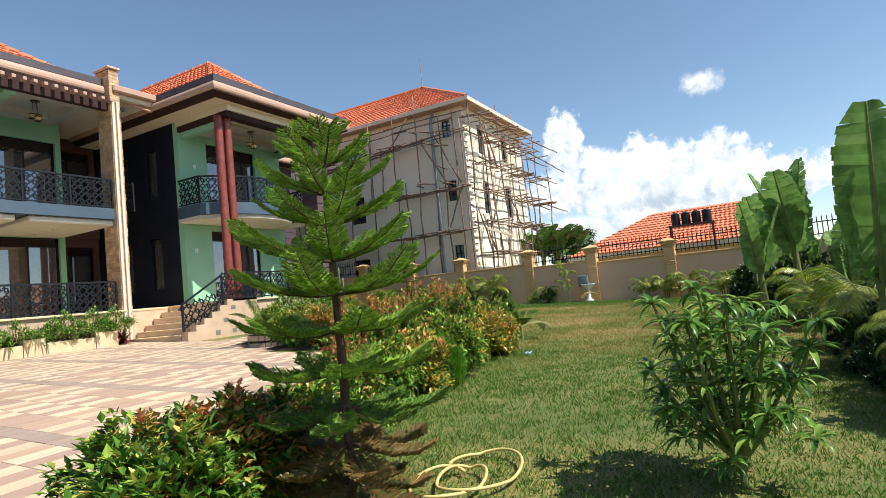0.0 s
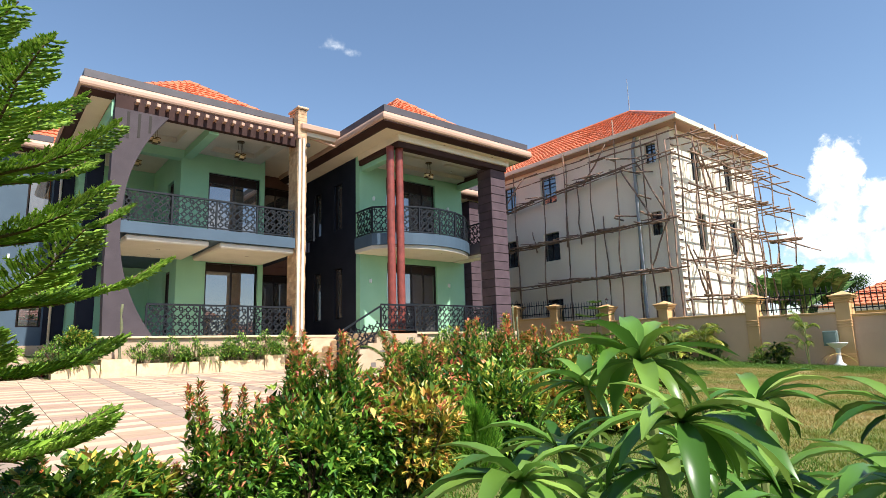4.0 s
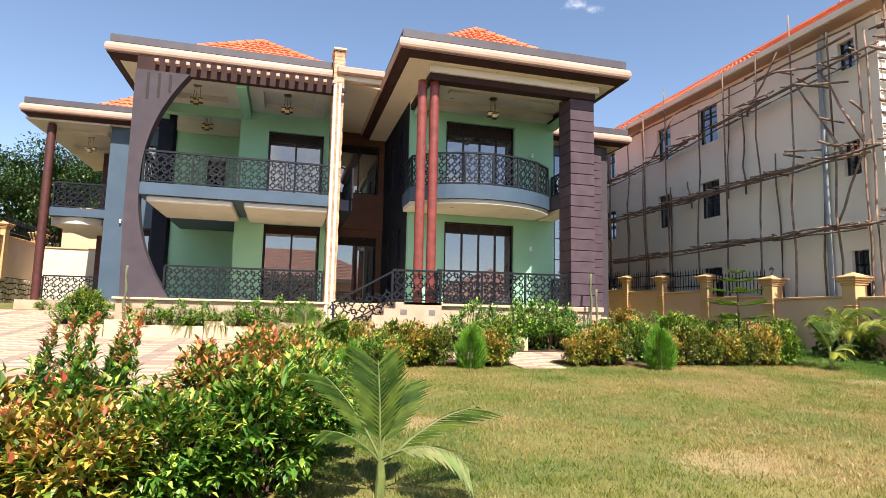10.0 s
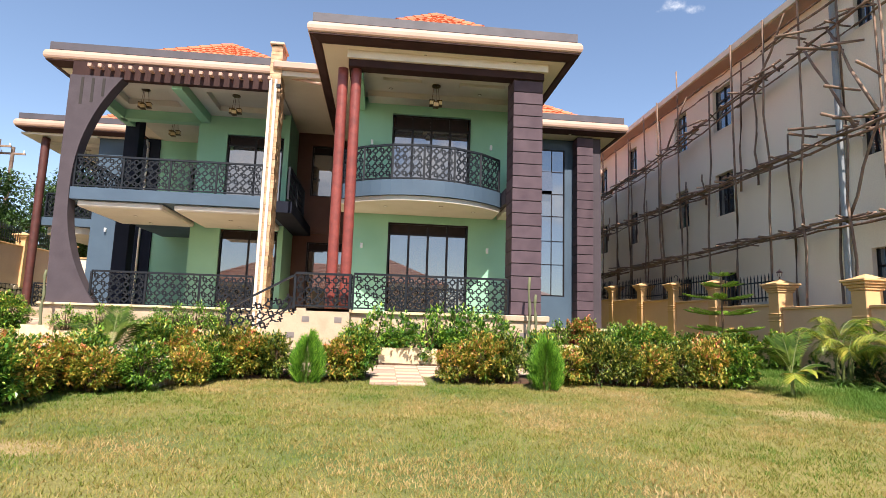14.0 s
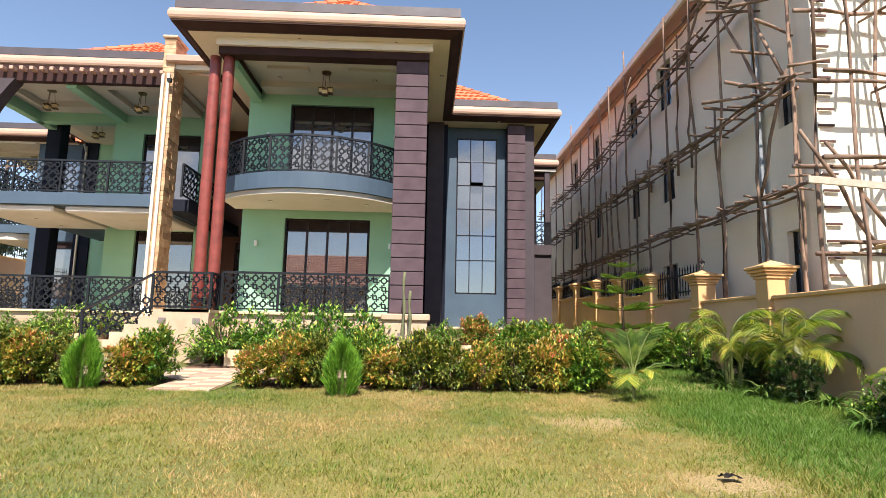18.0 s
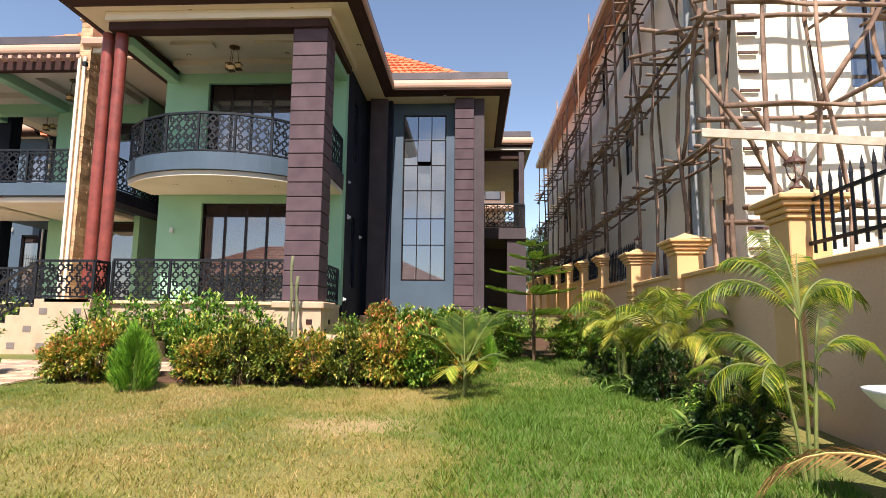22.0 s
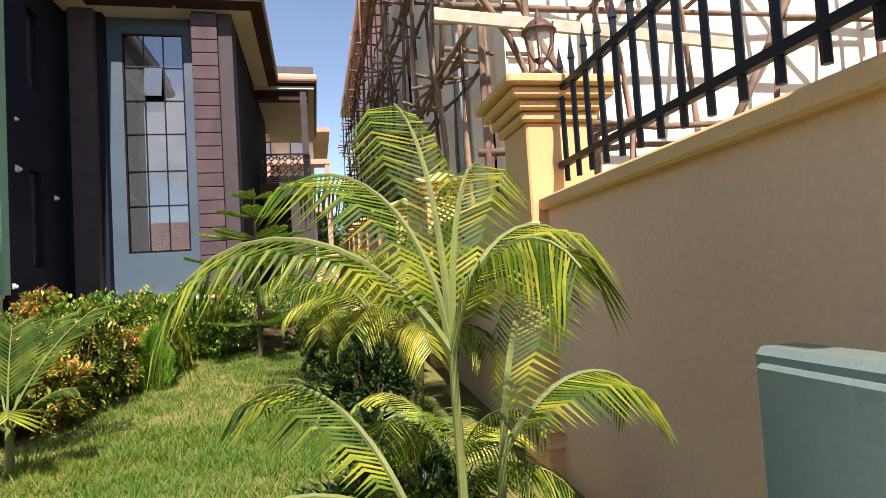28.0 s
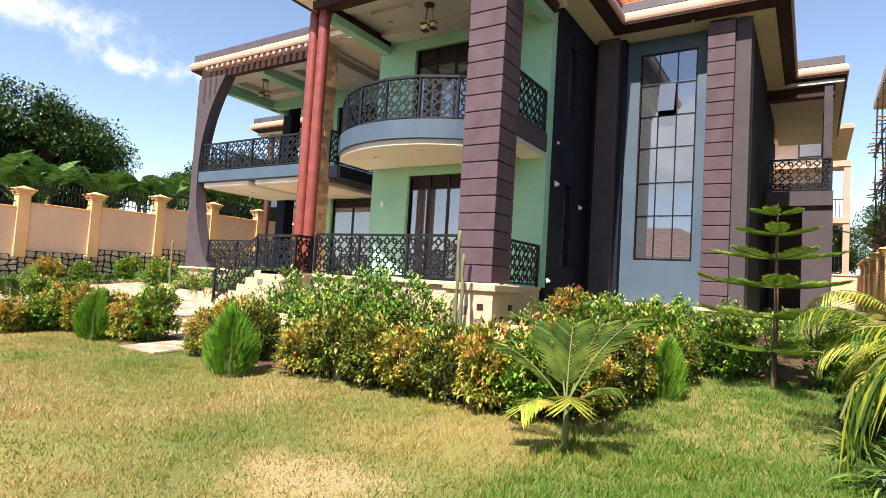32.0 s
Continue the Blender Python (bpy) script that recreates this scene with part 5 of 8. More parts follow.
part("gutter", sweep(bmesh.new(), [(NX - 0.52, NB + 0.62), (NX - 0.52, NY - 0.62), (NE + 0.62, NY - 0.62), (NE + 0.62, NB)], [(-0.05, NTOP + 0.02), (0.06, NTOP + 0.02), (0.08, NTOP + 0.2), (-0.05, NTOP + 0.2)]), M["cream"], nb)
bm = bmesh.new()
P = [Vector(v) for v in ((NX - 0.5, NY - 0.6, NTOP + 0.16), (NE + 0.6, NY - 0.6, NTOP + 0.16), (NE + 0.6, NB + 0.6, NTOP + 0.16), (NX - 0.5, NB + 0.6, NTOP + 0.16), ((NX + NE) / 2, NY + 4.0, NTOP + 2.9), ((NX + NE) / 2, NB - 4.0, NTOP + 2.9))]
vs = [bm.verts.new(p) for p in P]
for f in ((0, 1, 4), (1, 2, 5, 4), (2, 3, 5), (3, 0, 4, 5)):
    bm.faces.new([vs[i] for i in f])
nroof = part("roof", bm, M["tile_roof"], nb, "terracotta tiled hipped roof")


def far_tiles(a, b, c, d, parent):
    ob = tiled_slope(a, b, c, d, parent)
    ob.data.transform(Matrix.Translation(ORIGIN[house] - ORIGIN[parent]))


far_tiles(P[3], P[0], P[4], P[5], nroof)
far_tiles(P[0], P[1], P[4], P[4], nroof)
bm = bmesh.new()
for i, j in ((0, 4), (1, 4), (4, 5)):
    tube(bm, P[i] + Vector((0, 0, 0.05)), P[j] + Vector((0, 0, 0.05)), 0.11, sides=8)
part("ridge_tiles", bm, M["tile_roof"], nroof)
bm = tube(bmesh.new(), P[4], P[4] + Vector((0, 0, 1.9)), 0.03, 0.012, 6)
part("lightning_rod", bm, M["pvc"], nb)
bm = bmesh.new()
tube_path(bm, [(NX - 0.12, 15.0, NTOP - 0.05), (NX - 0.12, 15.15, NTOP - 0.5), (NX - 0.12, 15.15, 0.5)], [0.075] * 3, 10)
part("drain_pipe", bm, M["pvc"], nb, "grey PVC drain pipe")
# dark bars laid on the corner stand in for its quoin grooves
for k in range(29):
    part("rebar_tie", boxes((NX - 0.02, NX + 0.28, NY - 0.06, NY - 0.031, 0.8 + k * 0.31, 0.84 + k * 0.31)), M["rust"], nb)

# scaffold of rough poles
scaf = thing("scaffold", (NX - 1, NY + 6, 0.5), "scaffold of rough eucalyptus poles lashed along the wall", "scaffold")
random.seed(11)


def pole(name, a, b, r, bend=0.05, n=5):
    a, b = Vector(a), Vector(b)
    pts = []
    for i in range(n + 1):
        p = a.lerp(b, i / n)
        s = math.sin(math.pi * i / n) * bend
        pts.append(p + Vector((random.uniform(-1, 1) * s, random.uniform(-1, 1) * s, random.uniform(-0.5, 0.5) * s)))
    bm = tube_path(bmesh.new(), pts, [r * (1.1 - 0.35 * i / n) for i in range(n + 1)], 6)
    return part(name, bm, M["pole"], scaf, smooth=True)


def bundle(z_of, x, y0, y1, strands):
    """Ledgers lapped end to end along the wall, several lashed side by side."""
    for s in range(strands):
        y = y0 + random.uniform(0, 1.2)
        while y < y1:
            L = random.uniform(2.8, 5.0)
            ye = min(y + L, y1)
            xx, dz = x + s * 0.075 + random.uniform(-0.03, 0.03), random.uniform(-0.05, 0.06)
            pole("ledger", (xx, y, z_of(y) + dz), (xx, ye, z_of(ye) + dz + random.uniform(-0.05, 0.05)), random.uniform(0.026, 0.036), 0.07, 5)
            y += L * random.uniform(0.72, 0.9)


# west side: a row of standards, some doubled by a second row at the wall
y = NY - 0.25
while y < 36.4:
    x = NX - 0.58 + random.uniform(-0.05, 0.05)
    zt = random.choice((10.5, 10.9, 10.2, 9.7, 9.3))
    pole("pole", (x, y, height(x, y) - 0.1), (x + random.uniform(-0.06, 0.06), y + random.uniform(-0.3, 0.3), zt), 0.036, 0.06, 7)
    if random.random() < 0.75:
        yy = y + random.uniform(0.4, 0.9)
        base = random.choice((height(x, yy) - 0.1, 3.7, 5.7))
        pole("pole", (NX - 0.14, yy, base), (NX - 0.14, yy + random.uniform(-0.25, 0.25), random.choice((6.8, 8.8, 9.8))), 0.034, 0.05, 6)
    y += random.uniform(1.15, 1.7)
LIFTS = (lambda y: 3.95, lambda y: 5.97, lambda y: 8.75 - 0.08 * max(0.0, min(12.0, y - 14)))
for lift, z_of in enumerate(LIFTS):
    bundle(z_of, NX - 0.62, NY - 0.7, 36.3, 2)
    bundle(z_of, NX - 0.2, NY - 0.7, 36.3, 1)
    # short putlogs laid across at close steps
    y = NY - 0.5
    while y < 36:
        z = z_of(y) + random.uniform(0.03, 0.1)
        out = random.uniform(0.66, 0.95)
        pole("putlog", (NX - out, y, z), (NX - random.uniform(0.03, 0.3), y + random.uniform(-0.45, 0.45), z + random.uniform(-0.08, 0.1)), random.uniform(0.02, 0.032), 0.03, 3)
        y += random.uniform(0.3, 0.85)
    # loose lengths lying along the lift
    for k in range(16):
        y = NY + 0.3 + random.random() ** 1.3 * 20
        pole("loose_pole", (NX - random.uniform(0.3, 0.75), y, z_of(y) + 0.1), (NX - random.uniform(0.3, 0.75), y + random.uniform(0.7, 1.6), z_of(y) + random.uniform(0.08, 0.22)), 0.03, 0.03, 3)
bundle(lambda y: 9.62, NX - 0.5, NY - 0.6, 34, 1)
bundle(lambda y: 9.35 - 0.02 * (y - 14), NX - 0.56, NY - 0.4, 22, 1)
for y, z in ((14.6, 6.35), (15.2, 6.42), (14.1, 6.25), (15.9, 6.38), (14.3, 8.1), (14.9, 8.3), (13.9, 7.2), (14.5, 7.1), (15.3, 8.95), (16.1, 9.05)):
    pole("putlog", (NX - random.uniform(0.95, 1.25), y + random.uniform(-0.5, 0.5), z), (NX - 0.1, y, z + random.uniform(-0.05, 0.12)), 0.036, 0.02, 2)
for y0, z0, y1, z1 in ((14.6, 3.9, 13.4, 6.2), (14.2, 6.0, 15.6, 8.6), (17.6, 8.3, 16.2, 9.9), (22.8, 8.2, 21.2, 9.6), (13.6, 6.2, 14.8, 8.7)):
    pole("brace", (NX - 0.55, y0, z0), (NX - 0.6, y1, z1), 0.038, 0.05, 4)
# south side, before the pale wall
x = NX - 0.5
while x < NE + 2.0:
    xx = x + random.uniform(-0.2, 0.2)
    pole("pole", (xx, NY - 0.55, height(xx, NY) - 0.1), (xx + random.uniform(-0.35, 0.35), NY - 0.5, random.uniform(9.0, 10.7)), 0.038, 0.1, 7)
    if random.random() < 0.7:
        xx += random.uniform(0.1, 0.5)
        pole("pole", (xx, NY - 1.15, height(xx, NY) - 0.1), (xx + random.uniform(-0.5, 0.3), NY - 1.05, random.uniform(5.5, 9.6)), 0.036, 0.1, 7)
    x += random.uniform(1.1, 1.6)
for z in (2.75, 4.3, 5.75, 7.1, 8.45, 9.3):
    for off in (0.5, 1.1):
        x = NX - 0.9 + random.uniform(0, 0.5)
        while x < NE + 1.8:
            L = random.uniform(2.5, 4.5)
            zz = z + random.uniform(-0.1, 0.1)
            pole("ledger", (x, NY - off, zz), (x + L, NY - off + random.uniform(-0.1, 0.1), zz + random.uniform(-0.12, 0.12)), 0.038, 0.06, 5)
            x += L * random.uniform(0.8, 1.05)
    for k in range(13):
        x = NX - 0.2 + random.random() * 9.3
        pole("putlog", (x, NY - 1.4 + random.uniform(-0.25, 0.15), z + 0.06), (x + random.uniform(-0.25, 0.25), NY - 0.02, z + random.uniform(0.04, 0.14)), 0.032, 0.02, 2)
for k in range(9):
    x, z = NX + random.uniform(0, 7.0), random.choice((2.8, 4.3, 5.8, 7.1))
    pole("brace", (x, NY - 0.8, z), (x + random.choice((-1, 1)) * random.uniform(0.8, 1.6), NY - 0.8, z + random.uniform(1.5, 2.6)), 0.04, 0.06, 4)
bm = boxes((25.1, 28.3, 12.28, 12.32, 3.6, 3.72), bevel=0.006)
for v in bm.verts:
    v.co.z += 0.13 - 0.06 * (v.co.x - 25.1)
part("plank", bm, M["plank"], scaf, "pale sawn plank")

# ---- house to the south and the red roof to the east, over the walls ----
def plain_house(x0, x1, y0, y1, eave, top, label, gable=False):
    h = thing("neighbour_house", ((x0 + x1) / 2, (y0 + y1) / 2, height(x0, y0)), label, "house")
    zg = height((x0 + x1) / 2, (y0 + y1) / 2)
    part("wall", boxes((x0 + 0.6, x1 - 0.6, y0 + 0.6, y1 - 0.6, zg - 0.5, eave)), M["pinkwall"], h)
    bm = bmesh.new()
    k = min(x1 - x0, y1 - y0) / 2
    if x1 - x0 > y1 - y0:
        ra, rb = Vector((x0 + k, (y0 + y1) / 2, top)), Vector((x1 - k, (y0 + y1) / 2, top))
    else:
        ra, rb = Vector(((x0 + x1) / 2, y0 + k, top)), Vector(((x0 + x1) / 2, y1 - k, top))
        if gable:
            ra.y = y0 + 0.02
    c = [Vector(v) for v in ((x0, y0, eave), (x1, y0, eave), (x1, y1, eave), (x0, y1, eave))]
    vs = [bm.verts.new(v) for v in c + [ra, rb]]
    if x1 - x0 > y1 - y0:
        fs = ((0, 1, 5, 4), (1, 2, 5), (2, 3, 4, 5), (3, 0, 4))
        quads = ((c[2], c[3], ra, rb), (c[3], c[0], ra, ra))
    else:
        fs = ((0, 1, 4), (1, 2, 5, 4), (2, 3, 5), (3, 0, 4, 5))
        quads = ((c[3], c[0], ra, rb),) if gable else ((c[3], c[0], ra, rb), (c[0], c[1], ra, ra))
    for f in fs:
        bm.faces.new([vs[i] for i in f])
    r = part("roof", bm, M["tile_roof"], h, "terracotta tiled roof")
    for q in quads:
        far_tiles(*q, r)
    part("eave", boxes((x0, x1, y0, y1, eave - 0.2, eave - 0.01)), M["cream"], h)
    return h


plain_house(32, 40, 1.2, 10.8, 2.3, 4.35, "single-storey house with a broad gabled terracotta roof", True)
plain_house(0.0, 20.0, -18, -7.2, 4.3, 7.0, "single-storey house with a terracotta roof beyond the wall")
plain_house(22.0, 34.0, -18, -6, 2.7, 5.4, "single-storey house with a terracotta roof beyond the wall")
for k in range(4):
    y, x = 3.75 + k * 0.46, 31.2
    t = thing("water_tank", (x, y, 3.15), "black plastic water tank on a raised stand", "water tank", "water tanks on a raised stand")
    bm = bmesh.new()
    tube(bm, (x, y, 3.2), (x, y, 3.72), 0.2, sides=14)
    tube(bm, (x, y, 3.72), (x, y, 3.8), 0.2, 0.08, 14)
    part("tank", bm, M["iron"], t)
t = thing("tank_stand", (31.2, 4.4, 0.5), "dark steel stand for the water tanks", "tank stand")
part("deck", boxes((30.9, 31.5, 3.45, 5.45, 3.1, 3.2)), M["rust"], t)
for y in (3.5, 5.35):
    for x in (30.95, 31.4):
        part("leg", boxes((x, x + 0.08, y, y + 0.08, 0.3, 3.1)), M["rust"], t)

run_wall("wall_back", [(19.5, 40.2, 3.6), (22.5, 40.2, 3.65), (25.65, 40.3, 3.7)], M["wallbeige"], "beige boundary wall behind the villa", fence=False, fluted=False)
# pale house far behind the villa
rear = thing("neighbour_house", (21, 46, 2.0), "pale cream three-storey house with balconies behind the villa", "house")
part("wall", boxes((17.0, 24.2, 43.6, 50.0, 1.0, 10.6)), M["cream"], rear)
for z in (3.2, 6.1, 9.0):
    part("balcony_slab", boxes((17.0, 25.1, 42.4, 43.6, z - 0.3, z)), M["band"], rear)
    if z < 9:
        for x in (19.0, 21.4, 24.82):
            part("column", boxes((x, x + 0.28, 42.45, 42.73, z, z + 2.6)), M["band"], rear)
        rail = part("balcony_rail", boxes((17.0, 25.05, 42.46, 42.5, z + 0.9, z + 0.95)), M["iron"], rear)
        for k in range(44):
            part("baluster", boxes((17.1 + k * 0.18, 17.125 + k * 0.18, 42.47, 42.49, z, z + 0.9)), M["iron"], rail)
    for x in (18.2, 20.6, 22.8):
        w = part("window", boxes((x, x + 1.1, 43.54, 43.59, z + 0.5, z + 0.56), (x, x + 1.1, 43.54, 43.59, z + 1.3, z + 1.36), (x, x + 0.06, 43.54, 43.59, z + 0.56, z + 1.3), (x + 1.04, x + 1.1, 43.54, 43.59, z + 0.56, z + 1.3)), M["frame"], rear)
        part("pane", boxes((x + 0.06, x + 1.04, 43.56, 43.57, z + 0.56, z + 1.3)), M["glass"], w)
part("roof_slab", boxes((16.6, 25.2, 42.2, 50.4, 10.6, 10.85)), M["band"], rear)
# gate-house seen past the left wing
gate = thing("outbuilding", (1.2, 36.5, 1.6), "small ochre outbuilding with a flat stepped roof", "outbuilding")
part("wall", boxes((-0.2, 2.6, 35.0, 38.5, 1.2, 5.6)), M["wallbeige"], gate)
part("roof_slab", boxes((-0.6, 3.2, 34.6, 39, 5.6, 5.9), (0.2, 0.9, 35.2, 35.9, 5.9, 6.5)), M["yellow"], gate)

# ---- lawn furniture ----
bb = thing("bird_bath", (24.48, 7.95, height(24.48, 7.95)), "white glazed pedestal bird bath on the lawn", "bird bath")
zb = height(24.48, 7.95)


part("pedestal", lathe(bmesh.new(), 24.48, 7.95, [(0.16, zb - 0.02), (0.16, zb + 0.06), (0.08, zb + 0.12), (0.06, zb + 0.3), (0.07, zb + 0.5), (0.12, zb + 0.56)]), M["white"], bb, smooth=True)
part("bowl", lathe(bmesh.new(), 24.48, 7.95, [(0.1, zb + 0.54), (0.2, zb + 0.6), (0.27, zb + 0.68), (0.28, zb + 0.7), (0.26, zb + 0.7), (0.2, zb + 0.64), (0.05, zb + 0.61)]), M["white"], bb, smooth=True)
meter = thing("meter_box", (24.8, 8.3, 0.9), "grey enamelled meter box on the boundary wall", "meter box")
part("box", boxes((24.82, 24.94, 8.02, 8.42, 0.8, 1.26), bevel=0.015), M["panel"], meter)
part("door", boxes((24.8, 24.825, 8.05, 8.39, 0.83, 1.23), bevel=0.008), M["panel"], meter)

# two utility poles beyond the west wall with their lines
for x, y, top in ((-10.55, 42.6, 12.7), (-9.8, 42.9, 12.3)):
    u = thing("utility_pole", (x, y, height(x, y)), "weathered wooden utility pole beyond the wall", "utility pole", "utility poles beyond the wall")
    bm = tube(bmesh.new(), (x, y, 0.5), (x + 0.1, y, top), 0.16, 0.11, 10)
    part("pole", bm, M["pole"], u)
    part("crossarm", boxes((x - 0.7, x + 0.9, y - 0.06, y + 0.06, top - 0.5, top - 0.38)), M["pole"], u)
    for dx in (-0.6, 0.1, 0.8):
        bm = tube(bmesh.new(), (x + dx, y, top - 0.38), (x + dx, y, top - 0.2), 0.05, 0.03, 8)
        part("insulator", bm, M["white"], u)

# ---- plants ----
GREENS = [srgb(38, 72, 28), srgb(66, 110, 38), srgb(104, 144, 50), srgb(168, 188, 80)]
M["leaf"] = leaf_material("shrub_leaf", GREENS, rough=0.36, glow=0.24, tone=1.15)
M["leaf_gold"] = leaf_material("gold_tipped_leaf", [srgb(60, 90, 32), srgb(98, 124, 42), srgb(140, 148, 56), srgb(190, 172, 74), srgb(206, 152, 80)], glow=0.24, tone=1.08)
M["leaf_olive"] = leaf_material("olive_shrub_leaf", [srgb(36, 58, 24), srgb(70, 96, 36), srgb(116, 134, 52), srgb(186, 180, 84)], rough=0.4, glow=0.16, tone=0.95)
M["leaf_red"] = leaf_material("red_flushed_leaf", [srgb(50, 86, 32), srgb(82, 120, 42), srgb(118, 142, 52), srgb(168, 148, 66), srgb(212, 116, 78)], glow=0.24, tone=1.1)
M["leaf_tip"] = leaf_material("young_orange_leaf", glow=0.25, tone=1.0, colours=[srgb(208, 190, 104), srgb(232, 176, 116), srgb(232, 142, 108), srgb(216, 100, 84)])
# dark green, deepened further: shade along the south wall is in these colours
M["leaf_dark"] = leaf_material("dark_evergreen_leaf", [srgb(34, 56, 30), srgb(50, 78, 38), srgb(76, 106, 50)], glow=0.06)
M["leaf_wild"] = leaf_material("tree_crown_leaf", [srgb(44, 70, 36), srgb(64, 94, 46), srgb(98, 126, 60)], glow=0.1)
M["conifer"] = leaf_material("conifer_needle", [srgb(92, 128, 44), srgb(122, 156, 54), srgb(164, 188, 80)], glow=0.24, tone=1.0)
M["conifer_dark"] = leaf_material("old_conifer_needle", [srgb(70, 102, 42), srgb(98, 130, 52), srgb(132, 158, 70)], glow=0.22, tone=1.0)
M["conifer_dry"] = leaf_material("dry_conifer_needle", [srgb(150, 116, 72), srgb(124, 98, 60), srgb(104, 112, 58)], glow=0.2, tone=1.0)
M["cedar"] = leaf_material("cedar_spray", [srgb(52, 96, 30), srgb(96, 146, 44), srgb(146, 186, 66)], glow=0.28, tone=1.0)
M["palm"] = leaf_material("palm_leaflet", [srgb(72, 112, 42), srgb(104, 142, 52), srgb(146, 170, 70)], rough=0.35)
M["palm_gold"] = leaf_material("golden_palm_leaflet", [srgb(134, 158, 58), srgb(172, 176, 66), srgb(204, 186, 88)], rough=0.35)
M["fanpalm"] = leaf_material("fan_palm_leaf", [srgb(62, 90, 38), srgb(86, 114, 46), srgb(122, 142, 60)], rough=0.6, glow=0.16, tone=0.5, spec=0.06)
M["palm_pale"] = leaf_material("worn_palm_leaf", [srgb(118, 138, 78), srgb(140, 150, 92), srgb(160, 158, 104)], rough=0.55, tone=0.8)
M["banana"] = leaf_material("banana_leaf", [srgb(104, 140, 70), srgb(126, 162, 84), srgb(150, 180, 104)], rough=0.5, glow=0.36, tone=1.0)
# darker copy of the banana leaf, shade put into its colours
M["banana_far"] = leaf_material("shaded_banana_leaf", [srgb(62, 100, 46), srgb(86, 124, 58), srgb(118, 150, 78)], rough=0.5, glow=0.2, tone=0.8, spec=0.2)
M["mango"] = leaf_material("mango_leaf", [srgb(54, 92, 36), srgb(94, 134, 52), srgb(146, 174, 82)], rough=0.3, glow=0.26, tone=0.95)
M["palm_mix"] = leaf_material("areca_leaflet", [srgb(64, 98, 26), srgb(106, 136, 36), srgb(178, 178, 58)], rough=0.5, glow=0.3, tone=0.7, spec=0.2)
M["mango_young"] = leaf_material("young_mango_leaf", [srgb(96, 138, 54), srgb(134, 168, 72), srgb(170, 190, 96)], rough=0.28)
M["dry"] = leaf_material("dry_leaf", [srgb(168, 130, 74), srgb(132, 96, 56), srgb(108, 78, 48)], glow=0.2)
M["strap"] = leaf_material("strap_leaf", [srgb(64, 102, 42), srgb(92, 132, 54), srgb(150, 172, 90)], rough=0.35)
M["cordyline"] = leaf_material("purple_red_leaf", [srgb(110, 40, 52), srgb(150, 58, 62), srgb(90, 34, 44)], rough=0.35)
M["cactus"] = material("cactus_skin", srgb(90, 98, 70), srgb(112, 112, 82), 0.8, scale=14, bump=0.3)
M["flower_white"] = leaf_material("pale_flower", [srgb(236, 226, 216), srgb(226, 190, 180)], glow=0.4)


class Leaves:
    """Gathers leaf faces and makes one mesh of them quickly."""

    def __init__(self):
        self.v, self.f = [], []

    def blade(self, base, way, up, length, width, bend=0.25, fold=0.25, tip=0.0):
        """A pointed leaf of four faces, folded along its rib and bent over its upper side."""
        way = way.normalized()
        side = way.cross(up)
        if side.length < 1e-4:
            side = way.orthogonal()
        side.normalize()
        nrm = side.cross(way)
        k = len(self.v)
        m = base + way * length * 0.45 + nrm * (-bend * length * 0.12)
        t = base + way * length * (1 - bend * 0.25) + nrm * (-bend * length * 0.5)
        lift = nrm * (fold * width)
        self.v += [base, m + side * width * 0.5 + lift, m, m - side * width * 0.5 + lift, t]
        self.f += [(k, k + 1, k + 2), (k, k + 2, k + 3), (k + 2, k + 1, k + 4), (k + 3, k + 2, k + 4)]

    def leaflet(self, base, way, up, length, width, fold=0.25):
        """A small pointed leaf of two faces, folded along its rib."""
        way = way.normalized()
        side = way.cross(up)
        if side.length < 1e-4:
            side = way.orthogonal()
        side.normalize()
        lift = side.cross(way) * (fold * width)
        k = len(self.v)
        m, t = base + way * length * 0.45, base + way * length
        self.v += [base, m + side * width * 0.5 + lift, t, m - side * width * 0.5 + lift]
        self.f += [(k, k + 1, k + 2), (k, k + 2, k + 3)]

    def sliver(self, base, tip, width, up=Vector((0, 0, 1))):
        d = tip - base
        side = d.cross(up)
        if side.length < 1e-5:
            side = d.orthogonal()
        side = side.normalized() * width * 0.5
        k = len(self.v)
        mid = base.lerp(tip, 0.45)
        self.v += [base, mid + side, tip, mid - side]
        self.f += [(k, k + 1, k + 2, k + 3)]

    def mesh(self, name, mat, smooth=False):
        me = bpy.data.meshes.new(name)
        me.from_pydata([tuple(v) for v in self.v], [], self.f)
        if smooth:
            me.polygons.foreach_set("use_smooth", [True] * len(me.polygons))
        me.materials.append(mat)
        return me


def rnd_dir(zmin=-1.0):
    while True:
        v = Vector((random.uniform(-1, 1), random.uniform(-1, 1), random.uniform(zmin, 1)))
        if 0.05 < v.length < 1:
            return v.normalized()


def raw_part(name, me, parent, label=""):
    ob = new(name, me)
    ob.parent = parent
    return tagged(ob, label)


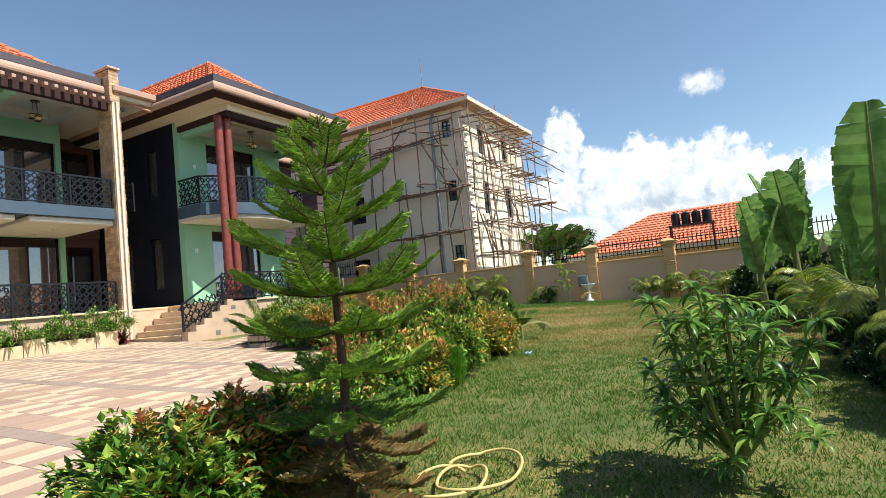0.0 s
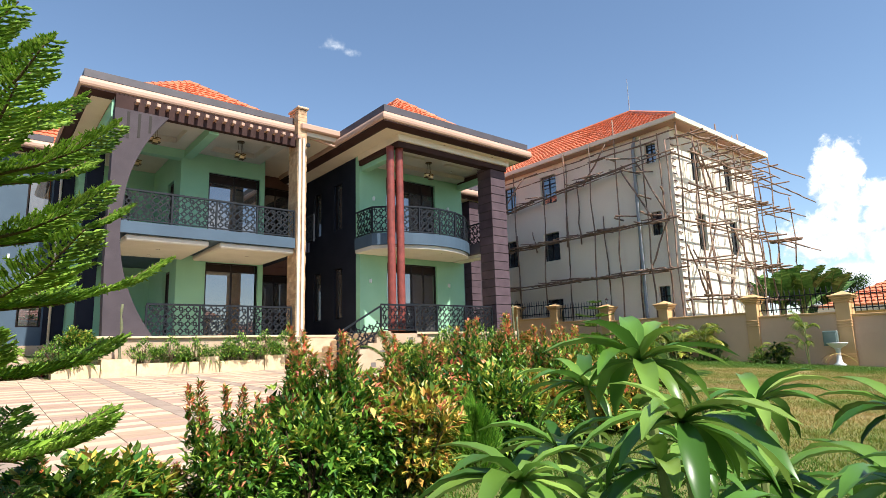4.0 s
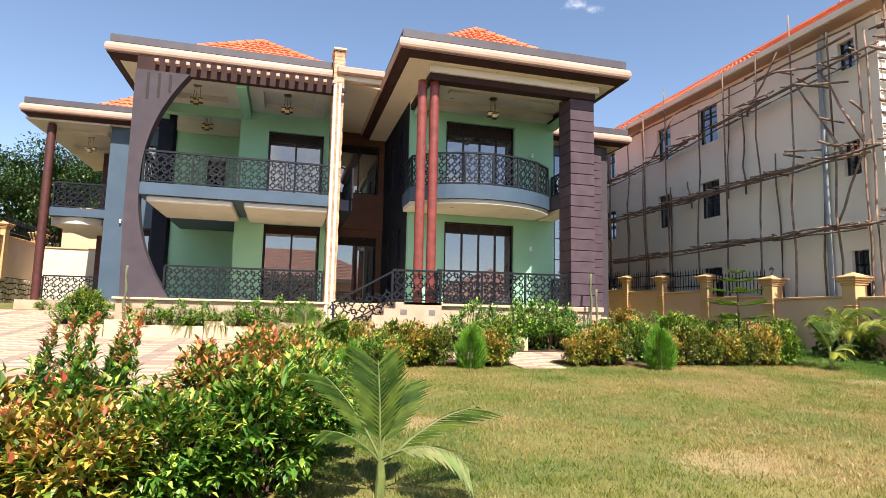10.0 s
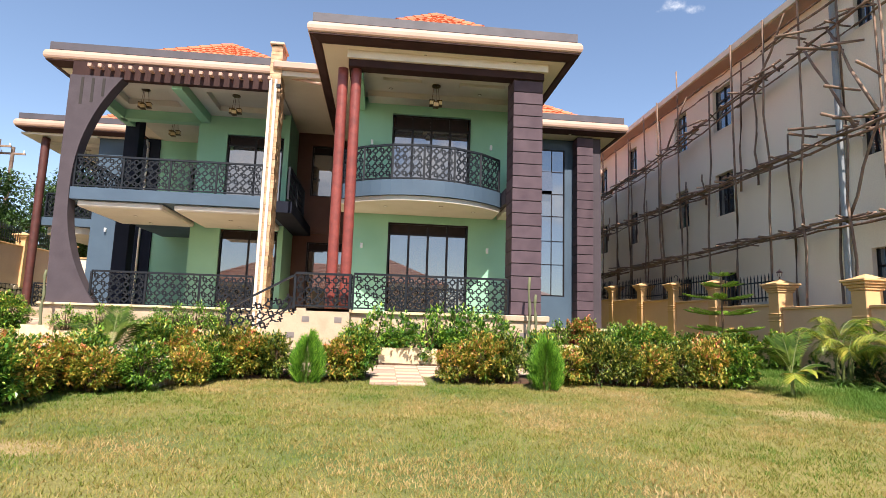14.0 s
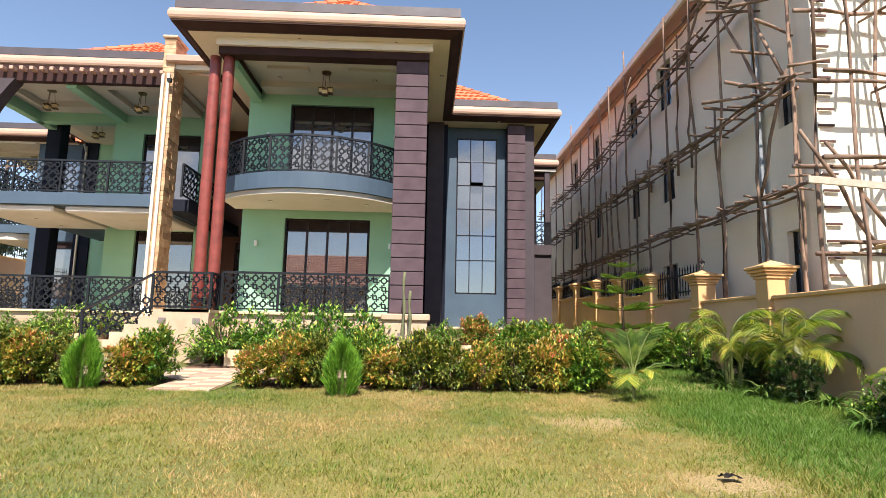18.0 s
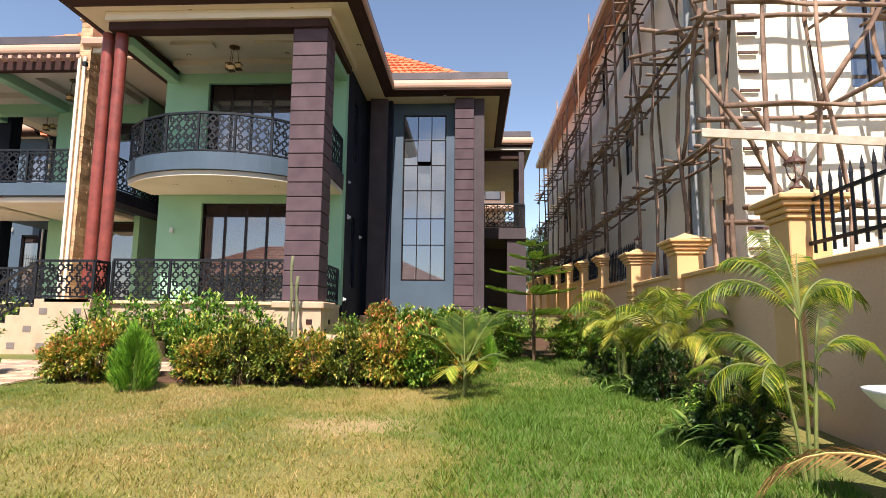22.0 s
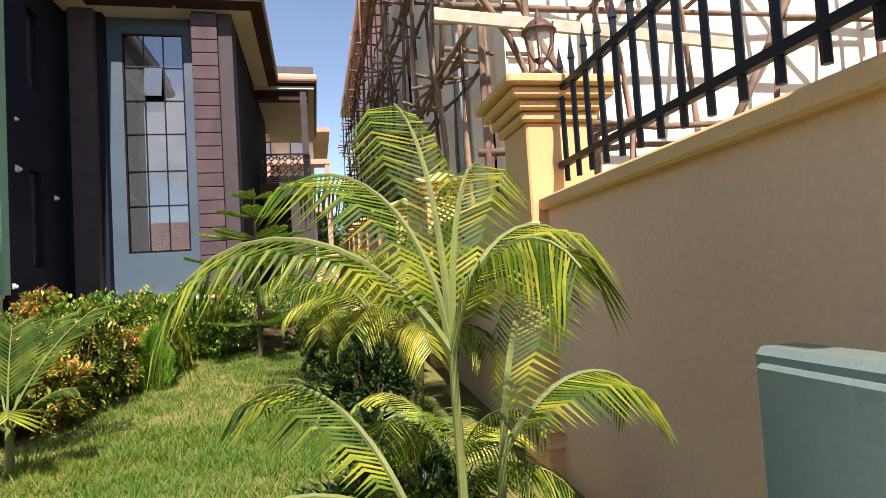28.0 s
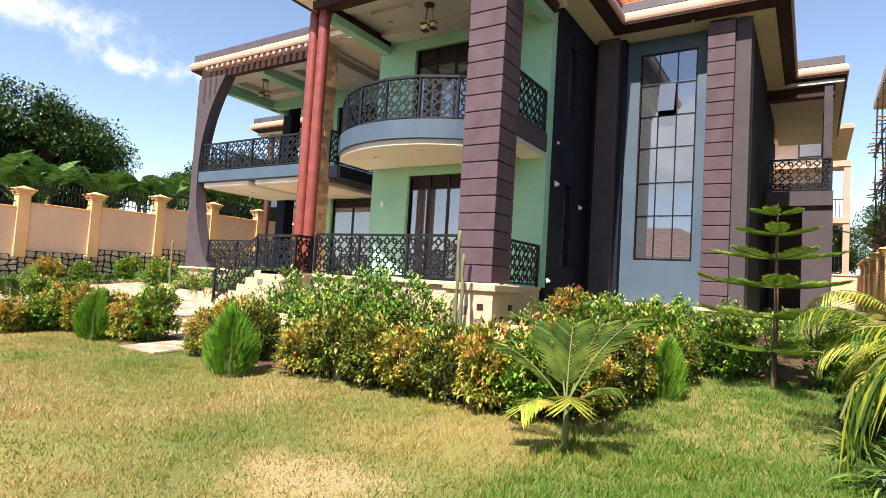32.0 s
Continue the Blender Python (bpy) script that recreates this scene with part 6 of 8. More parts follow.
def shrub(name, label, group, w, h, leaves, size, mats, seed, spikes=0, spiky=0.0, tip_share=0.2, category="shrub", taper=0.2, fine=False):
    """A bush: bent stems, many leaves in clumps to an uneven outline, young leaves in spires on top."""
    random.seed(seed)
    ob = thing(name, (0, 0, 0), label, category, group)
    bm = bmesh.new()
    tips = []
    for i in range(14 + spikes):
        a = random.uniform(0, math.tau)
        r = w / 2 * random.uniform(0.15, 0.9)
        hh = h * random.uniform(0.55, 0.95) * (1 - 0.35 * (r / (w / 2)) ** 2)
        top = Vector((r * math.cos(a), r * math.sin(a), hh))
        mid = Vector((top.x * 0.5 + random.uniform(-0.03, 0.03), top.y * 0.5, hh * 0.45))
        tube_path(bm, [(top.x * 0.12, top.y * 0.12, -0.08), mid, top], [0.014, 0.01, 0.004], 5)
        tips.append(top)
    me = bpy.data.meshes.new("branching")
    bm.to_mesh(me)
    bm.free()
    me.materials.append(M["bark"])
    raw_part("branching", me, ob)
    lv, young = Leaves(), Leaves()
    clumps = []
    n = max(26, int(leaves / 34))
    for _ in range(n):
        d = rnd_dir(-0.9)
        f = random.uniform(0.5, 1.0)
        c = Vector((d.x * w / 2 * f, d.y * w / 2 * f, h * 0.48 + d.z * h * 0.46 * f))
        c.z = max(c.z, 0.04)
        c.x, c.y = c.x * (1 - taper * c.z / h), c.y * (1 - taper * c.z / h)
        clumps.append((c, d))
    for c, d in clumps:
        for _ in range(leaves // n):
            p = c + rnd_dir() * random.uniform(0, 0.11)
            way = (d * 0.9 + rnd_dir() * 1.0 + Vector((0, 0, 0.3))).normalized()
            s = size * random.uniform(0.7, 1.25)
            hot = random.random() < tip_share and p.z > h * 0.55
            if fine:
                (young if hot else lv).blade(p, way, Vector((0, 0, 1)), s * 0.92, s * 0.43, bend=random.uniform(0.1, 0.6))
            else:
                (young if hot else lv).leaflet(p, way, Vector((0, 0, 1)), s * 0.92, s * 0.44)
    for i in range(spikes):
        a, r = random.uniform(0, math.tau), w / 2 * random.uniform(0.1, 0.8)
        b = Vector((r * math.cos(a), r * math.sin(a), h * 0.62))
        L = spiky * random.uniform(0.55, 1.0)
        lean = Vector((random.uniform(-0.2, 0.2), random.uniform(-0.2, 0.2), 1))
        for k in range(int(230 * L / 0.4)):
            f = random.random()
            p = b + lean * L * f + rnd_dir() * 0.075 * (1.12 - f)
            q = rnd_dir(-0.2) + Vector((0, 0, 0.7))
            s = size * random.uniform(0.65, 1.05) * (1.15 - 0.5 * f)
            (young if random.random() < 0.05 + 0.6 * f * f else lv).blade(p, q, Vector((0, 0, 1)), s, s * 0.34)
    raw_part("foliage", lv.mesh("foliage", mats[0]), ob)
    if young.v:
        raw_part("young_leaves", young.mesh("young_leaves", mats[1]), ob, "orange and red young leaves")
    return ob


def put(proto, x, y, scale=1.0, turn=None, dz=-0.02, sz=None):
    """A copy of a plant on the ground at (x, y)."""
    t = random.uniform(0, 360) if turn is None else turn
    m = Matrix.LocRotScale((x, y, height(x, y) + dz), Euler((0, 0, radians(t))), None)
    ob = copy_thing(proto, m)
    ob.scale = (scale, scale, scale if sz is None else sz)
    return ob


PROTOS = []


def proto(ob):
    PROTOS.append(ob)
    return ob


HG = "clipped mixed hedge along the lawn"
sh_green = proto(shrub("hedge_shrub", "bushy green hedge shrub with glossy pointed leaves", HG, 1.0, 0.95, 3600, 0.088, (M["leaf"], M["leaf_gold"]), 1, 3, 0.25, 0.25))
sh_gold = proto(shrub("hedge_shrub", "golden-orange tipped hedge shrub", HG, 0.95, 0.85, 3600, 0.084, (M["leaf_gold"], M["leaf_tip"]), 2, 3, 0.25, 0.12))
sh_red = proto(shrub("hedge_shrub", "orange and red flushed hedge shrub", HG, 1.0, 1.05, 3600, 0.088, (M["leaf_red"], M["leaf_tip"]), 3, 3, 0.36, 0.2, taper=0.4, fine=True))
sh_spire = proto(shrub("hedge_shrub", "loose upright hedge shrub with reddish tips", HG, 0.8, 0.8, 2600, 0.08, (M["leaf"], M["leaf_tip"]), 5, 6, 0.6, 0.3, taper=0.6, fine=True))
sh_dark = proto(shrub("evergreen_shrub", "dense dark green evergreen shrub", "shrubs along the boundary wall", 1.5, 1.5, 2600, 0.13, (M["leaf_dark"], M["leaf"]), 6, 0, 0, 0.1))
sh_tall = proto(shrub("tall_shrub", "tall olive shrub with gold and orange young leaves", "shrubs along the boundary wall", 1.45, 1.75, 5200, 0.085, (M["leaf_olive"], M["leaf_gold"]), 9, 5, 0.35, 0.3))
sh_olive = proto(shrub("hedge_shrub", "rounded olive-green hedge shrub with yellow young leaves", HG, 0.9, 0.9, 3600, 0.08, (M["leaf_olive"], M["leaf_gold"]), 10, 3, 0.22, 0.3))
sh_bed = proto(shrub("bedding_plant", "low grey-green bedding bush", "planting beside the villa", 0.9, 0.6, 1500, 0.06, (M["leaf"], M["flower_white"]), 7, 0, 0, 0.08))


def cedar_bush(seed):
    """A clipped dwarf cedar: an upright egg of fine vertical sprays."""
    random.seed(seed)
    ob = thing("dwarf_cedar", (0, 0, 0), "egg-shaped bright green dwarf cedar", "conifer", "dwarf cedars in the hedge")
    lv = Leaves()
    h, w = 0.84, 0.5
    lobes = [(random.uniform(0, math.tau), random.uniform(0.75, 1.0)) for _ in range(7)]
    for i in range(6400):
        f = random.random() ** 0.8
        a = random.uniform(0, math.tau)
        la, lh = min(lobes, key=lambda q: abs((a - q[0] + math.pi) % math.tau - math.pi))
        off = abs((a - la + math.pi) % math.tau - math.pi)
        r = w / 2 * max(0.0, 1 - (max(0, f - 0.3) / 0.74) ** 2.3) * (0.75 + 0.25 * min(1, f / 0.2)) * math.sqrt(random.uniform(0.12 if f < 0.6 else 0.01, 1.06)) * (1.12 - 0.28 * min(1.0, off / 0.5))
        p = Vector((r * math.cos(a), r * math.sin(a), h * f * 0.9 * (lh if f > 0.5 else 1)))
        q = Vector((math.cos(a) * 0.4, math.sin(a) * 0.4, 1)) + rnd_dir() * 0.42
        lv.sliver(p, p + q.normalized() * random.uniform(0.06, 0.17), 0.009, Vector((-math.sin(a), math.cos(a), 0.3)))
    raw_part("sprays", lv.mesh("sprays", M["cedar"]), ob)
    bm = bmesh.new()
    tube(bm, (0, 0, -0.1), (0, 0, 0.5), 0.03, 0.015, 7)
    me = bpy.data.meshes.new("trunk")
    bm.to_mesh(me)
    bm.free()
    me.materials.append(M["conifer_dark"])
    raw_part("trunk", me, ob)
    return ob


cedar = proto(cedar_bush(8))


def araucaria(seed, h, tiers, step, dry=True, full=1.0, rise=0.35, label=""):
    """A young star pine: level whorls of feathered branches up one straight stem."""
    random.seed(seed)
    ob = thing("star_pine", (0, 0, 0), label, "conifer")
    bm = bmesh.new()
    tube_path(bm, [(0, 0, -0.15), (0.01, 0, h * 0.4), (0, 0.01, h * 0.75), (0, 0, h)], [0.034, 0.028, 0.018, 0.006], 9)
    me = bpy.data.meshes.new("trunk")
    bm.to_mesh(me)
    bm.free()
    me.materials.append(M["bark"])
    raw_part("trunk", me, ob)
    for k, (z, r, droop) in enumerate(tiers):
        lv = Leaves()
        bm = bmesh.new()
        arms = 7 if dry else 5
        start = random.uniform(0, 1)
        for i in range(arms):
            a = (i + start) * math.tau / arms + random.uniform(-0.12, 0.12)
            rr = r * random.uniform(0.86, 1.08)
            d = Vector((math.cos(a), math.sin(a), 0))
            side = Vector((-math.sin(a), math.cos(a), 0))
            pts = [Vector((0, 0, z)) + d * rr * f + Vector((0, 0, rr * ((0.3 if dry else 0.14) * f ** 3 - droop * f + droop * 0.3 * f * f))) for f in (0, 0.25, 0.5, 0.75, 1)]
            tube_path(bm, pts, [0.01, 0.009, 0.007, 0.005, 0.003], 5)

            def along(f):
                j = min(3, int(f * 4))
                return pts[j].lerp(pts[j + 1], f * 4 - j)
            n = max(8, int(rr / 0.019))
            for j in range(n):
                f = 0.14 + 0.86 * j / n
                b = along(f)
                L = full * (rr * 0.13 + 0.06) * math.sin(min(1, (1.1 - f) * 2.2) * math.pi / 2) * min(1.0, 0.35 + f * 1.6) * random.uniform(0.88, 1.08)
                for s in (-1, 1):
                    q = (side * s + d * 0.85 + Vector((0, 0, rise + random.uniform(-0.05, 0.12)))).normalized()
                    mid = b + q * L * 0.55
                    tipp = mid + (q + Vector((0, 0, rise))).normalized() * L * 0.45
                    m = max(3, int(L / step))
                    for p0, p1 in ((b, mid + q * 0.01), (mid - q * 0.01, tipp)):
                        lv.sliver(p0, p1, 0.017, Vector((0, 0, 1)))
                        lv.sliver(p0, p1, 0.015, q.cross(Vector((0, 0, 1))))
                    for u in range(m):
                        c = b.lerp(mid, 2 * u / m) if 2 * u < m else mid.lerp(tipp, 2 * u / m - 1)
                        for e in range(3):
                            w = rnd_dir(-0.4)
                            lv.sliver(c, c + (q * 0.9 + w * 0.7).normalized() * random.uniform(0.014, 0.024), 0.008, w.cross(q))
        mat = M["conifer"] if k >= 3 or not dry else (M["conifer_dry"] if k < 2 else M["conifer_dark"])
        br = raw_part("branch_whorl", lv.mesh("branch_whorl", mat), ob)
        me = bpy.data.meshes.new("branch_wood")
        bm.to_mesh(me)
        bm.free()
        me.materials.append(M["bark"])
        raw_part("branch_wood", me, br)
    return ob


def frond(lv, bm, base, yaw, lift, length, droop, leaflet, width, n=46, vee=0.35, ahead=0.75, sag=0.45, start=0.22):
    """A feather palm frond: an arching rib with paired leaflets that hang from it."""
    d = Vector((math.cos(yaw), math.sin(yaw), 0))
    pts = []
    ang = lift
    p = Vector(base)
    seg = length / 12
    for i in range(13):
        pts.append(p.copy())
        p = p + (d * math.cos(ang) + Vector((0, 0, math.sin(ang)))) * seg
        ang -= droop / 12 * (0.5 + i / 8)
    tube_path(bm, pts, [0.008 * (1.15 - i / 13) + 0.0015 for i in range(13)], 5)
    side = Vector((-d.y, d.x, 0))
    for j in range(n):
        f = start + (1 - start) * j / n
        k = min(11, int(f * 12))
        b = pts[k].lerp(pts[k + 1], f * 12 - k)
        t = (pts[k + 1] - pts[k]).normalized()
        up = side.cross(t)
        L = leaflet * (0.45 + 0.75 * math.sin(math.pi * min(1, (1.08 - f) * 1.05) ** 0.8)) * random.uniform(0.9, 1.08)
        for s in (-1, 1):
            q = (side * s * 0.85 + t * ahead + up * vee).normalized()
            m1 = b + q * L * 0.5
            m2 = m1 + (q * 0.8 - Vector((0, 0, sag))).normalized() * L * 0.5
            wv = t * width * 0.5
            a = len(lv.v)
            lv.v += [b - wv * 0.5, b + wv * 0.5, m1 + wv, m1 - wv, m2]
            lv.f += [(a, a + 1, a + 2, a + 3), (a + 3, a + 2, a + 4)]


def palm(seed, stems, fronds, length, lift, label, mat, leaflet=0.34, width=0.022, stemh=0.5, droop=1.7, spread=0.12, pairs=36):
    random.seed(seed)
    ob = thing("areca_palm", (0, 0, 0), label, "palm", "feather palms beside the wall")
    for s in range(stems):
        a = s * math.tau / max(1, stems) + random.uniform(-0.4, 0.4)
        r = spread * (0.3 + random.random()) if stems > 1 else 0
        foot = Vector((r * math.cos(a), r * math.sin(a), -0.1))
        hh = stemh * random.uniform(0.7, 1.15)
        top = foot * 1.5 + Vector((0, 0, hh + 0.1))
        bm = tube_path(bmesh.new(), [foot, foot.lerp(top, 0.5), top], [0.032, 0.026, 0.02], 8)
        me = bpy.data.meshes.new("stem")
        bm.to_mesh(me)
        bm.free()
        me.materials.append(M["stem"])
        raw_part("stem", me, ob)
        k = fronds // stems
        for i in range(k):
            lv = Leaves()
            fb = bmesh.new()
            yaw = i * math.tau / k + s + random.uniform(-0.3, 0.3)
            frond(lv, fb, top, yaw, lift * random.uniform(0.75, 1.2), length * random.uniform(0.75, 1.1), droop * random.uniform(0.8, 1.2), leaflet, width, n=pairs)
            fr = raw_part("frond", lv.mesh("frond", mat if random.random() < 0.8 else M["palm_gold"]), ob)
            me = bpy.data.meshes.new("rib")
            fb.to_mesh(me)
            fb.free()
            me.materials.append(M["stem"])
            raw_part("rib", me, fr)
    return ob


def young_palm(seed, label, stem, fronds):
    """A young palm: a short stem and a few leaves of broad stiff pleated leaflets, each leaf given as (bearing, lift, length, droop, material)."""
    random.seed(seed)
    ob = thing("young_palm", (0, 0, 0), label, "palm", "young palms at the hedge")
    bm = bmesh.new()
    tube_path(bm, [(0, 0, -0.1), (0.01, 0, stem * 0.5), (0, 0.01, stem + 0.04)], [0.04, 0.03, 0.02], 8)
    for yaw, lift, length, droop, mat in fronds:
        lv, fb = Leaves(), bmesh.new()
        frond(lv, fb, (0, 0, stem * random.uniform(0.7, 1.0)), radians(yaw), lift, length, droop, 0.27, 0.034, n=17, vee=0.22, ahead=0.75, sag=0.08, start=0.26)
        fr = raw_part("frond", lv.mesh("frond", M[mat]), ob)
        me = bpy.data.meshes.new("rib")
        fb.to_mesh(me)
        fb.free()
        me.materials.append(M["stem"])
        raw_part("rib", me, fr)
    me = bpy.data.meshes.new("stem")
    bm.to_mesh(me)
    bm.free()
    me.materials.append(M["stem"])
    raw_part("stem", me, ob)
    return ob


def broad_leaf_plant(seed, n, h, leaf, width, label, name="banana_plant", category="banana plant", group="", upright=0.9, stemr=0.06, stiff=1.0, mat="banana"):
    """Banana kind: a thick stem and long paddle leaves with a rib, torn at the margin."""
    random.seed(seed)
    ob = thing(name, (0, 0, 0), label, category, group)
    bm = bmesh.new()
    tube_path(bm, [(0, 0, -0.15), (0.02, 0, h * 0.5), (0, 0, h)], [stemr * 1.2, stemr, stemr * 0.6], 9)
    for i in range(n):
        yaw = i * 2.399 + random.uniform(-0.4, 0.4)
        lift = upright + random.uniform(-0.35, 0.25)
        L = leaf * random.uniform(0.75, 1.1)
        d = Vector((math.cos(yaw), math.sin(yaw), 0))
        side = Vector((-d.y, d.x, 0))
        p = Vector((0, 0, h * random.uniform(0.75, 1.0)))
        pts, ang = [], lift
        for k in range(11):
            pts.append(p.copy())
            p = p + (d * math.cos(ang) + Vector((0, 0, math.sin(ang)))) * (L / 10)
            ang -= (0.05 + 0.09 * (k / 10) * (1.5 - upright * 0.6)) * stiff
        rib = tube_path(bmesh.new(), pts, [0.02 * (1.1 - k / 11) + 0.003 for k in range(11)], 5)
        lv = Leaves()
        pr = [0, 0, 0.5, 0.82, 0.95, 1, 1, 0.96, 0.88, 0.7, 0.3]
        for s in (-1, 1):
            for k in range(2, 10):
                t = (pts[k + 1] - pts[k]).normalized()
                up = side.cross(t) * -1
                if up.z < 0:
                    up = -up
                for half in (0, 1):
                    fa, fb = half * 0.5, half * 0.5 + 0.5
                    b0, b1 = pts[k].lerp(pts[k + 1], fa), pts[k].lerp(pts[k + 1], fb - 0.0)
                    w0 = width * (pr[k] + (pr[k + 1] - pr[k]) * fa)
                    w1 = width * (pr[k] + (pr[k + 1] - pr[k]) * fb)
                    sag = random.uniform(0.12, 0.24)
                    o0 = side * s * w0 + up * w0 * (0.35 - sag) + t * w0 * 0.15
                    o1 = side * s * w1 + up * w1 * (0.35 - sag) + t * w1 * 0.15
                    gap = random.uniform(0.6, 0.9) if random.random() < 0.4 else 1.0
                    cut = random.uniform(0.84, 1.0)
                    a = len(lv.v)
                    lv.v += [b0, b1, b1 + o1 * 0.55 + up * 0.012, b0 + o0 * 0.55 + up * 0.012, (b1 + o1 * cut) * gap + (b0 + o0 * cut) * (1 - gap), b0 + o0 * cut]
                    lv.f += [(a, a + 1, a + 2, a + 3), (a + 3, a + 2, a + 4, a + 5)]
        lf = raw_part("leaf", lv.mesh("leaf", M[mat], True), ob)
        me = bpy.data.meshes.new("rib")
        rib.to_mesh(me)
        rib.free()
        me.materials.append(M["stem"])
        raw_part("rib", me, lf)
    me = bpy.data.meshes.new("stem")
    bm.to_mesh(me)
    bm.free()
    me.materials.append(M["stem"])
    raw_part("stem", me, ob)
    return ob


def rosette(seed, n, L, w, mat, label, name="strap_plant", category="plant", group="", lift=0.9):
    random.seed(seed)
    ob = thing(name, (0, 0, 0), label, category, group)
    outer, inner = Leaves(), Leaves()
    for i in range(n):
        yaw = random.uniform(0, math.tau)
        a = lift * random.uniform(0.5, 1.3)
        lv = inner if a > lift * 0.95 else outer
        d = Vector((math.cos(yaw), math.sin(yaw), 0))
        side = Vector((-d.y, d.x, 0))
        p = Vector((random.uniform(-0.05, 0.05), random.uniform(-0.05, 0.05), 0))
        ll = L * random.uniform(0.6, 1.1)
        prev = None
        for k in range(6):
            ww = w * (0.5, 0.9, 1, 0.8, 0.5, 0.05)[k] / 2
            b = len(lv.v)
            lv.v += [p + side * ww, p - side * ww]
            if prev is not None:
                lv.f.append((prev, prev + 1, b + 1, b))
            prev = b
            p = p + (d * math.cos(a) + Vector((0, 0, math.sin(a)))) * ll / 5
            a -= 0.34
    raw_part("outer_leaves", outer.mesh("outer_leaves", mat), ob)
    raw_part("inner_leaves", inner.mesh("inner_leaves", mat), ob)
    return ob


def mango(seed):
    """A young mango: a few forked stems, each ending in a whorl of long drooping leaves."""
    random.seed(seed)
    ob = thing("mango_sapling", (0, 0, 0), "young mango tree with whorls of long glossy leaves", "tree")
    bm = bmesh.new()
    lv, young = Leaves(), Leaves()
    tips = []
    H = 1.1
    for i in range(17):
        a = i * 2.399
        r = 0.44 * math.sqrt((i + 0.5) / 17)
        top = Vector((r * math.cos(a), r * math.sin(a), H * random.uniform(0.66, 1.0) - r * 0.35))
        fork = Vector((top.x * 0.55, top.y * 0.55, top.z * random.uniform(0.4, 0.6)))
        bm = tube_path(bmesh.new(), [(0, 0, -0.05), (0, 0, 0.12), fork, top], [0.02, 0.018, 0.011, 0.006], 6)
        me = bpy.data.meshes.new("branch")
        bm.to_mesh(me)
        bm.free()
        me.materials.append(M["stem"])
        raw_part("branch", me, ob)
        low = Vector((math.cos(a + 1.2) * 0.34, math.sin(a + 1.2) * 0.34, random.uniform(0.2, 0.55)))
        tips += [(top, 19), (fork.lerp(top, 0.7), 15), (fork.lerp(top, 0.35), 13), (fork * 0.9, 8), (low, 13)]
    for c, n in tips:
        for k in range(n):
            yaw = k * 2.399 + random.uniform(-0.3, 0.3)
            el = random.uniform(-0.35, 0.95)
            d = Vector((math.cos(yaw) * math.cos(el), math.sin(yaw) * math.cos(el), math.sin(el)))
            L = random.uniform(0.09, 0.155)
            # a long leaf in six steps, arching over
            side = d.cross(Vector((0, 0, 1))).normalized()
            p, ang = c.copy(), el
            flat = Vector((math.cos(yaw), math.sin(yaw), 0))
            prev = None
            tgt = young if (el > 0.5 and random.random() < 0.4) else lv
            for j in range(6):
                w = 0.042 * (0.25, 0.75, 1, 0.9, 0.6, 0.05)[j] / 2 * (L / 0.2)
                q = flat * math.cos(ang) + Vector((0, 0, math.sin(ang)))
                nrm = side.cross(q)
                b = len(tgt.v)
                tgt.v += [p + side * w + nrm * w * 0.5, p.copy(), p - side * w + nrm * w * 0.5]
                if prev is not None:
                    tgt.f += [(prev, prev + 1, b + 1, b), (prev + 1, prev + 2, b + 2, b + 1)]
                prev = b
                p = p + q * L / 5
                ang -= random.uniform(0.16, 0.3)
    raw_part("foliage", lv.mesh("foliage", M["mango"], True), ob)
    raw_part("young_leaves", young.mesh("young_leaves", M["mango_young"], True), ob)
    return ob


random.seed(21)
# hedge between lawn and drive, then the two lengths along the house front
HEDGE_A = [(sh_spire, 3.4, 4.9, .5), (sh_red, 4.0, 5.1, .42), (sh_spire, 4.5, 5.0, .48), (sh_gold, 4.9, 5.3, .65), (sh_spire, 5.4, 5.2, .85), (sh_green, 5.9, 5.3, .85), (sh_spire, 6.3, 5.5, 1.1), (sh_gold, 6.7, 5.4, .85), (sh_spire, 7.2, 5.75, 1.1),
           (sh_green, 7.8, 5.6, .85), (sh_spire, 7.8, 6.05, 1.15), (sh_gold, 8.3, 5.75, .95), (sh_spire, 8.8, 5.95, 1.15), (sh_gold, 9.2, 5.9, .95), (sh_spire, 9.6, 6.2, 1.2), (sh_gold, 9.8, 5.85, .9), (sh_spire, 5.9, 5.75, 1.0), (sh_red, 6.9, 6.0, .85),
           (sh_green, 10.2, 6.05, 1.05), (sh_green, 10.7, 6.25, 1.1), (sh_red, 10.3, 6.75, 1.1), (sh_green, 11.0, 6.8, 1.05), (sh_red, 10.6, 7.4, 1.15), (sh_green, 11.1, 7.5, 1.1), (sh_green, 11.1, 8.1, 1.1), (sh_red, 10.6, 8.2, 1.1), (sh_gold, 11.0, 8.7, 1.1),
           (sh_red, 10.6, 9.0, 1.05), (sh_green, 11.1, 9.3, 1.1), (sh_red, 10.65, 9.8, 1.05), (sh_gold, 11.1, 10.0, 1.1), (sh_green, 10.7, 10.6, 1.05), (sh_gold, 11.1, 10.7, 1.1), (sh_green, 11.2, 11.3, 1.05), (sh_gold, 11.6, 10.75, 0.9), (sh_green, 12.1, 11.0, 0.9), (sh_gold, 12.5, 11.5, 0.9), (sh_green, 12.6, 12.0, 0.9)]
for p, x, y, s in HEDGE_A:
    s *= random.uniform(0.92, 1.05) * (0.82 if x > 10 else 1.0)
    put(p, x, y - (0.22 if y < 6.3 else 0.0), s)
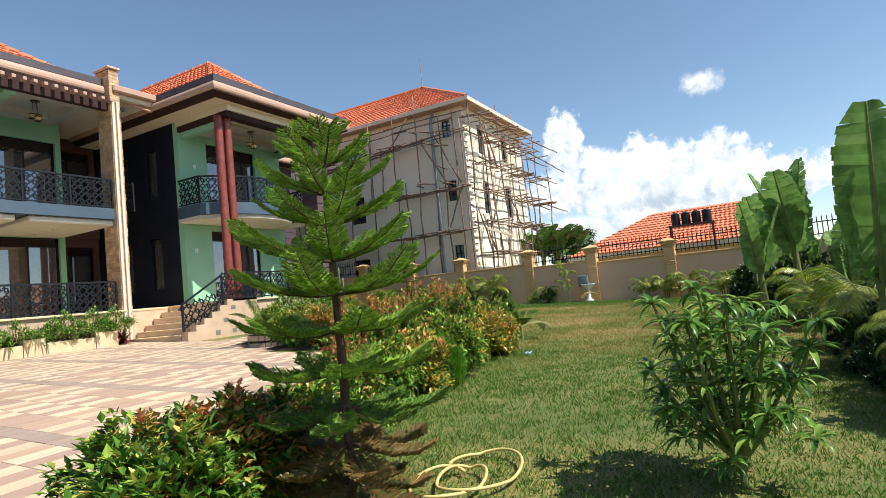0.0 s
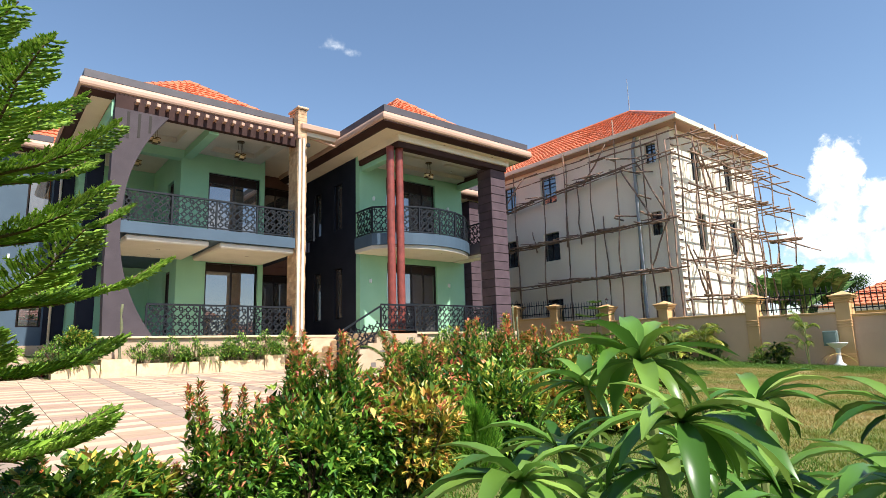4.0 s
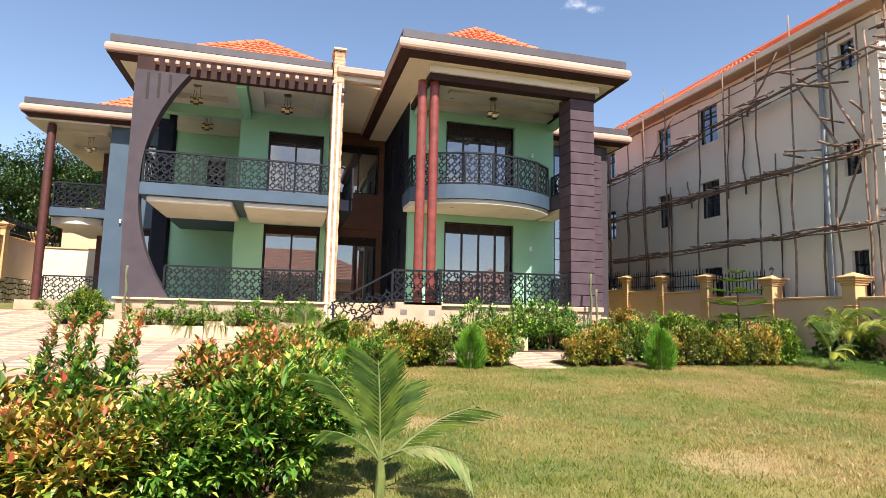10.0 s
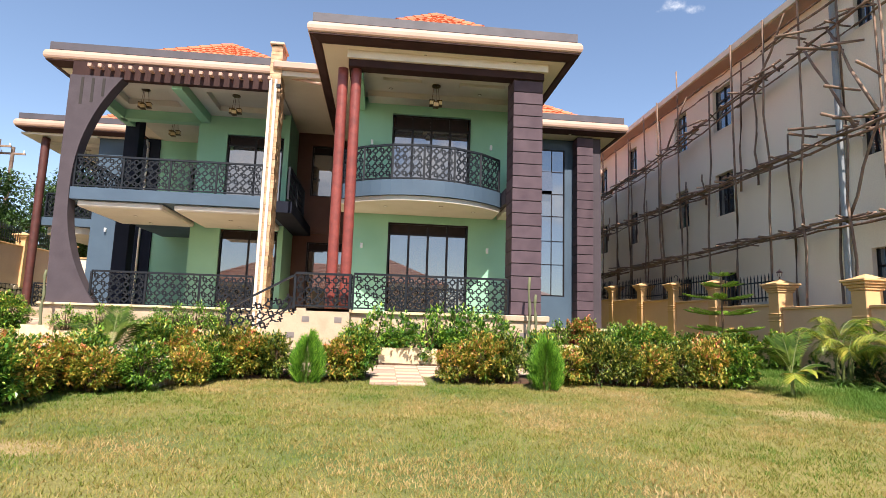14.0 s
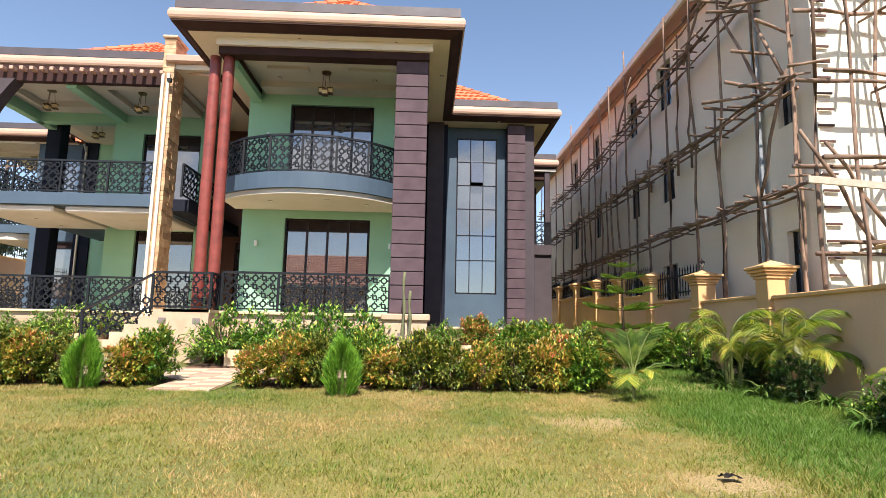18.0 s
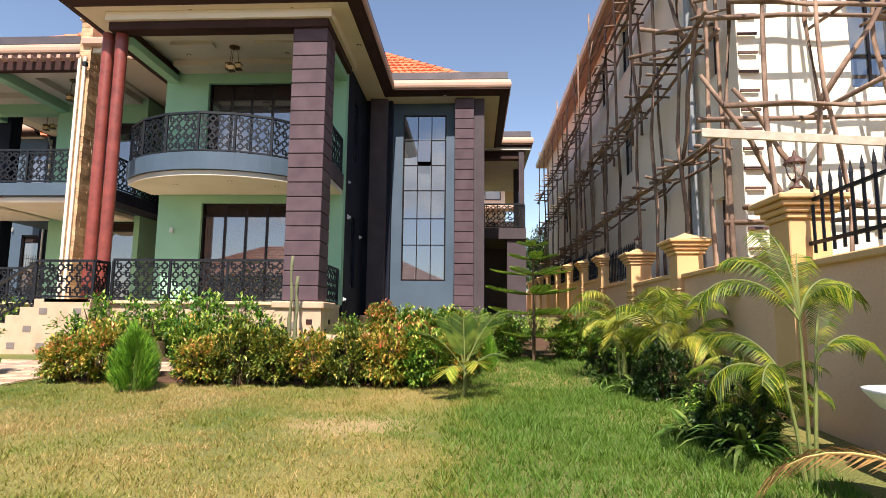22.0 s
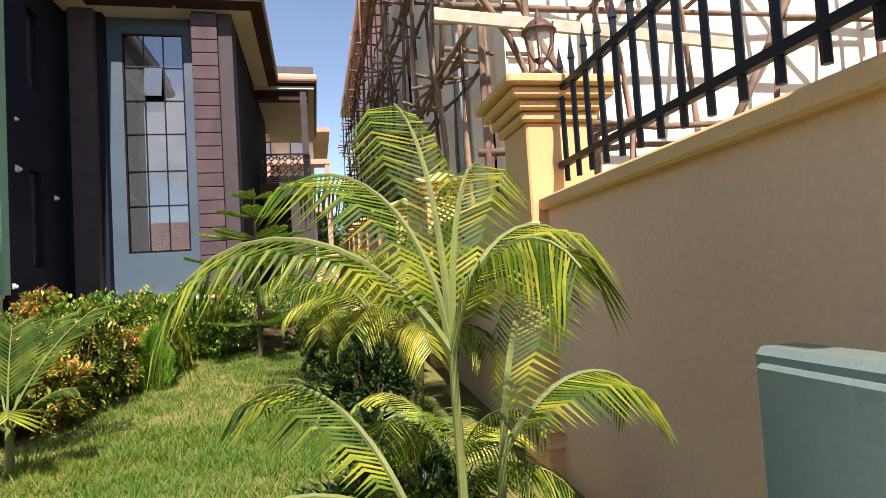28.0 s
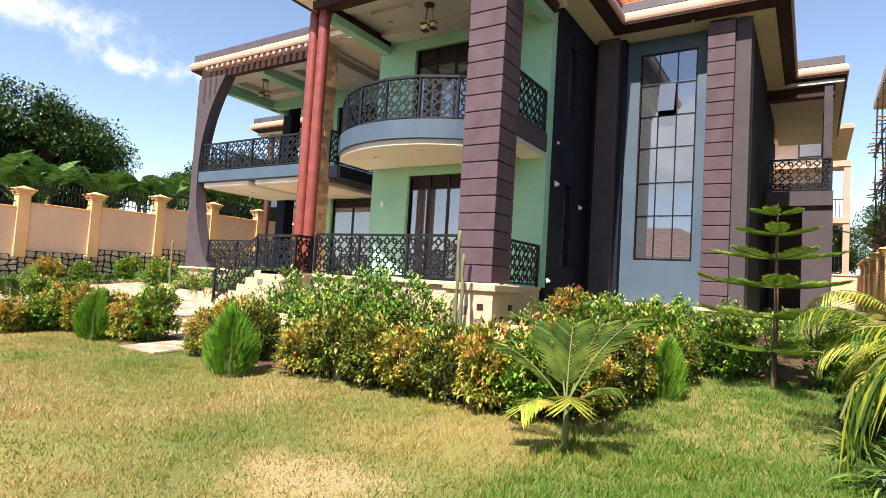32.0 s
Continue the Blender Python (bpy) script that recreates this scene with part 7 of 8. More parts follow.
for p, x, y, h in ((sh_green, 3.3, 4.5, .78), (sh_red, 3.7, 4.6, .8), (sh_red, 4.2, 4.85, .66), (sh_green, 4.65, 4.95, .7), (sh_green, 3.6, 5.1, .75)):
    put(p, x, y, 0.95, sz=h)
HEDGE_B = [(sh_green, 11.7, 12.3), (sh_gold, 12.2, 12.4), (sh_green, 12.7, 12.35), (sh_gold, 13.1, 12.4), (sh_green, 13.55, 12.4), (sh_gold, 14.6, 12.4), (sh_green, 14.85, 12.6), (sh_green, 12.0, 12.8), (sh_gold, 13.3, 12.8),
           (sh_gold, 16.45, 12.4), (sh_gold, 16.95, 12.4), (sh_green, 17.35, 12.5), (sh_gold, 18.4, 12.4), (sh_green, 18.9, 12.4), (sh_green, 19.4, 12.4), (sh_gold, 19.9, 12.4), (sh_green, 20.4, 12.4), (sh_gold, 20.9, 12.4), (sh_green, 21.4, 12.4), (sh_gold, 21.7, 12.8),
           (sh_green, 21.8, 13.4), (sh_red, 21.9, 13.9), (sh_gold, 22.0, 14.5), (sh_green, 20.4, 12.9), (sh_gold, 19.0, 12.9), (sh_green, 17.0, 12.9), (sh_red, 21.2, 13.0), (sh_green, 18.1, 12.8), (sh_green, 22.1, 15.0)]
for i, (p, x, y) in enumerate(HEDGE_B):
    s = random.uniform(0.74, 0.9)
    put(sh_olive if p is sh_green and i % 3 else p, x, y, s, sz=s * random.uniform(0.92, 1.22))
for x, y, s in ((7.25, 5.1, 0.75), (14.1, 12.05, 1.0), (17.85, 11.75, 1.05), (22.2, 14.1, 0.85), (2.2, 5.3, 1.2), (11.5, 8.4, 0.95)):
    put(cedar, x, y, s)

PINE_A = araucaria(31, 2.38, [(0.22, 0.5, 0.6), (0.42, 0.58, 0.5), (0.63, 0.62, 0.4), (0.86, 0.62, 0.25), (1.08, 0.6, 0.15), (1.29, 0.68, 0.0), (1.49, 0.6, -0.15), (1.71, 0.5, -0.2), (1.9, 0.41, -0.28), (2.07, 0.3, -0.42), (2.22, 0.17, -0.75)], 0.018, full=1.18, rise=0.24, label="young star pine with level feathered branches beside the drive")
PINE_A.location = (4.12, 4.06, height(4.12, 4.06))
PINE_A.scale = (0.92, 0.92, 0.955)
PINE_B = araucaria(32, 2.3, [(0.45, 0.85, 0.05), (0.86, 0.9, 0.02), (1.24, 0.88, 0.0), (1.6, 0.76, -0.02), (1.9, 0.5, -0.05), (2.15, 0.28, -0.15)], 0.022, False, full=1.4, rise=0.2, label="young star pine with widely spaced whorls on the lawn")
PINE_B.location = (23.18, 15.6, height(23.18, 15.6))
put(PINE_B, 7.5, -4.6, 2.4, 30)
MANGO = mango(41)
MANGO.location = (5.12, 2.14, height(5.12, 2.14))
MANGO.scale = (1.1, 1.1, 1.06)

YOUNG_A = young_palm(51, "young palm with broad stiff pleated dark green leaflets", 0.24, ((100, 1.5, 0.68, 0.2, "fanpalm"), (5, 0.75, 0.78, 0.6, "fanpalm"), (-30, 0.5, 0.66, 1.3, "palm_pale"), (160, 1.1, 0.66, 0.4, "fanpalm"), (200, 0.8, 0.5, 0.7, "fanpalm"), (60, 1.2, 0.5, 0.3, "fanpalm")))
YOUNG_A.location = (11.47, 5.85, height(11.47, 5.85))
YOUNG_B = young_palm(52, "young palm with green upper and yellowed lower pleated leaves", 0.36, ((35, 1.1, 1.0, 0.5, "fanpalm"), (62, 1.25, 0.9, 0.4, "fanpalm"), (205, 0.95, 0.85, 0.7, "fanpalm"), (140, 1.3, 0.75, 0.4, "fanpalm"), (-10, 0.9, 0.62, 0.9, "fanpalm"), (-65, 0.75, 0.5, 1.2, "palm_gold"), (240, 0.6, 0.55, 1.3, "palm_gold"), (100, 1.45, 0.7, 0.3, "fanpalm")))
YOUNG_B.location = (21.95, 11.72, height(21.95, 11.72))
YOUNG_B.scale = (0.88, 0.88, 0.92)
YOUNG_C = young_palm(53, "young palm with one yellowed leaf at the bend of the hedge", 0.34, ((160, 1.0, 0.85, 0.8, "fanpalm"), (20, 0.95, 0.9, 0.7, "fanpalm"), (-30, 1.1, 0.8, 0.7, "fanpalm"), (100, 1.4, 0.8, 0.4, "fanpalm"), (220, 0.8, 0.75, 1.0, "fanpalm"), (-85, 0.1, 0.5, 1.8, "palm_gold")))
YOUNG_C.location = (11.2, 12.0, height(11.2, 12.0))


def stated_palm(seed, label, stems, fronds, leaflet, width, mat):
    """A feather palm with stems (dx, dy, height) and leaves (stem, bearing, lift, length, droop)."""
    random.seed(seed)
    ob = thing("areca_palm", (0, 0, 0), label, "palm", "feather palms beside the wall")
    tops = []
    for dx, dy, h in stems:
        pts = [Vector((0.25 * dx, 0.25 * dy, -0.1)), Vector((0.6 * dx, 0.6 * dy, h * 0.5)), Vector((dx, dy, h))]
        bm = tube_path(bmesh.new(), pts, [0.016, 0.013, 0.01], 8)
        me = bpy.data.meshes.new("stem")
        bm.to_mesh(me)
        bm.free()
        me.materials.append(M["stem"])
        raw_part("stem", me, ob)
        tops.append(pts[2])
    for s, yaw, lift, length, droop in fronds:
        lv, fb = Leaves(), bmesh.new()
        frond(lv, fb, tops[s], radians(yaw), lift, length, droop, leaflet, width, n=40, vee=0.45, ahead=0.8, sag=0.8, start=0.14)
        fr = raw_part("frond", lv.mesh("frond", M[mat]), ob)
        me = bpy.data.meshes.new("rib")
        fb.to_mesh(me)
        fb.free()
        me.materials.append(M["stem"])
        raw_part("rib", me, fr)
    return ob


BIG = stated_palm(61, "tall areca palm arching over the lawn by the wall", ((-0.02, 0.0, 1.0), (0.1, 0.05, 0.75), (-0.12, 0.04, 0.62)),
                  ((0, 172, 1.0, 0.85, 2.2), (0, 20, 1.3, 0.62, 2.2), (0, 100, 1.5, 0.75, 0.9), (0, -60, 1.25, 0.5, 2.0), (0, 60, 1.4, 0.7, 1.3), (1, 10, 0.9, 0.5, 1.7), (1, 45, 1.35, 0.66, 1.2), (2, 180, 0.6, 0.6, 1.8), (2, 140, 1.1, 0.62, 1.4), (2, 225, 0.75, 0.5, 1.9), (0, 140, 1.4, 0.7, 1.5)), 0.21, 0.0095, "palm_mix")
BIG.location = (24.27, 8.68, height(24.27, 8.68))
BIG.scale = (1.0, 1.0, 1.04)
ARECA = proto(palm(62, 5, 20, 1.0, 1.25, "clump of yellow-green areca palm", M["palm_mix"], stemh=0.55, droop=2.1, leaflet=0.26, width=0.015, pairs=34))
for x, y, s in ((24.6, 12.15, 1.15), (24.3, 13.4, 1.12), (24.4, 5.0, 0.8), (24.3, 2.6, 0.8), (24.35, 9.6, .62)):
    put(ARECA, x, y, s)
PADDLE = proto(broad_leaf_plant(72, 4, 0.62, 1.5, 0.27, "tall plant with broad upright paddle leaves torn at the margin", "strelitzia", "plant", "tall paddle-leaved plants by the wall", 1.6, stiff=0.1))
STREL = proto(broad_leaf_plant(71, 6, 0.9, 1.5, 0.27, "tall paddle-leaved plant with torn upright leaves", "strelitzia", "plant", "tall paddle-leaved plants by the wall", 1.5, stiff=0.12))
for x, y, s, r in ((12.4, 0.7, 0.8, 250), (14.0, 1.3, 1.4, 10), (13.4, 1.9, 1.05, 200), (14.9, 1.7, 1.2, 80), (15.6, 2.0, 1.05, 150), (18.0, 0.8, 0.85, 200), (20.3, 1.2, 0.9, 310)):
    put(STREL, x, y, s, r)
for x, y, s, r in ((8.15, 0.95, 1.18, 75), (9.9, 0.6, 0.7, 250)):
    put(PADDLE, x, y, s, r)
for x, y, s in ((22.6, 2.1, 0.5), (21.7, 1.9, 0.6), (20.9, 1.7, 0.7), (20.0, 1.5, 0.7), (19.1, 1.3, 0.75), (18.3, 1.1, 0.8)):
    put(sh_dark, x, y, s, 40 * x)
for i in range(17):
    x = 6.4 + i * 1.05
    put(sh_dark, x, -0.6 + 0.05 * x + random.uniform(-0.2, 0.4), random.uniform(0.65, 0.95))
put(sh_tall, 6.85, 0.2, 1.06)
put(sh_tall, 7.3, -0.7, 1.0)
for x, y, s in ((12.6, 0.9, 0.8), (13.5, 1.35, 0.85), (14.5, 1.3, 0.95), (15.4, 1.2, 0.9), (16.3, 1.2, 0.85), (17.0, 2.0, 0.85), (16.0, 1.9, 0.9), (18.2, 2.0, 0.9), (19.6, 2.1, 0.8)):
    put(random.choice((sh_dark, sh_green)), x, y, s)
# the low ones are added in place of black shade under the border
for x, y, s in ((6.5, 0.25, 0.5), (7.0, 0.78, 0.42), (7.7, 0.95, 0.45), (8.5, 1.1, 0.5), (5.95, 0.4, 0.42), (7.5, 0.45, 0.55), (8.0, 0.3, 0.8), (7.1, -0.5, 0.9), (9.2, 0.5, 0.75), (10.2, 0.6, 0.7)):
    put(sh_dark, x, y, s)
for x, y, s in ((23.4, 3.0, 0.8), (22.4, 2.5, 0.85), (21.0, 2.2, 0.8), (24.35, 5.7, 0.75), (24.3, 4.2, 0.85), (7.45, 0.75, 0.62)):
    put(ARECA, x, y, s)
for i in range(7):
    x = 8.8 + i * 2.2
    put(ARECA, x, 0.35 + 0.05 * x + random.uniform(-0.2, 0.2), random.uniform(0.75, 0.95))

# an old frond that has dried and leans out over the lawn
DRYF = thing("dry_palm_frond", (24.55, 7.5, height(24.55, 7.5)), "long dried brown palm frond leaning over the lawn", "palm frond")
lv, fb = Leaves(), bmesh.new()
frond(lv, fb, (0, 0, 0.1), 2.55, 0.75, 1.25, 1.75, 0.3, 0.014, n=40, vee=0.0)
fr = raw_part("frond", lv.mesh("frond", M["dry"]), DRYF)
me = bpy.data.meshes.new("rib")
fb.to_mesh(me)
fb.free()
me.materials.append(M["hose"])
raw_part("rib", me, fr)
STRAP = proto(rosette(81, 60, 0.5, 0.035, M["strap"], "spreading green strap-leaved bedding plant", group="strap-leaved plants in the beds"))
SPIDER = proto(rosette(82, 46, 0.42, 0.04, M["palm"], "pale green rosette plant in the bed", group="rosette plants in the beds"))
CORD = proto(rosette(83, 34, 0.5, 0.06, M["cordyline"], "purple-red cordyline with arching strap leaves", "cordyline", "plant", "red cordylines by the villa", 1.2))
for x, y, s in ((24.15, 9.35, 1.3), (23.95, 9.9, 1.0), (24.5, 10.3, 1.2), (20.5, 16.0, 1.5), (22.2, 16.6, 1.6), (21.3, 16.9, 1.6), (22.9, 17.4, 1.5), (20.0, 18.2, 1.5), (21.6, 19.5, 1.4), (19.8, 16.9, 1.4), (20.9, 18.6, 1.5)):
    put(STRAP, x, y, s)
put(sh_dark, 24.2, 9.5, 0.5)
for x, y, s in ((24.3, 11.7, 0.5), (24.5, 12.9, 0.45), (24.7, 13.6, 0.5), (24.0, 13.7, 0.35)):
    put(sh_dark, x, y, s)
for x, y, s in ((24.1, 12.2, 1.1), (24.6, 11.4, 1.1), (23.9, 13.0, 0.9), (24.6, 14.4, 1.0)):
    put(STRAP, x, y, s)
put(sh_bed, 24.3, 10.1, 0.9)
for i in range(9):
    put(SPIDER, 14.75 + i * 0.4, 15.72 + random.uniform(-0.12, 0.12), random.uniform(1.9, 2.5))
for x, y, s in ((15.1, 15.2, 1.9), (15.7, 15.4, 1.8), (16.3, 15.2, 1.9), (16.8, 15.5, 2.0), (17.2, 15.3, 2.0), (17.8, 15.5, 1.9), (14.8, 15.3, 1.3), (19.4, 17.3, 1.3), (20.3, 19.0, 1.4), (21.2, 20.2, 1.3), (19.6, 20.3, 1.2), (20.6, 17.6, 1.4), (21.6, 18.3, 1.4), (23.0, 18.6, 1.3), (23.6, 20, 1.3), (22.6, 16.2, 1.3), (24.0, 17.0, 1.2), (22.3, 19.8, 1.3), (19.1, 15.3, 0.8)):
    put(sh_bed, x, y, s)
for x, y, s in ((19.9, 18.9, 1.0), (20.9, 19.4, 1.1), (11.62, 18.0, 1.3), (5.55, 18.5, 1.4), (21.4, 15.6, 1.1), (22.4, 18.2, 1.1), (24.3, 16.2, 1.0)):
    put(CORD, x, y, s)
for x, y, s in ((21.0, 15.6, 1.1), (21.7, 16.0, 1.1), (20.2, 16.6, 1.1), (22.6, 15.9, .9), (23.9, 15.9, .9), (24.6, 15.6, 1.0), (24.8, 17.6, 1.0)):
    put(random.choice((sh_green, sh_green, sh_red)), x, y, s)
# plants in the troughs before the verandah
for x, s, k in ((5.95, 1.5, SPIDER), (6.35, 1.3, SPIDER), (7.6, 0.8, sh_bed), (8.3, 0.85, sh_bed), (9.2, 1.2, STRAP), (10.1, 0.95, sh_bed), (10.7, 1.0, sh_bed), (11.3, 1.0, sh_bed), (8.9, 0.8, sh_bed), (5.8, 0.9, sh_bed), (9.7, 0.8, sh_bed), (6.2, 0.9, sh_green), (8.6, 1.5, SPIDER)):
    put(k, x, 17.88, s * (1.35 if k is sh_bed else 1.15), dz=0.24)
for x in (3.0, 3.6, 4.2, 4.8, 5.3):
    put(sh_bed, x, 24.3, 0.7)
put(SPIDER, 19.5, 16.2, 1.3, dz=0.36)
put(CORD, 19.75, 16.25, 0.7, dz=0.36)
# a tall column cactus at the fin and one at the pillar
def column_cactus(x, y, z, h):
    c = thing("column_cactus", (x, y, z), "slender grey-green column cactus", "cactus", "column cacti by the villa")
    bm = bmesh.new()
    pts = [(x + 0.015 * math.sin(i * 1.3), y, z - 0.05 + h * i / 10) for i in range(11)]
    tube_path(bm, pts, [0.042 + 0.01 * math.sin(i * 2.2) - 0.0015 * i for i in range(11)], 8)
    part("column", bm, M["cactus"], c, smooth=True)


column_cactus(7.05, 17.7, height(7, 17.7) + 0.3, 1.5)
column_cactus(18.55, 15.6, height(18.5, 15.6), 2.0)
column_cactus(18.68, 15.55, height(18.5, 15.6), 1.6)
# border along the west wall
for i in range(24):
    y = 12.2 + i * 0.5
    put(STRAP, 0.3 + random.uniform(-0.15, 0.15), y, random.uniform(1.5, 2.0))
    put(STRAP, -0.15 + random.uniform(-0.15, 0.15), y + 0.25, random.uniform(1.7, 2.3))
for y, k, s in ((13, sh_gold, 1.1), (15.2, sh_green, 1.1), (17.4, sh_gold, 1.3), (18.6, sh_green, 1.0), (20.4, sh_green, 1.2), (22, sh_gold, 1.0), (23.2, sh_green, 1.0)):
    put(k, -0.1, y, s)

# trees and bananas beyond the walls
def broad_tree(seed, h, w, label, leaf=0.24, n=15000, mat="leaf_dark"):
    random.seed(seed)
    ob = thing("tree", (0, 0, 0), label, "tree", "trees beyond the wall")
    bm = bmesh.new()
    lv = Leaves()
    tube_path(bm, [(0, 0, -0.5), (0.2, 0, h * 0.25), (0, 0.2, h * 0.5), (0.1, 0, h * 0.8)], [h * 0.028, h * 0.022, h * 0.015, h * 0.005], 9)
    clumps = []
    for i in range(60):
        d = rnd_dir(-0.75)
        f = random.uniform(0.45, 1.0)
        c = Vector((d.x * w / 2 * f, d.y * w / 2 * f, h * 0.58 + d.z * h * 0.4 * f))
        b = Vector((0, 0, h * random.uniform(0.2, 0.55)))
        tube_path(bm, [b, b.lerp(c, 0.5) + Vector((0, 0, h * 0.03)), c], [h * 0.009, h * 0.006, h * 0.002], 5)
        clumps.append((c, w * random.uniform(0.1, 0.19)))
    for _ in range(n):
        c, r = random.choice(clumps)
        d = rnd_dir()
        p = c + Vector((d.x, d.y, d.z * 0.7)) * r * random.uniform(0.3, 1.05)
        lv.leaflet(p, rnd_dir() + Vector((0, 0, 0.1)), Vector((0, 0, 1)), leaf * random.uniform(0.7, 1.3), leaf * 0.55)
    raw_part("crown", lv.mesh("crown", M[mat]), ob)
    me = bpy.data.meshes.new("trunk")
    bm.to_mesh(me)
    bm.free()
    me.materials.append(M["bark"])
    raw_part("trunk", me, ob)
    return ob


TREE = [proto(broad_tree(91, 11, 9, "large dark green broadleaf tree beyond the wall", n=26000, mat="leaf_wild")), proto(broad_tree(92, 9, 8, "spreading green tree beyond the wall", n=22000, mat="leaf_wild")), proto(broad_tree(93, 12, 10, "tall broadleaf tree with an open crown", n=20000, mat="leaf_wild"))]
for k, x, y, s in ((0, -15.5, 22.8, 1.04), (0, -15.2, 17.6, 1.08), (0, -10.2, 34, 0.86), (1, -9, 37, 1.0), (2, -4, 46, 1.0), (0, -20, 26, 1.0), (1, -17, 38, 1.1), (0, -8, 50, 1.1), (2, 4, 44, 0.85), (1, 9, 52, 1.0), (0, -30, 26, 1.2), (1, -22, 16, 1.0), (2, -2, 56, 1.1), (1, 38, 45, .8), (0, 30, 60, .9), (1, 24, 47, 0.6), (0, 21, 50, 0.7), (1, 48, 26, 0.6), (1, 52, 16, .6), (2, -30, 20, 1.1)):
    put(TREE[k], x, y, s)
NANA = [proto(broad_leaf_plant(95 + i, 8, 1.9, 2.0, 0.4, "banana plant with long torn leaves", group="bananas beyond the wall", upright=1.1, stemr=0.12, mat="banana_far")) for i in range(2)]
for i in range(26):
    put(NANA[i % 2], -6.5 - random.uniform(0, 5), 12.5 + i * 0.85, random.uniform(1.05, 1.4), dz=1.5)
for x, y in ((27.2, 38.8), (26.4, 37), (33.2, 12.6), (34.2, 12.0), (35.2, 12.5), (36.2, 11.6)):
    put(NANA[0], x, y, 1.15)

for ob in PROTOS:
    for o in (*ob.children_recursive, ob):
        bpy.data.objects.remove(o)

# ---- drive of mixed pavers ----
def paver_material(name, base, other, island):
    return material(name, base, other, 0.75, scale=2.2, grain=50, bump=0.3, vary=0.1, island=island)


PAVER_TONES = {
    "cream": (srgb(206, 186, 158), srgb(188, 168, 140)),
    "pink": (srgb(176, 148, 130), srgb(162, 134, 116)),
    "tan": (srgb(184, 156, 132), srgb(168, 140, 116)),
    "grey": (srgb(166, 146, 130), srgb(150, 130, 116)),
}


def on_drive(x, y):
    if x < 0.5 or x > 19.4:
        return False
    if 15.25 < x < 16.05 and 11.95 < y < 13.05:
        return True
    if 11.4 < x < 19.4:
        return 13.0 < y < (18.2 if x < 11.9 else 14.6)
    if (x - 11.55) ** 2 + (y - 11.8) ** 2 < 0.75 ** 2:
        return False
    if x > 10.15 and y < 11.0:
        return False
    limit = 17.55 if x > 5.6 else 24.2
    return 5.55 + 0.1 * x < y < limit


for tone, (c0, c1) in PAVER_TONES.items():
    M["paver_" + tone] = paver_material(tone + "_paver", c0, c1, False)
    M["pavers_" + tone] = paver_material(tone + "_paver_field", c0, c1, True)
TONES = list(PAVER_TONES)
M["sand"] = material("joint_sand", srgb(150, 128, 100), srgb(120, 100, 80), 0.95, scale=4, grain=80, bump=0.4)
bm = bmesh.new()
cells = {}
S = 0.4
for i in range(0, 50):
    for j in range(12, 62):
        if all(on_drive(i * S + a * S, j * S + b * S) or on_drive(i * S + S / 2, j * S + S / 2) for a, b in ((0, 0), (1, 0), (1, 1), (0, 1))):
            q = []
            for a, b in ((0, 0), (1, 0), (1, 1), (0, 1)):
                k = (i + a, j + b)
                if k not in cells:
                    cells[k] = bm.verts.new((k[0] * S, k[1] * S, height(k[0] * S, k[1] * S) + 0.006))
                q.append(cells[k])
            bm.faces.new(q)
drive = solid("pavement", bm, M["sand"], kind="structure", label="drive of cream, tan and grey pavers", category="drive")

random.seed(77)
pieces, shapes = 0, {}
fv, ff, fm = [], [], []
d = 0.22
for r in range(90):
    y = 4.9 + r * d
    x, cell = 0.4, 0
    while x < 19.4:
        # a grey band every few slabs, between them cream and pink slabs in turn
        if cell % 5 == 0:
            w, tone = 0.24, "grey"
        else:
            w = 0.44
            tone = "cream" if (cell + r) % 2 == 0 and random.random() < 0.86 else random.choice(("pink", "pink", "tan"))
        cell += 1
        mx, my = x + w / 2, y + d / 2
        if on_drive(mx, my):
            tilt = random.uniform(-0.0015, 0.0015)
            if 3.0 < mx < 8.6 and my < 10.5 and pieces < 300:
                if (w, tone) not in shapes:
                    b = boxes((-w / 2 + 0.004, w / 2 - 0.004, -d / 2 + 0.004, d / 2 - 0.004, 0, 0.02), bevel=0.004)
                    me = bpy.data.meshes.new("paver")
                    b.to_mesh(me)
                    b.free()
                    me.materials.append(M["paver_" + tone])
                    shapes[(w, tone)] = me
                ob = new("paver", shapes[(w, tone)])
                ob.parent = drive
                ob.location = (mx, my, height(mx, my) - 0.004 + tilt)
                ob.rotation_euler = (math.atan2(height(mx, my + 0.1) - height(mx, my - 0.1), 0.2), -math.atan2(height(mx + 0.1, my) - height(mx - 0.1, my), 0.2), 0)
                pieces += 1
            else:
                k = len(fv)
                g = 0.004
                cs = ((x + g, y + g), (x + w - g, y + g), (x + w - g, y + d - g), (x + g, y + d - g))
                fv += [(a, c, height(a, c) + 0.016 + tilt) for a, c in cs] + [(a, c, height(a, c) - 0.01) for a, c in cs]
                ff += [(k, k + 1, k + 2, k + 3)] + [(k + 4 + i, k + 4 + (i + 1) % 4, k + (i + 1) % 4, k + i) for i in range(4)]
                fm += [TONES.index(tone)] * 5
        x += w
me = bpy.data.meshes.new("paver_field")
me.from_pydata(fv, [], ff)
for tone in TONES:
    me.materials.append(M["pavers_" + tone])
me.polygons.foreach_set("material_index", fm)
ob = new("paver_field", me)
ob.parent = drive
tagged(ob, kind="stuff")

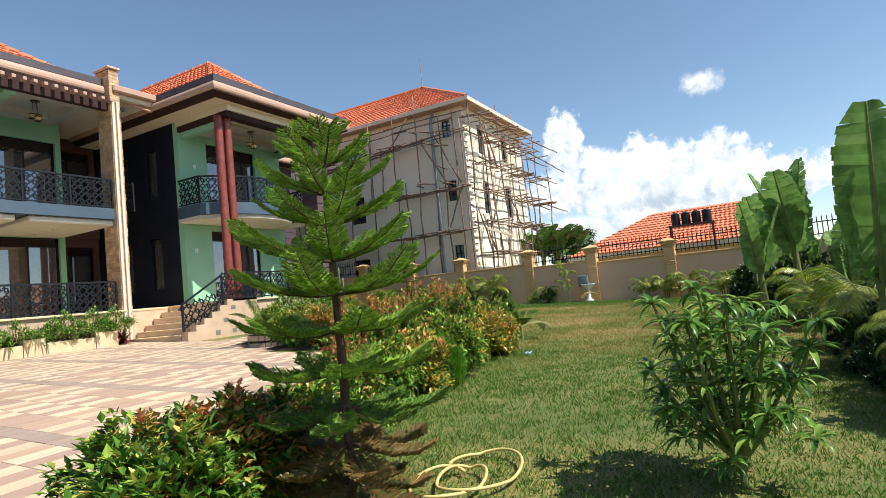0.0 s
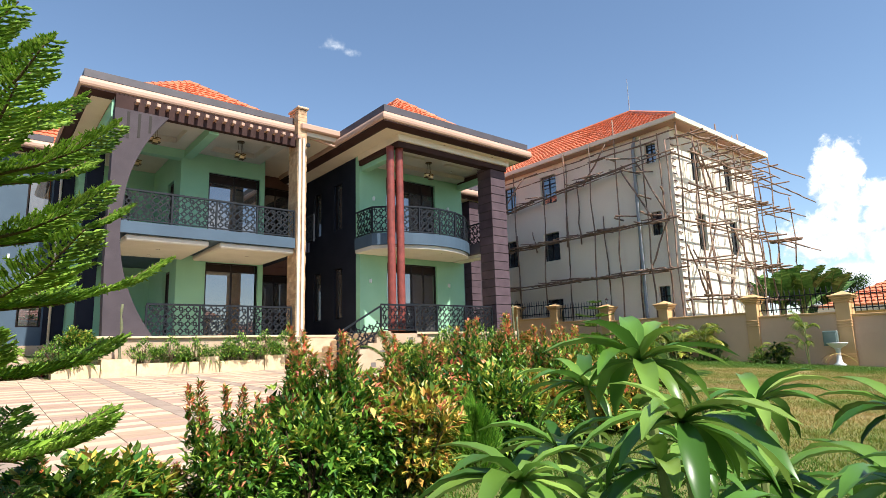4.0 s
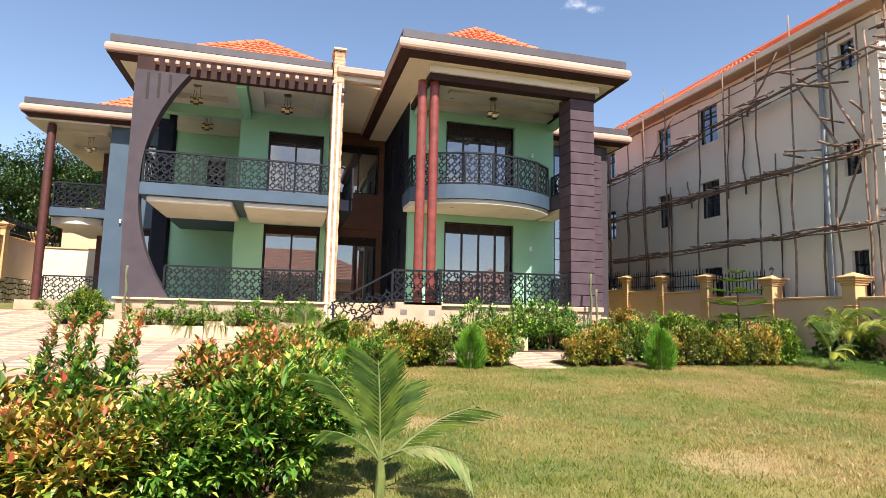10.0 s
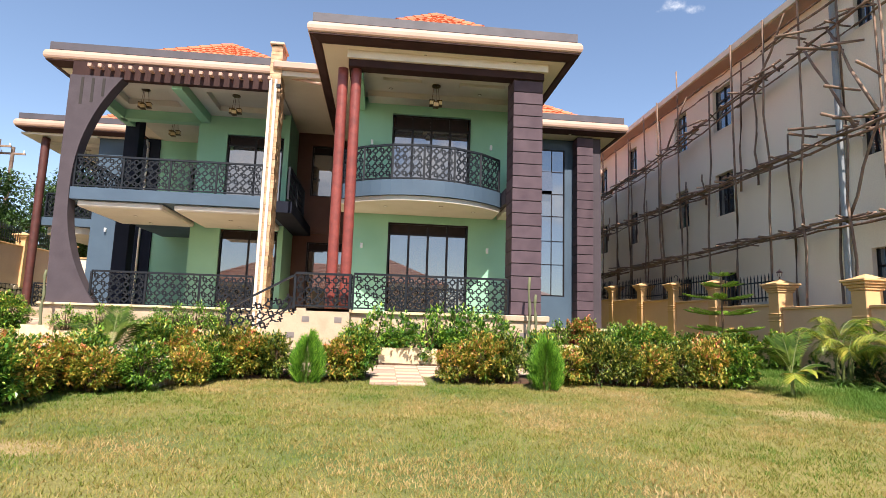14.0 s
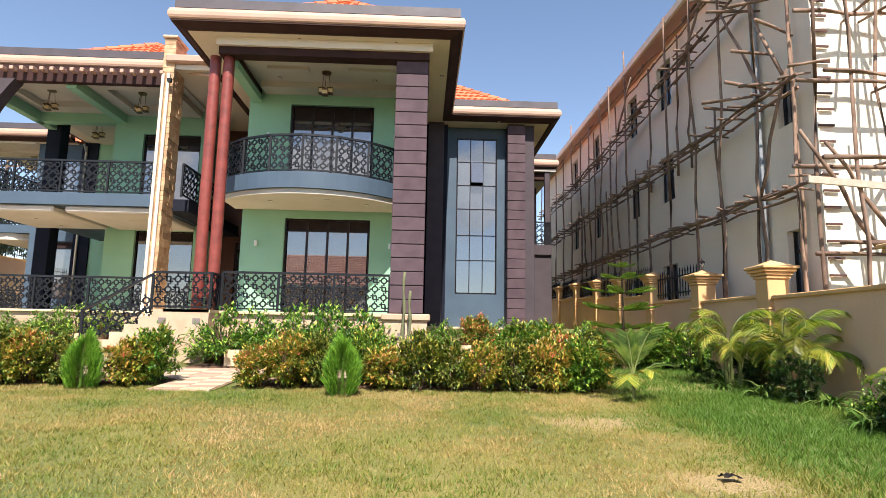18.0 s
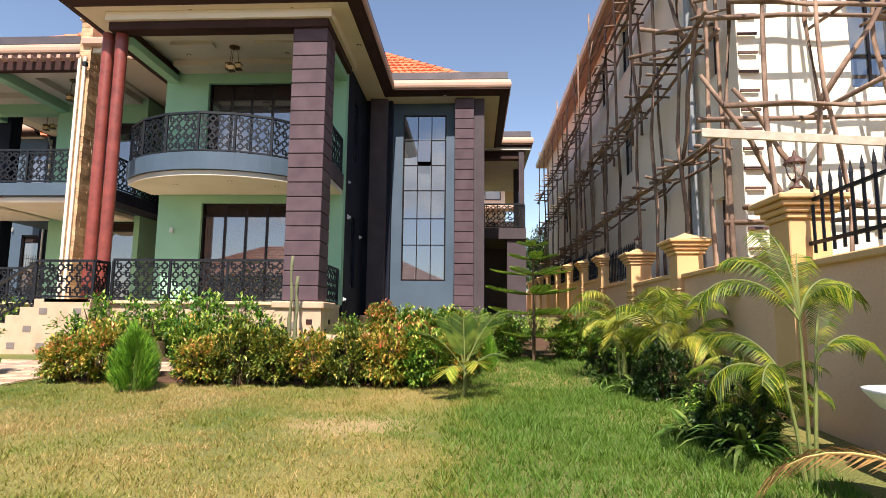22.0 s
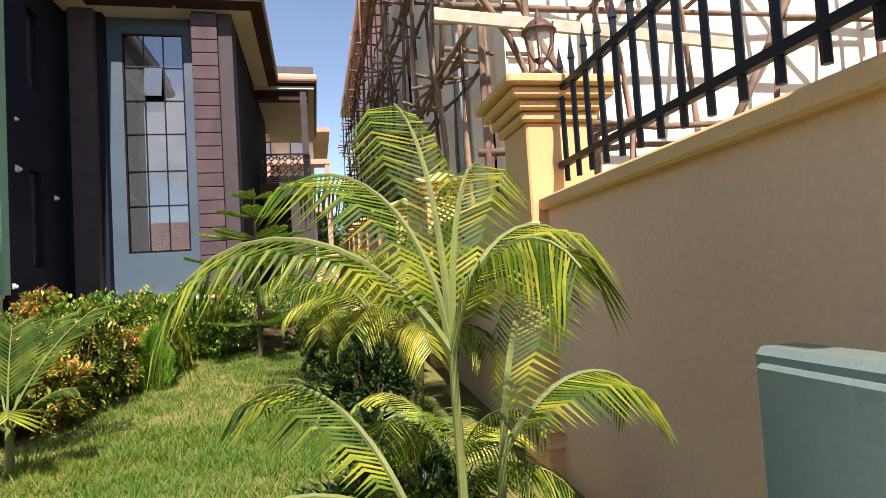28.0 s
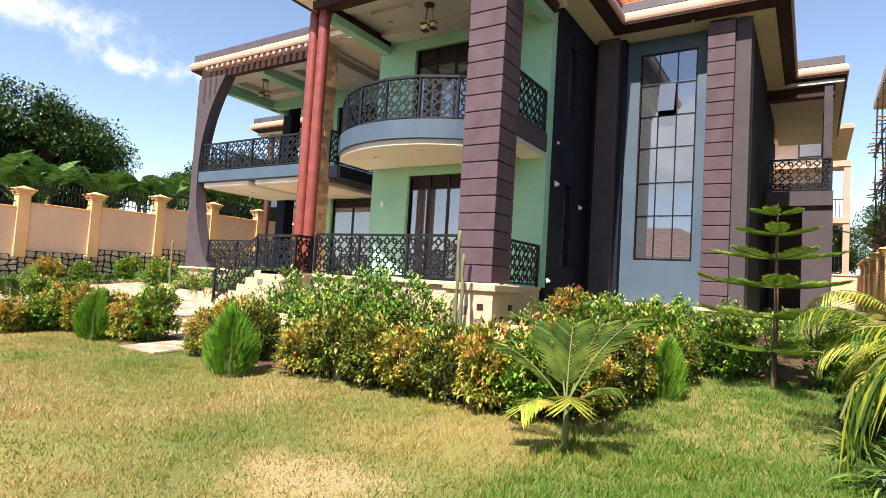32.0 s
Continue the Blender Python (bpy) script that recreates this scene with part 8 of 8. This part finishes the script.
# ---- beds: soil, stone ring, planters ----
def soil_bed(outline, up=0.03):
    bm = bmesh.new()
    n = 10
    cx, cy = sum(p[0] for p in outline) / len(outline), sum(p[1] for p in outline) / len(outline)
    rim = []
    for (x0, y0), (x1, y1) in zip(outline, outline[1:] + outline[:1]):
        k = max(1, int(math.hypot(x1 - x0, y1 - y0) / 0.5))
        rim += [(x0 + (x1 - x0) * i / k, y0 + (y1 - y0) * i / k) for i in range(k)]
    rings = []
    for f in (1.0, 0.97, 0.6, 0.2):
        ring = []
        for x, y in rim:
            px, py = cx + (x - cx) * f, cy + (y - cy) * f
            if f < 1:
                px += random.uniform(-0.04, 0.04)
            ring.append(bm.verts.new((px, py, height(px, py) + (0.002 if f == 1 else up + random.uniform(-0.012, 0.02)))))
        rings.append(ring)
    for a, b in zip(rings, rings[1:]):
        for i in range(len(rim)):
            bm.faces.new((a[i], a[(i + 1) % len(rim)], b[(i + 1) % len(rim)], b[i]))
    bm.faces.new(rings[-1])
    return solid("flower_bed", bm, M["soil"], kind="structure", label="bare brown soil of a planting bed", category="flower bed")


random.seed(5)
soil_bed([(3.3, 4.85), (8.5, 5.5), (10.8, 6.0), (10.8, 6.7), (8.5, 6.25), (3.2, 5.7)])
soil_bed([(10.25, 6.5), (11.1, 6.5), (11.15, 11.3), (10.4, 11.3)])
soil_bed([(11.2, 12.4), (14.9, 12.4), (15.1, 12.98), (11.2, 12.98)])
soil_bed([(16.3, 12.4), (21.6, 12.4), (22.0, 15.2), (21.6, 15.4), (21.2, 13.1), (16.1, 12.98)])
soil_bed([(14.5, 14.65), (19.4, 14.65), (19.4, 16.0), (14.5, 16.0)])
soil_bed([(19.1, 16.6), (24.6, 16.0), (24.6, 20.9), (19.1, 20.9)])
soil_bed([(-0.55, 12), (0.45, 12), (0.45, 24), (-0.55, 24)])

RX, RY = 11.55, 11.8
ring = thing("stone_planter", (RX, RY, height(RX, RY)), "low round planter edged with rubble stones", "planter")
zr = height(RX, RY)
bm = bmesh.new()
lathe(bm, RX, RY, [(0.73, zr - 0.2), (0.73, zr + 0.3), (0.55, zr + 0.3), (0.55, zr - 0.2)], 40)
part("rim", bm, M["joint"], ring)
bm = bmesh.new()
lathe(bm, RX, RY, [(0.81, zr + 0.3), (0.81, zr + 0.35), (0.51, zr + 0.35), (0.51, zr + 0.3)], 40)
part("coping", bm, M["pinkwall"], ring)
bm = bmesh.new()
lathe(bm, RX, RY, [(0.54, zr + 0.1), (0.54, zr + 0.26), (0.2, zr + 0.3)], 32)
part("earth", bm, M["soil"], ring)
random.seed(8)
a = 0.0
while a < math.tau - 0.2:
    w = random.uniform(0.16, 0.3)
    for z0, z1 in ((zr - 0.05, zr + 0.11), (zr + 0.12, zr + 0.28)):
        bm = bmesh.new()
        vs = []
        for r in (0.72, 0.77):
            s = 0.0 if r < 0.75 else 0.012
            for aa, zz in ((a + 0.012 + s, z0 + 0.012 + s), (a + w - 0.012 - s, z0 + 0.012 + s + random.uniform(0, 0.02)), (a + w - 0.012 - s, z1 - 0.01 - s), (a + 0.012 + s, z1 - 0.01 - s - random.uniform(0, 0.02))):
                vs.append(bm.verts.new((RX + r * math.cos(aa), RY + r * math.sin(aa), zz)))
        for f in ((4, 5, 6, 7), (0, 1, 5, 4), (1, 2, 6, 5), (2, 3, 7, 6), (3, 0, 4, 7)):
            bm.faces.new([vs[i] for i in f])
        bmesh.ops.recalc_face_normals(bm, faces=bm.faces)
        part("stone", bm, M["rubble"], ring)
    a += w


def trough(x0, x1, y0, y1, h, label="cast cream stone planter trough beside the villa"):
    z = min(height(x0, y0), height(x1, y1))
    p = thing("planter_box", ((x0 + x1) / 2, (y0 + y1) / 2, z), label, "planter", "planter troughs before the villa")
    bm = boxes((x0, x1, y0, y0 + 0.06, z - 0.05, z + h), (x0, x1, y1 - 0.06, y1, z - 0.05, z + h), (x0, x0 + 0.06, y0 + 0.06, y1 - 0.06, z - 0.05, z + h), (x1 - 0.06, x1, y0 + 0.06, y1 - 0.06, z - 0.05, z + h))
    part("trough", bm, M["pot"], p)
    part("earth", boxes((x0 + 0.06, x1 - 0.06, y0 + 0.06, y1 - 0.06, z, z + h - 0.05)), M["soil"], p)


X = 5.7
for i, w in enumerate((0.95, 0.75, 1.45, 0.5, 1.2, 0.6)):
    trough(X, X + w, 17.6, 18.15, 0.3 if i % 2 == 0 else 0.42)
    X += w + 0.02
trough(19.15, 20.0, 15.9, 16.5, 0.42)
trough(15.2, 16.4, 14.75, 15.1, 0.34)

# kerb of the bed along the west wall
for k in range(17):
    y0 = 12 + k * 0.7
    kerb = solid("kerb_stone", boxes((0.45, 0.57, y0 + 0.01, y0 + 0.69, height(0.5, y0) - 0.1, height(0.5, y0 + 0.35) + 0.12), bevel=0.01), M["pot"], kind="structure", label="cream concrete kerb stone", category="kerb")

# garden hose lying in coils at the hedge
hose = thing("garden_hose", (4.6, 3.75, height(4.6, 3.75)), "pale yellow garden hose lying in loose coils", "hose")
bm = bmesh.new()
pts = []
for i in range(90):
    a = i * 0.16
    r = 0.22 + 0.1 * math.sin(i * 0.11) + 0.0012 * i
    px, py = 4.6 + r * math.cos(a) + i * 0.003, 3.72 + r * 0.7 * math.sin(a) - i * 0.001
    pts.append((px, py, height(px, py) + 0.03 + 0.03 * abs(math.sin(i * 0.23))))
tube_path(bm, pts, [0.011] * len(pts), 6)
part("coil", bm, M["hose"], hose, smooth=True)

# litter on the lawn, and the cover of a sunk valve box
def scrap(x, y, mat, size, label, seed):
    random.seed(seed)
    z = height(x, y) + 0.03
    bm = bmesh.new()
    grid = [[bm.verts.new((x + (i - 2) * size / 4 + random.uniform(-0.01, 0.01), y + (j - 2) * size / 6 + random.uniform(-0.01, 0.01), z + random.uniform(-0.015, 0.03))) for i in range(5)] for j in range(5)]
    for a, b in zip(grid, grid[1:]):
        for i in range(4):
            bm.faces.new((a[i], a[i + 1], b[i + 1], b[i]))
    bmesh.ops.solidify(bm, geom=bm.faces, thickness=0.002)
    return solid("plastic_scrap", bm, mat, label=label, category="litter")


M["blue_film"] = material("pale_blue_plastic_film", srgb(150, 190, 220), srgb(200, 220, 235), 0.3, scale=20, bump=0.1)
scrap(9.7, 5.08, M["blue_film"], 0.12, "crumpled pale blue plastic scrap on the lawn", 3)
scrap(21.28, 7.9, M["joint"], 0.15, "black plastic rag on a bare patch of lawn", 4)

# ---- grass blades over the lawn near the walk ----
def grass_material():
    m = bpy.data.materials.new("grass_blade")
    m.use_nodes = True
    t = m.node_tree
    b = t.nodes["Principled BSDF"]
    b.inputs["Roughness"].default_value = 0.6
    co = t.nodes.new("ShaderNodeTexCoord")
    n = t.nodes.new("ShaderNodeTexNoise")
    n.inputs["Scale"].default_value, n.inputs["Detail"].default_value, n.inputs["Roughness"].default_value = 0.55, 9, 0.7
    t.links.new(co.outputs["Object"], n.inputs["Vector"])
    geo = t.nodes.new("ShaderNodeNewGeometry")
    add = t.nodes.new("ShaderNodeMath")
    add.operation = "MULTIPLY_ADD"
    add.inputs[1].default_value = 0.5
    t.links.new(geo.outputs["Random Per Island"], add.inputs[0])
    sub = t.nodes.new("ShaderNodeMath")
    sub.operation = "MULTIPLY_ADD"
    sub.inputs[1].default_value, sub.inputs[2].default_value = 2.7, -1.08
    t.links.new(n.outputs["Fac"], sub.inputs[0])
    # greener towards the walls, where less sun dries the turf
    sep = t.nodes.new("ShaderNodeSeparateXYZ")
    t.links.new(co.outputs["Object"], sep.inputs[0])
    wet = t.nodes.new("ShaderNodeMapRange")
    wet.inputs["From Min"].default_value, wet.inputs["From Max"].default_value = 20.4, 23.4
    wet.inputs["To Min"].default_value, wet.inputs["To Max"].default_value = 0.0, -0.8
    t.links.new(sep.outputs[0], wet.inputs["Value"])
    west = t.nodes.new("ShaderNodeMapRange")
    west.inputs["From Min"].default_value, west.inputs["From Max"].default_value = 13.0, 7.0
    west.inputs["To Min"].default_value, west.inputs["To Max"].default_value = 0.0, -0.8
    t.links.new(sep.outputs[0], west.inputs["Value"])
    both = t.nodes.new("ShaderNodeMath")
    both.operation = "ADD"
    t.links.new(wet.outputs[0], both.inputs[0])
    t.links.new(west.outputs[0], both.inputs[1])
    fin_ = t.nodes.new("ShaderNodeMath")
    fin_.operation = "ADD"
    t.links.new(sub.outputs[0], fin_.inputs[0])
    t.links.new(both.outputs[0], fin_.inputs[1])
    t.links.new(fin_.outputs[0], add.inputs[2])
    ramp = t.nodes.new("ShaderNodeValToRGB")
    el = ramp.color_ramp.elements
    el[0].position, el[0].color = 0.0, srgb(86, 122, 36)
    el[1].position, el[1].color = 1.0, srgb(196, 168, 120)
    for p, c in ((0.3, srgb(128, 134, 54)), (0.55, srgb(156, 146, 78)), (0.78, srgb(180, 152, 96))):
        e = el.new(p)
        e.color = c
    t.links.new(add.outputs[0], ramp.inputs["Fac"])
    t.links.new(ramp.outputs[0], b.inputs["Base Color"])
    tr = t.nodes.new("ShaderNodeBsdfTranslucent")
    t.links.new(ramp.outputs[0], tr.inputs["Color"])
    mx = t.nodes.new("ShaderNodeMixShader")
    mx.inputs[0].default_value = 0.3
    t.links.new(b.outputs[0], mx.inputs[1])
    t.links.new(tr.outputs[0], mx.inputs[2])
    t.links.new(mx.outputs[0], t.nodes["Material Output"].inputs[0])
    return m


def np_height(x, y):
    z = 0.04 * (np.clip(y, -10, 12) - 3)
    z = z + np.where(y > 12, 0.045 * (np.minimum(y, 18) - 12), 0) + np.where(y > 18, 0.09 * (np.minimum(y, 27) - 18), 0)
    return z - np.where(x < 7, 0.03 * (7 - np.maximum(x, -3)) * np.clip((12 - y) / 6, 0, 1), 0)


def grass(n, x0, x1, y0, y1, tall, wide, seed):
    rng = np.random.default_rng(seed)
    # blades stand in small tufts
    k = n // 9
    cx, cy = rng.uniform(x0, x1, k), rng.uniform(y0, y1, k)
    n = k * 9
    ox, oy = rng.normal(0, 0.042, n), rng.normal(0, 0.042, n)
    x, y = np.repeat(cx, 9) + ox, np.repeat(cy, 9) + oy
    big = np.repeat(rng.uniform(0.45, 1.3, k), 9)
    keep = y > -2.4 + 0.06 * x
    keep &= ~((y > 5.0 + 0.13 * x) & (x < 11.1))
    keep &= ~((y > 12.35) & (x < 21.7))
    keep &= x < 24.7 + 0.1 * (y - 10.8)
    for cx, cy, r in ((20.9, 10.1, 0.75), (21.25, 7.85, 0.55), (12.2, 7.9, 0.6), (14.5, 6.2, 0.7)):
        d = np.hypot(x - cx, (y - cy) * 1.4) / r
        keep &= rng.random(n) < (0.4 if r > 0.56 else 0.12) + np.clip(d - 0.35, 0, 1) * 1.3
    # thin and full patches
    tuft = np.sin(x * 2.1 + 1.3 * np.sin(y * 1.7)) * np.sin(y * 2.6 + 1.1 * np.sin(x * 1.3))
    keep &= rng.random(n) < 0.8 + 0.25 * tuft
    x, y, ox, oy, big = x[keep], y[keep], ox[keep], oy[keep], big[keep]
    n = len(x)
    a = rng.uniform(0, math.tau, n)
    h = tall * big * rng.uniform(0.6, 1.2, n) * (1 + 0.35 * (x > 21.8))
    lean = h * rng.uniform(0.2, 1.1, n)
    b = np.arctan2(oy, ox) + rng.normal(0, 0.8, n)
    w = wide * rng.uniform(0.6, 1.3, n)
    z = np_height(x, y) - 0.012
    v = np.empty((n, 3, 3))
    v[:, 0] = np.stack([x - np.cos(a) * w, y - np.sin(a) * w, z], 1)
    v[:, 1] = np.stack([x + np.cos(a) * w, y + np.sin(a) * w, z], 1)
    v[:, 2] = np.stack([x + np.cos(b) * lean, y + np.sin(b) * lean, z + h], 1)
    me = bpy.data.meshes.new("grass")
    me.vertices.add(3 * n)
    me.vertices.foreach_set("co", v.ravel())
    me.loops.add(3 * n)
    me.loops.foreach_set("vertex_index", np.arange(3 * n, dtype=np.int32))
    me.polygons.add(n)
    me.polygons.foreach_set("loop_start", np.arange(0, 3 * n, 3, dtype=np.int32))
    me.update(calc_edges=True)
    me.materials.append(M["grass"])
    return tagged(new("grass", me), "short green and straw-coloured lawn grass", "grass", kind="stuff")


M["grass"] = grass_material()
grass(1050000, 2.0, 25.0, -0.5, 12.4, 0.036, 0.0048, 1)
grass(90000, 21.8, 25.6, 3.0, 18.0, 0.055, 0.005, 2)
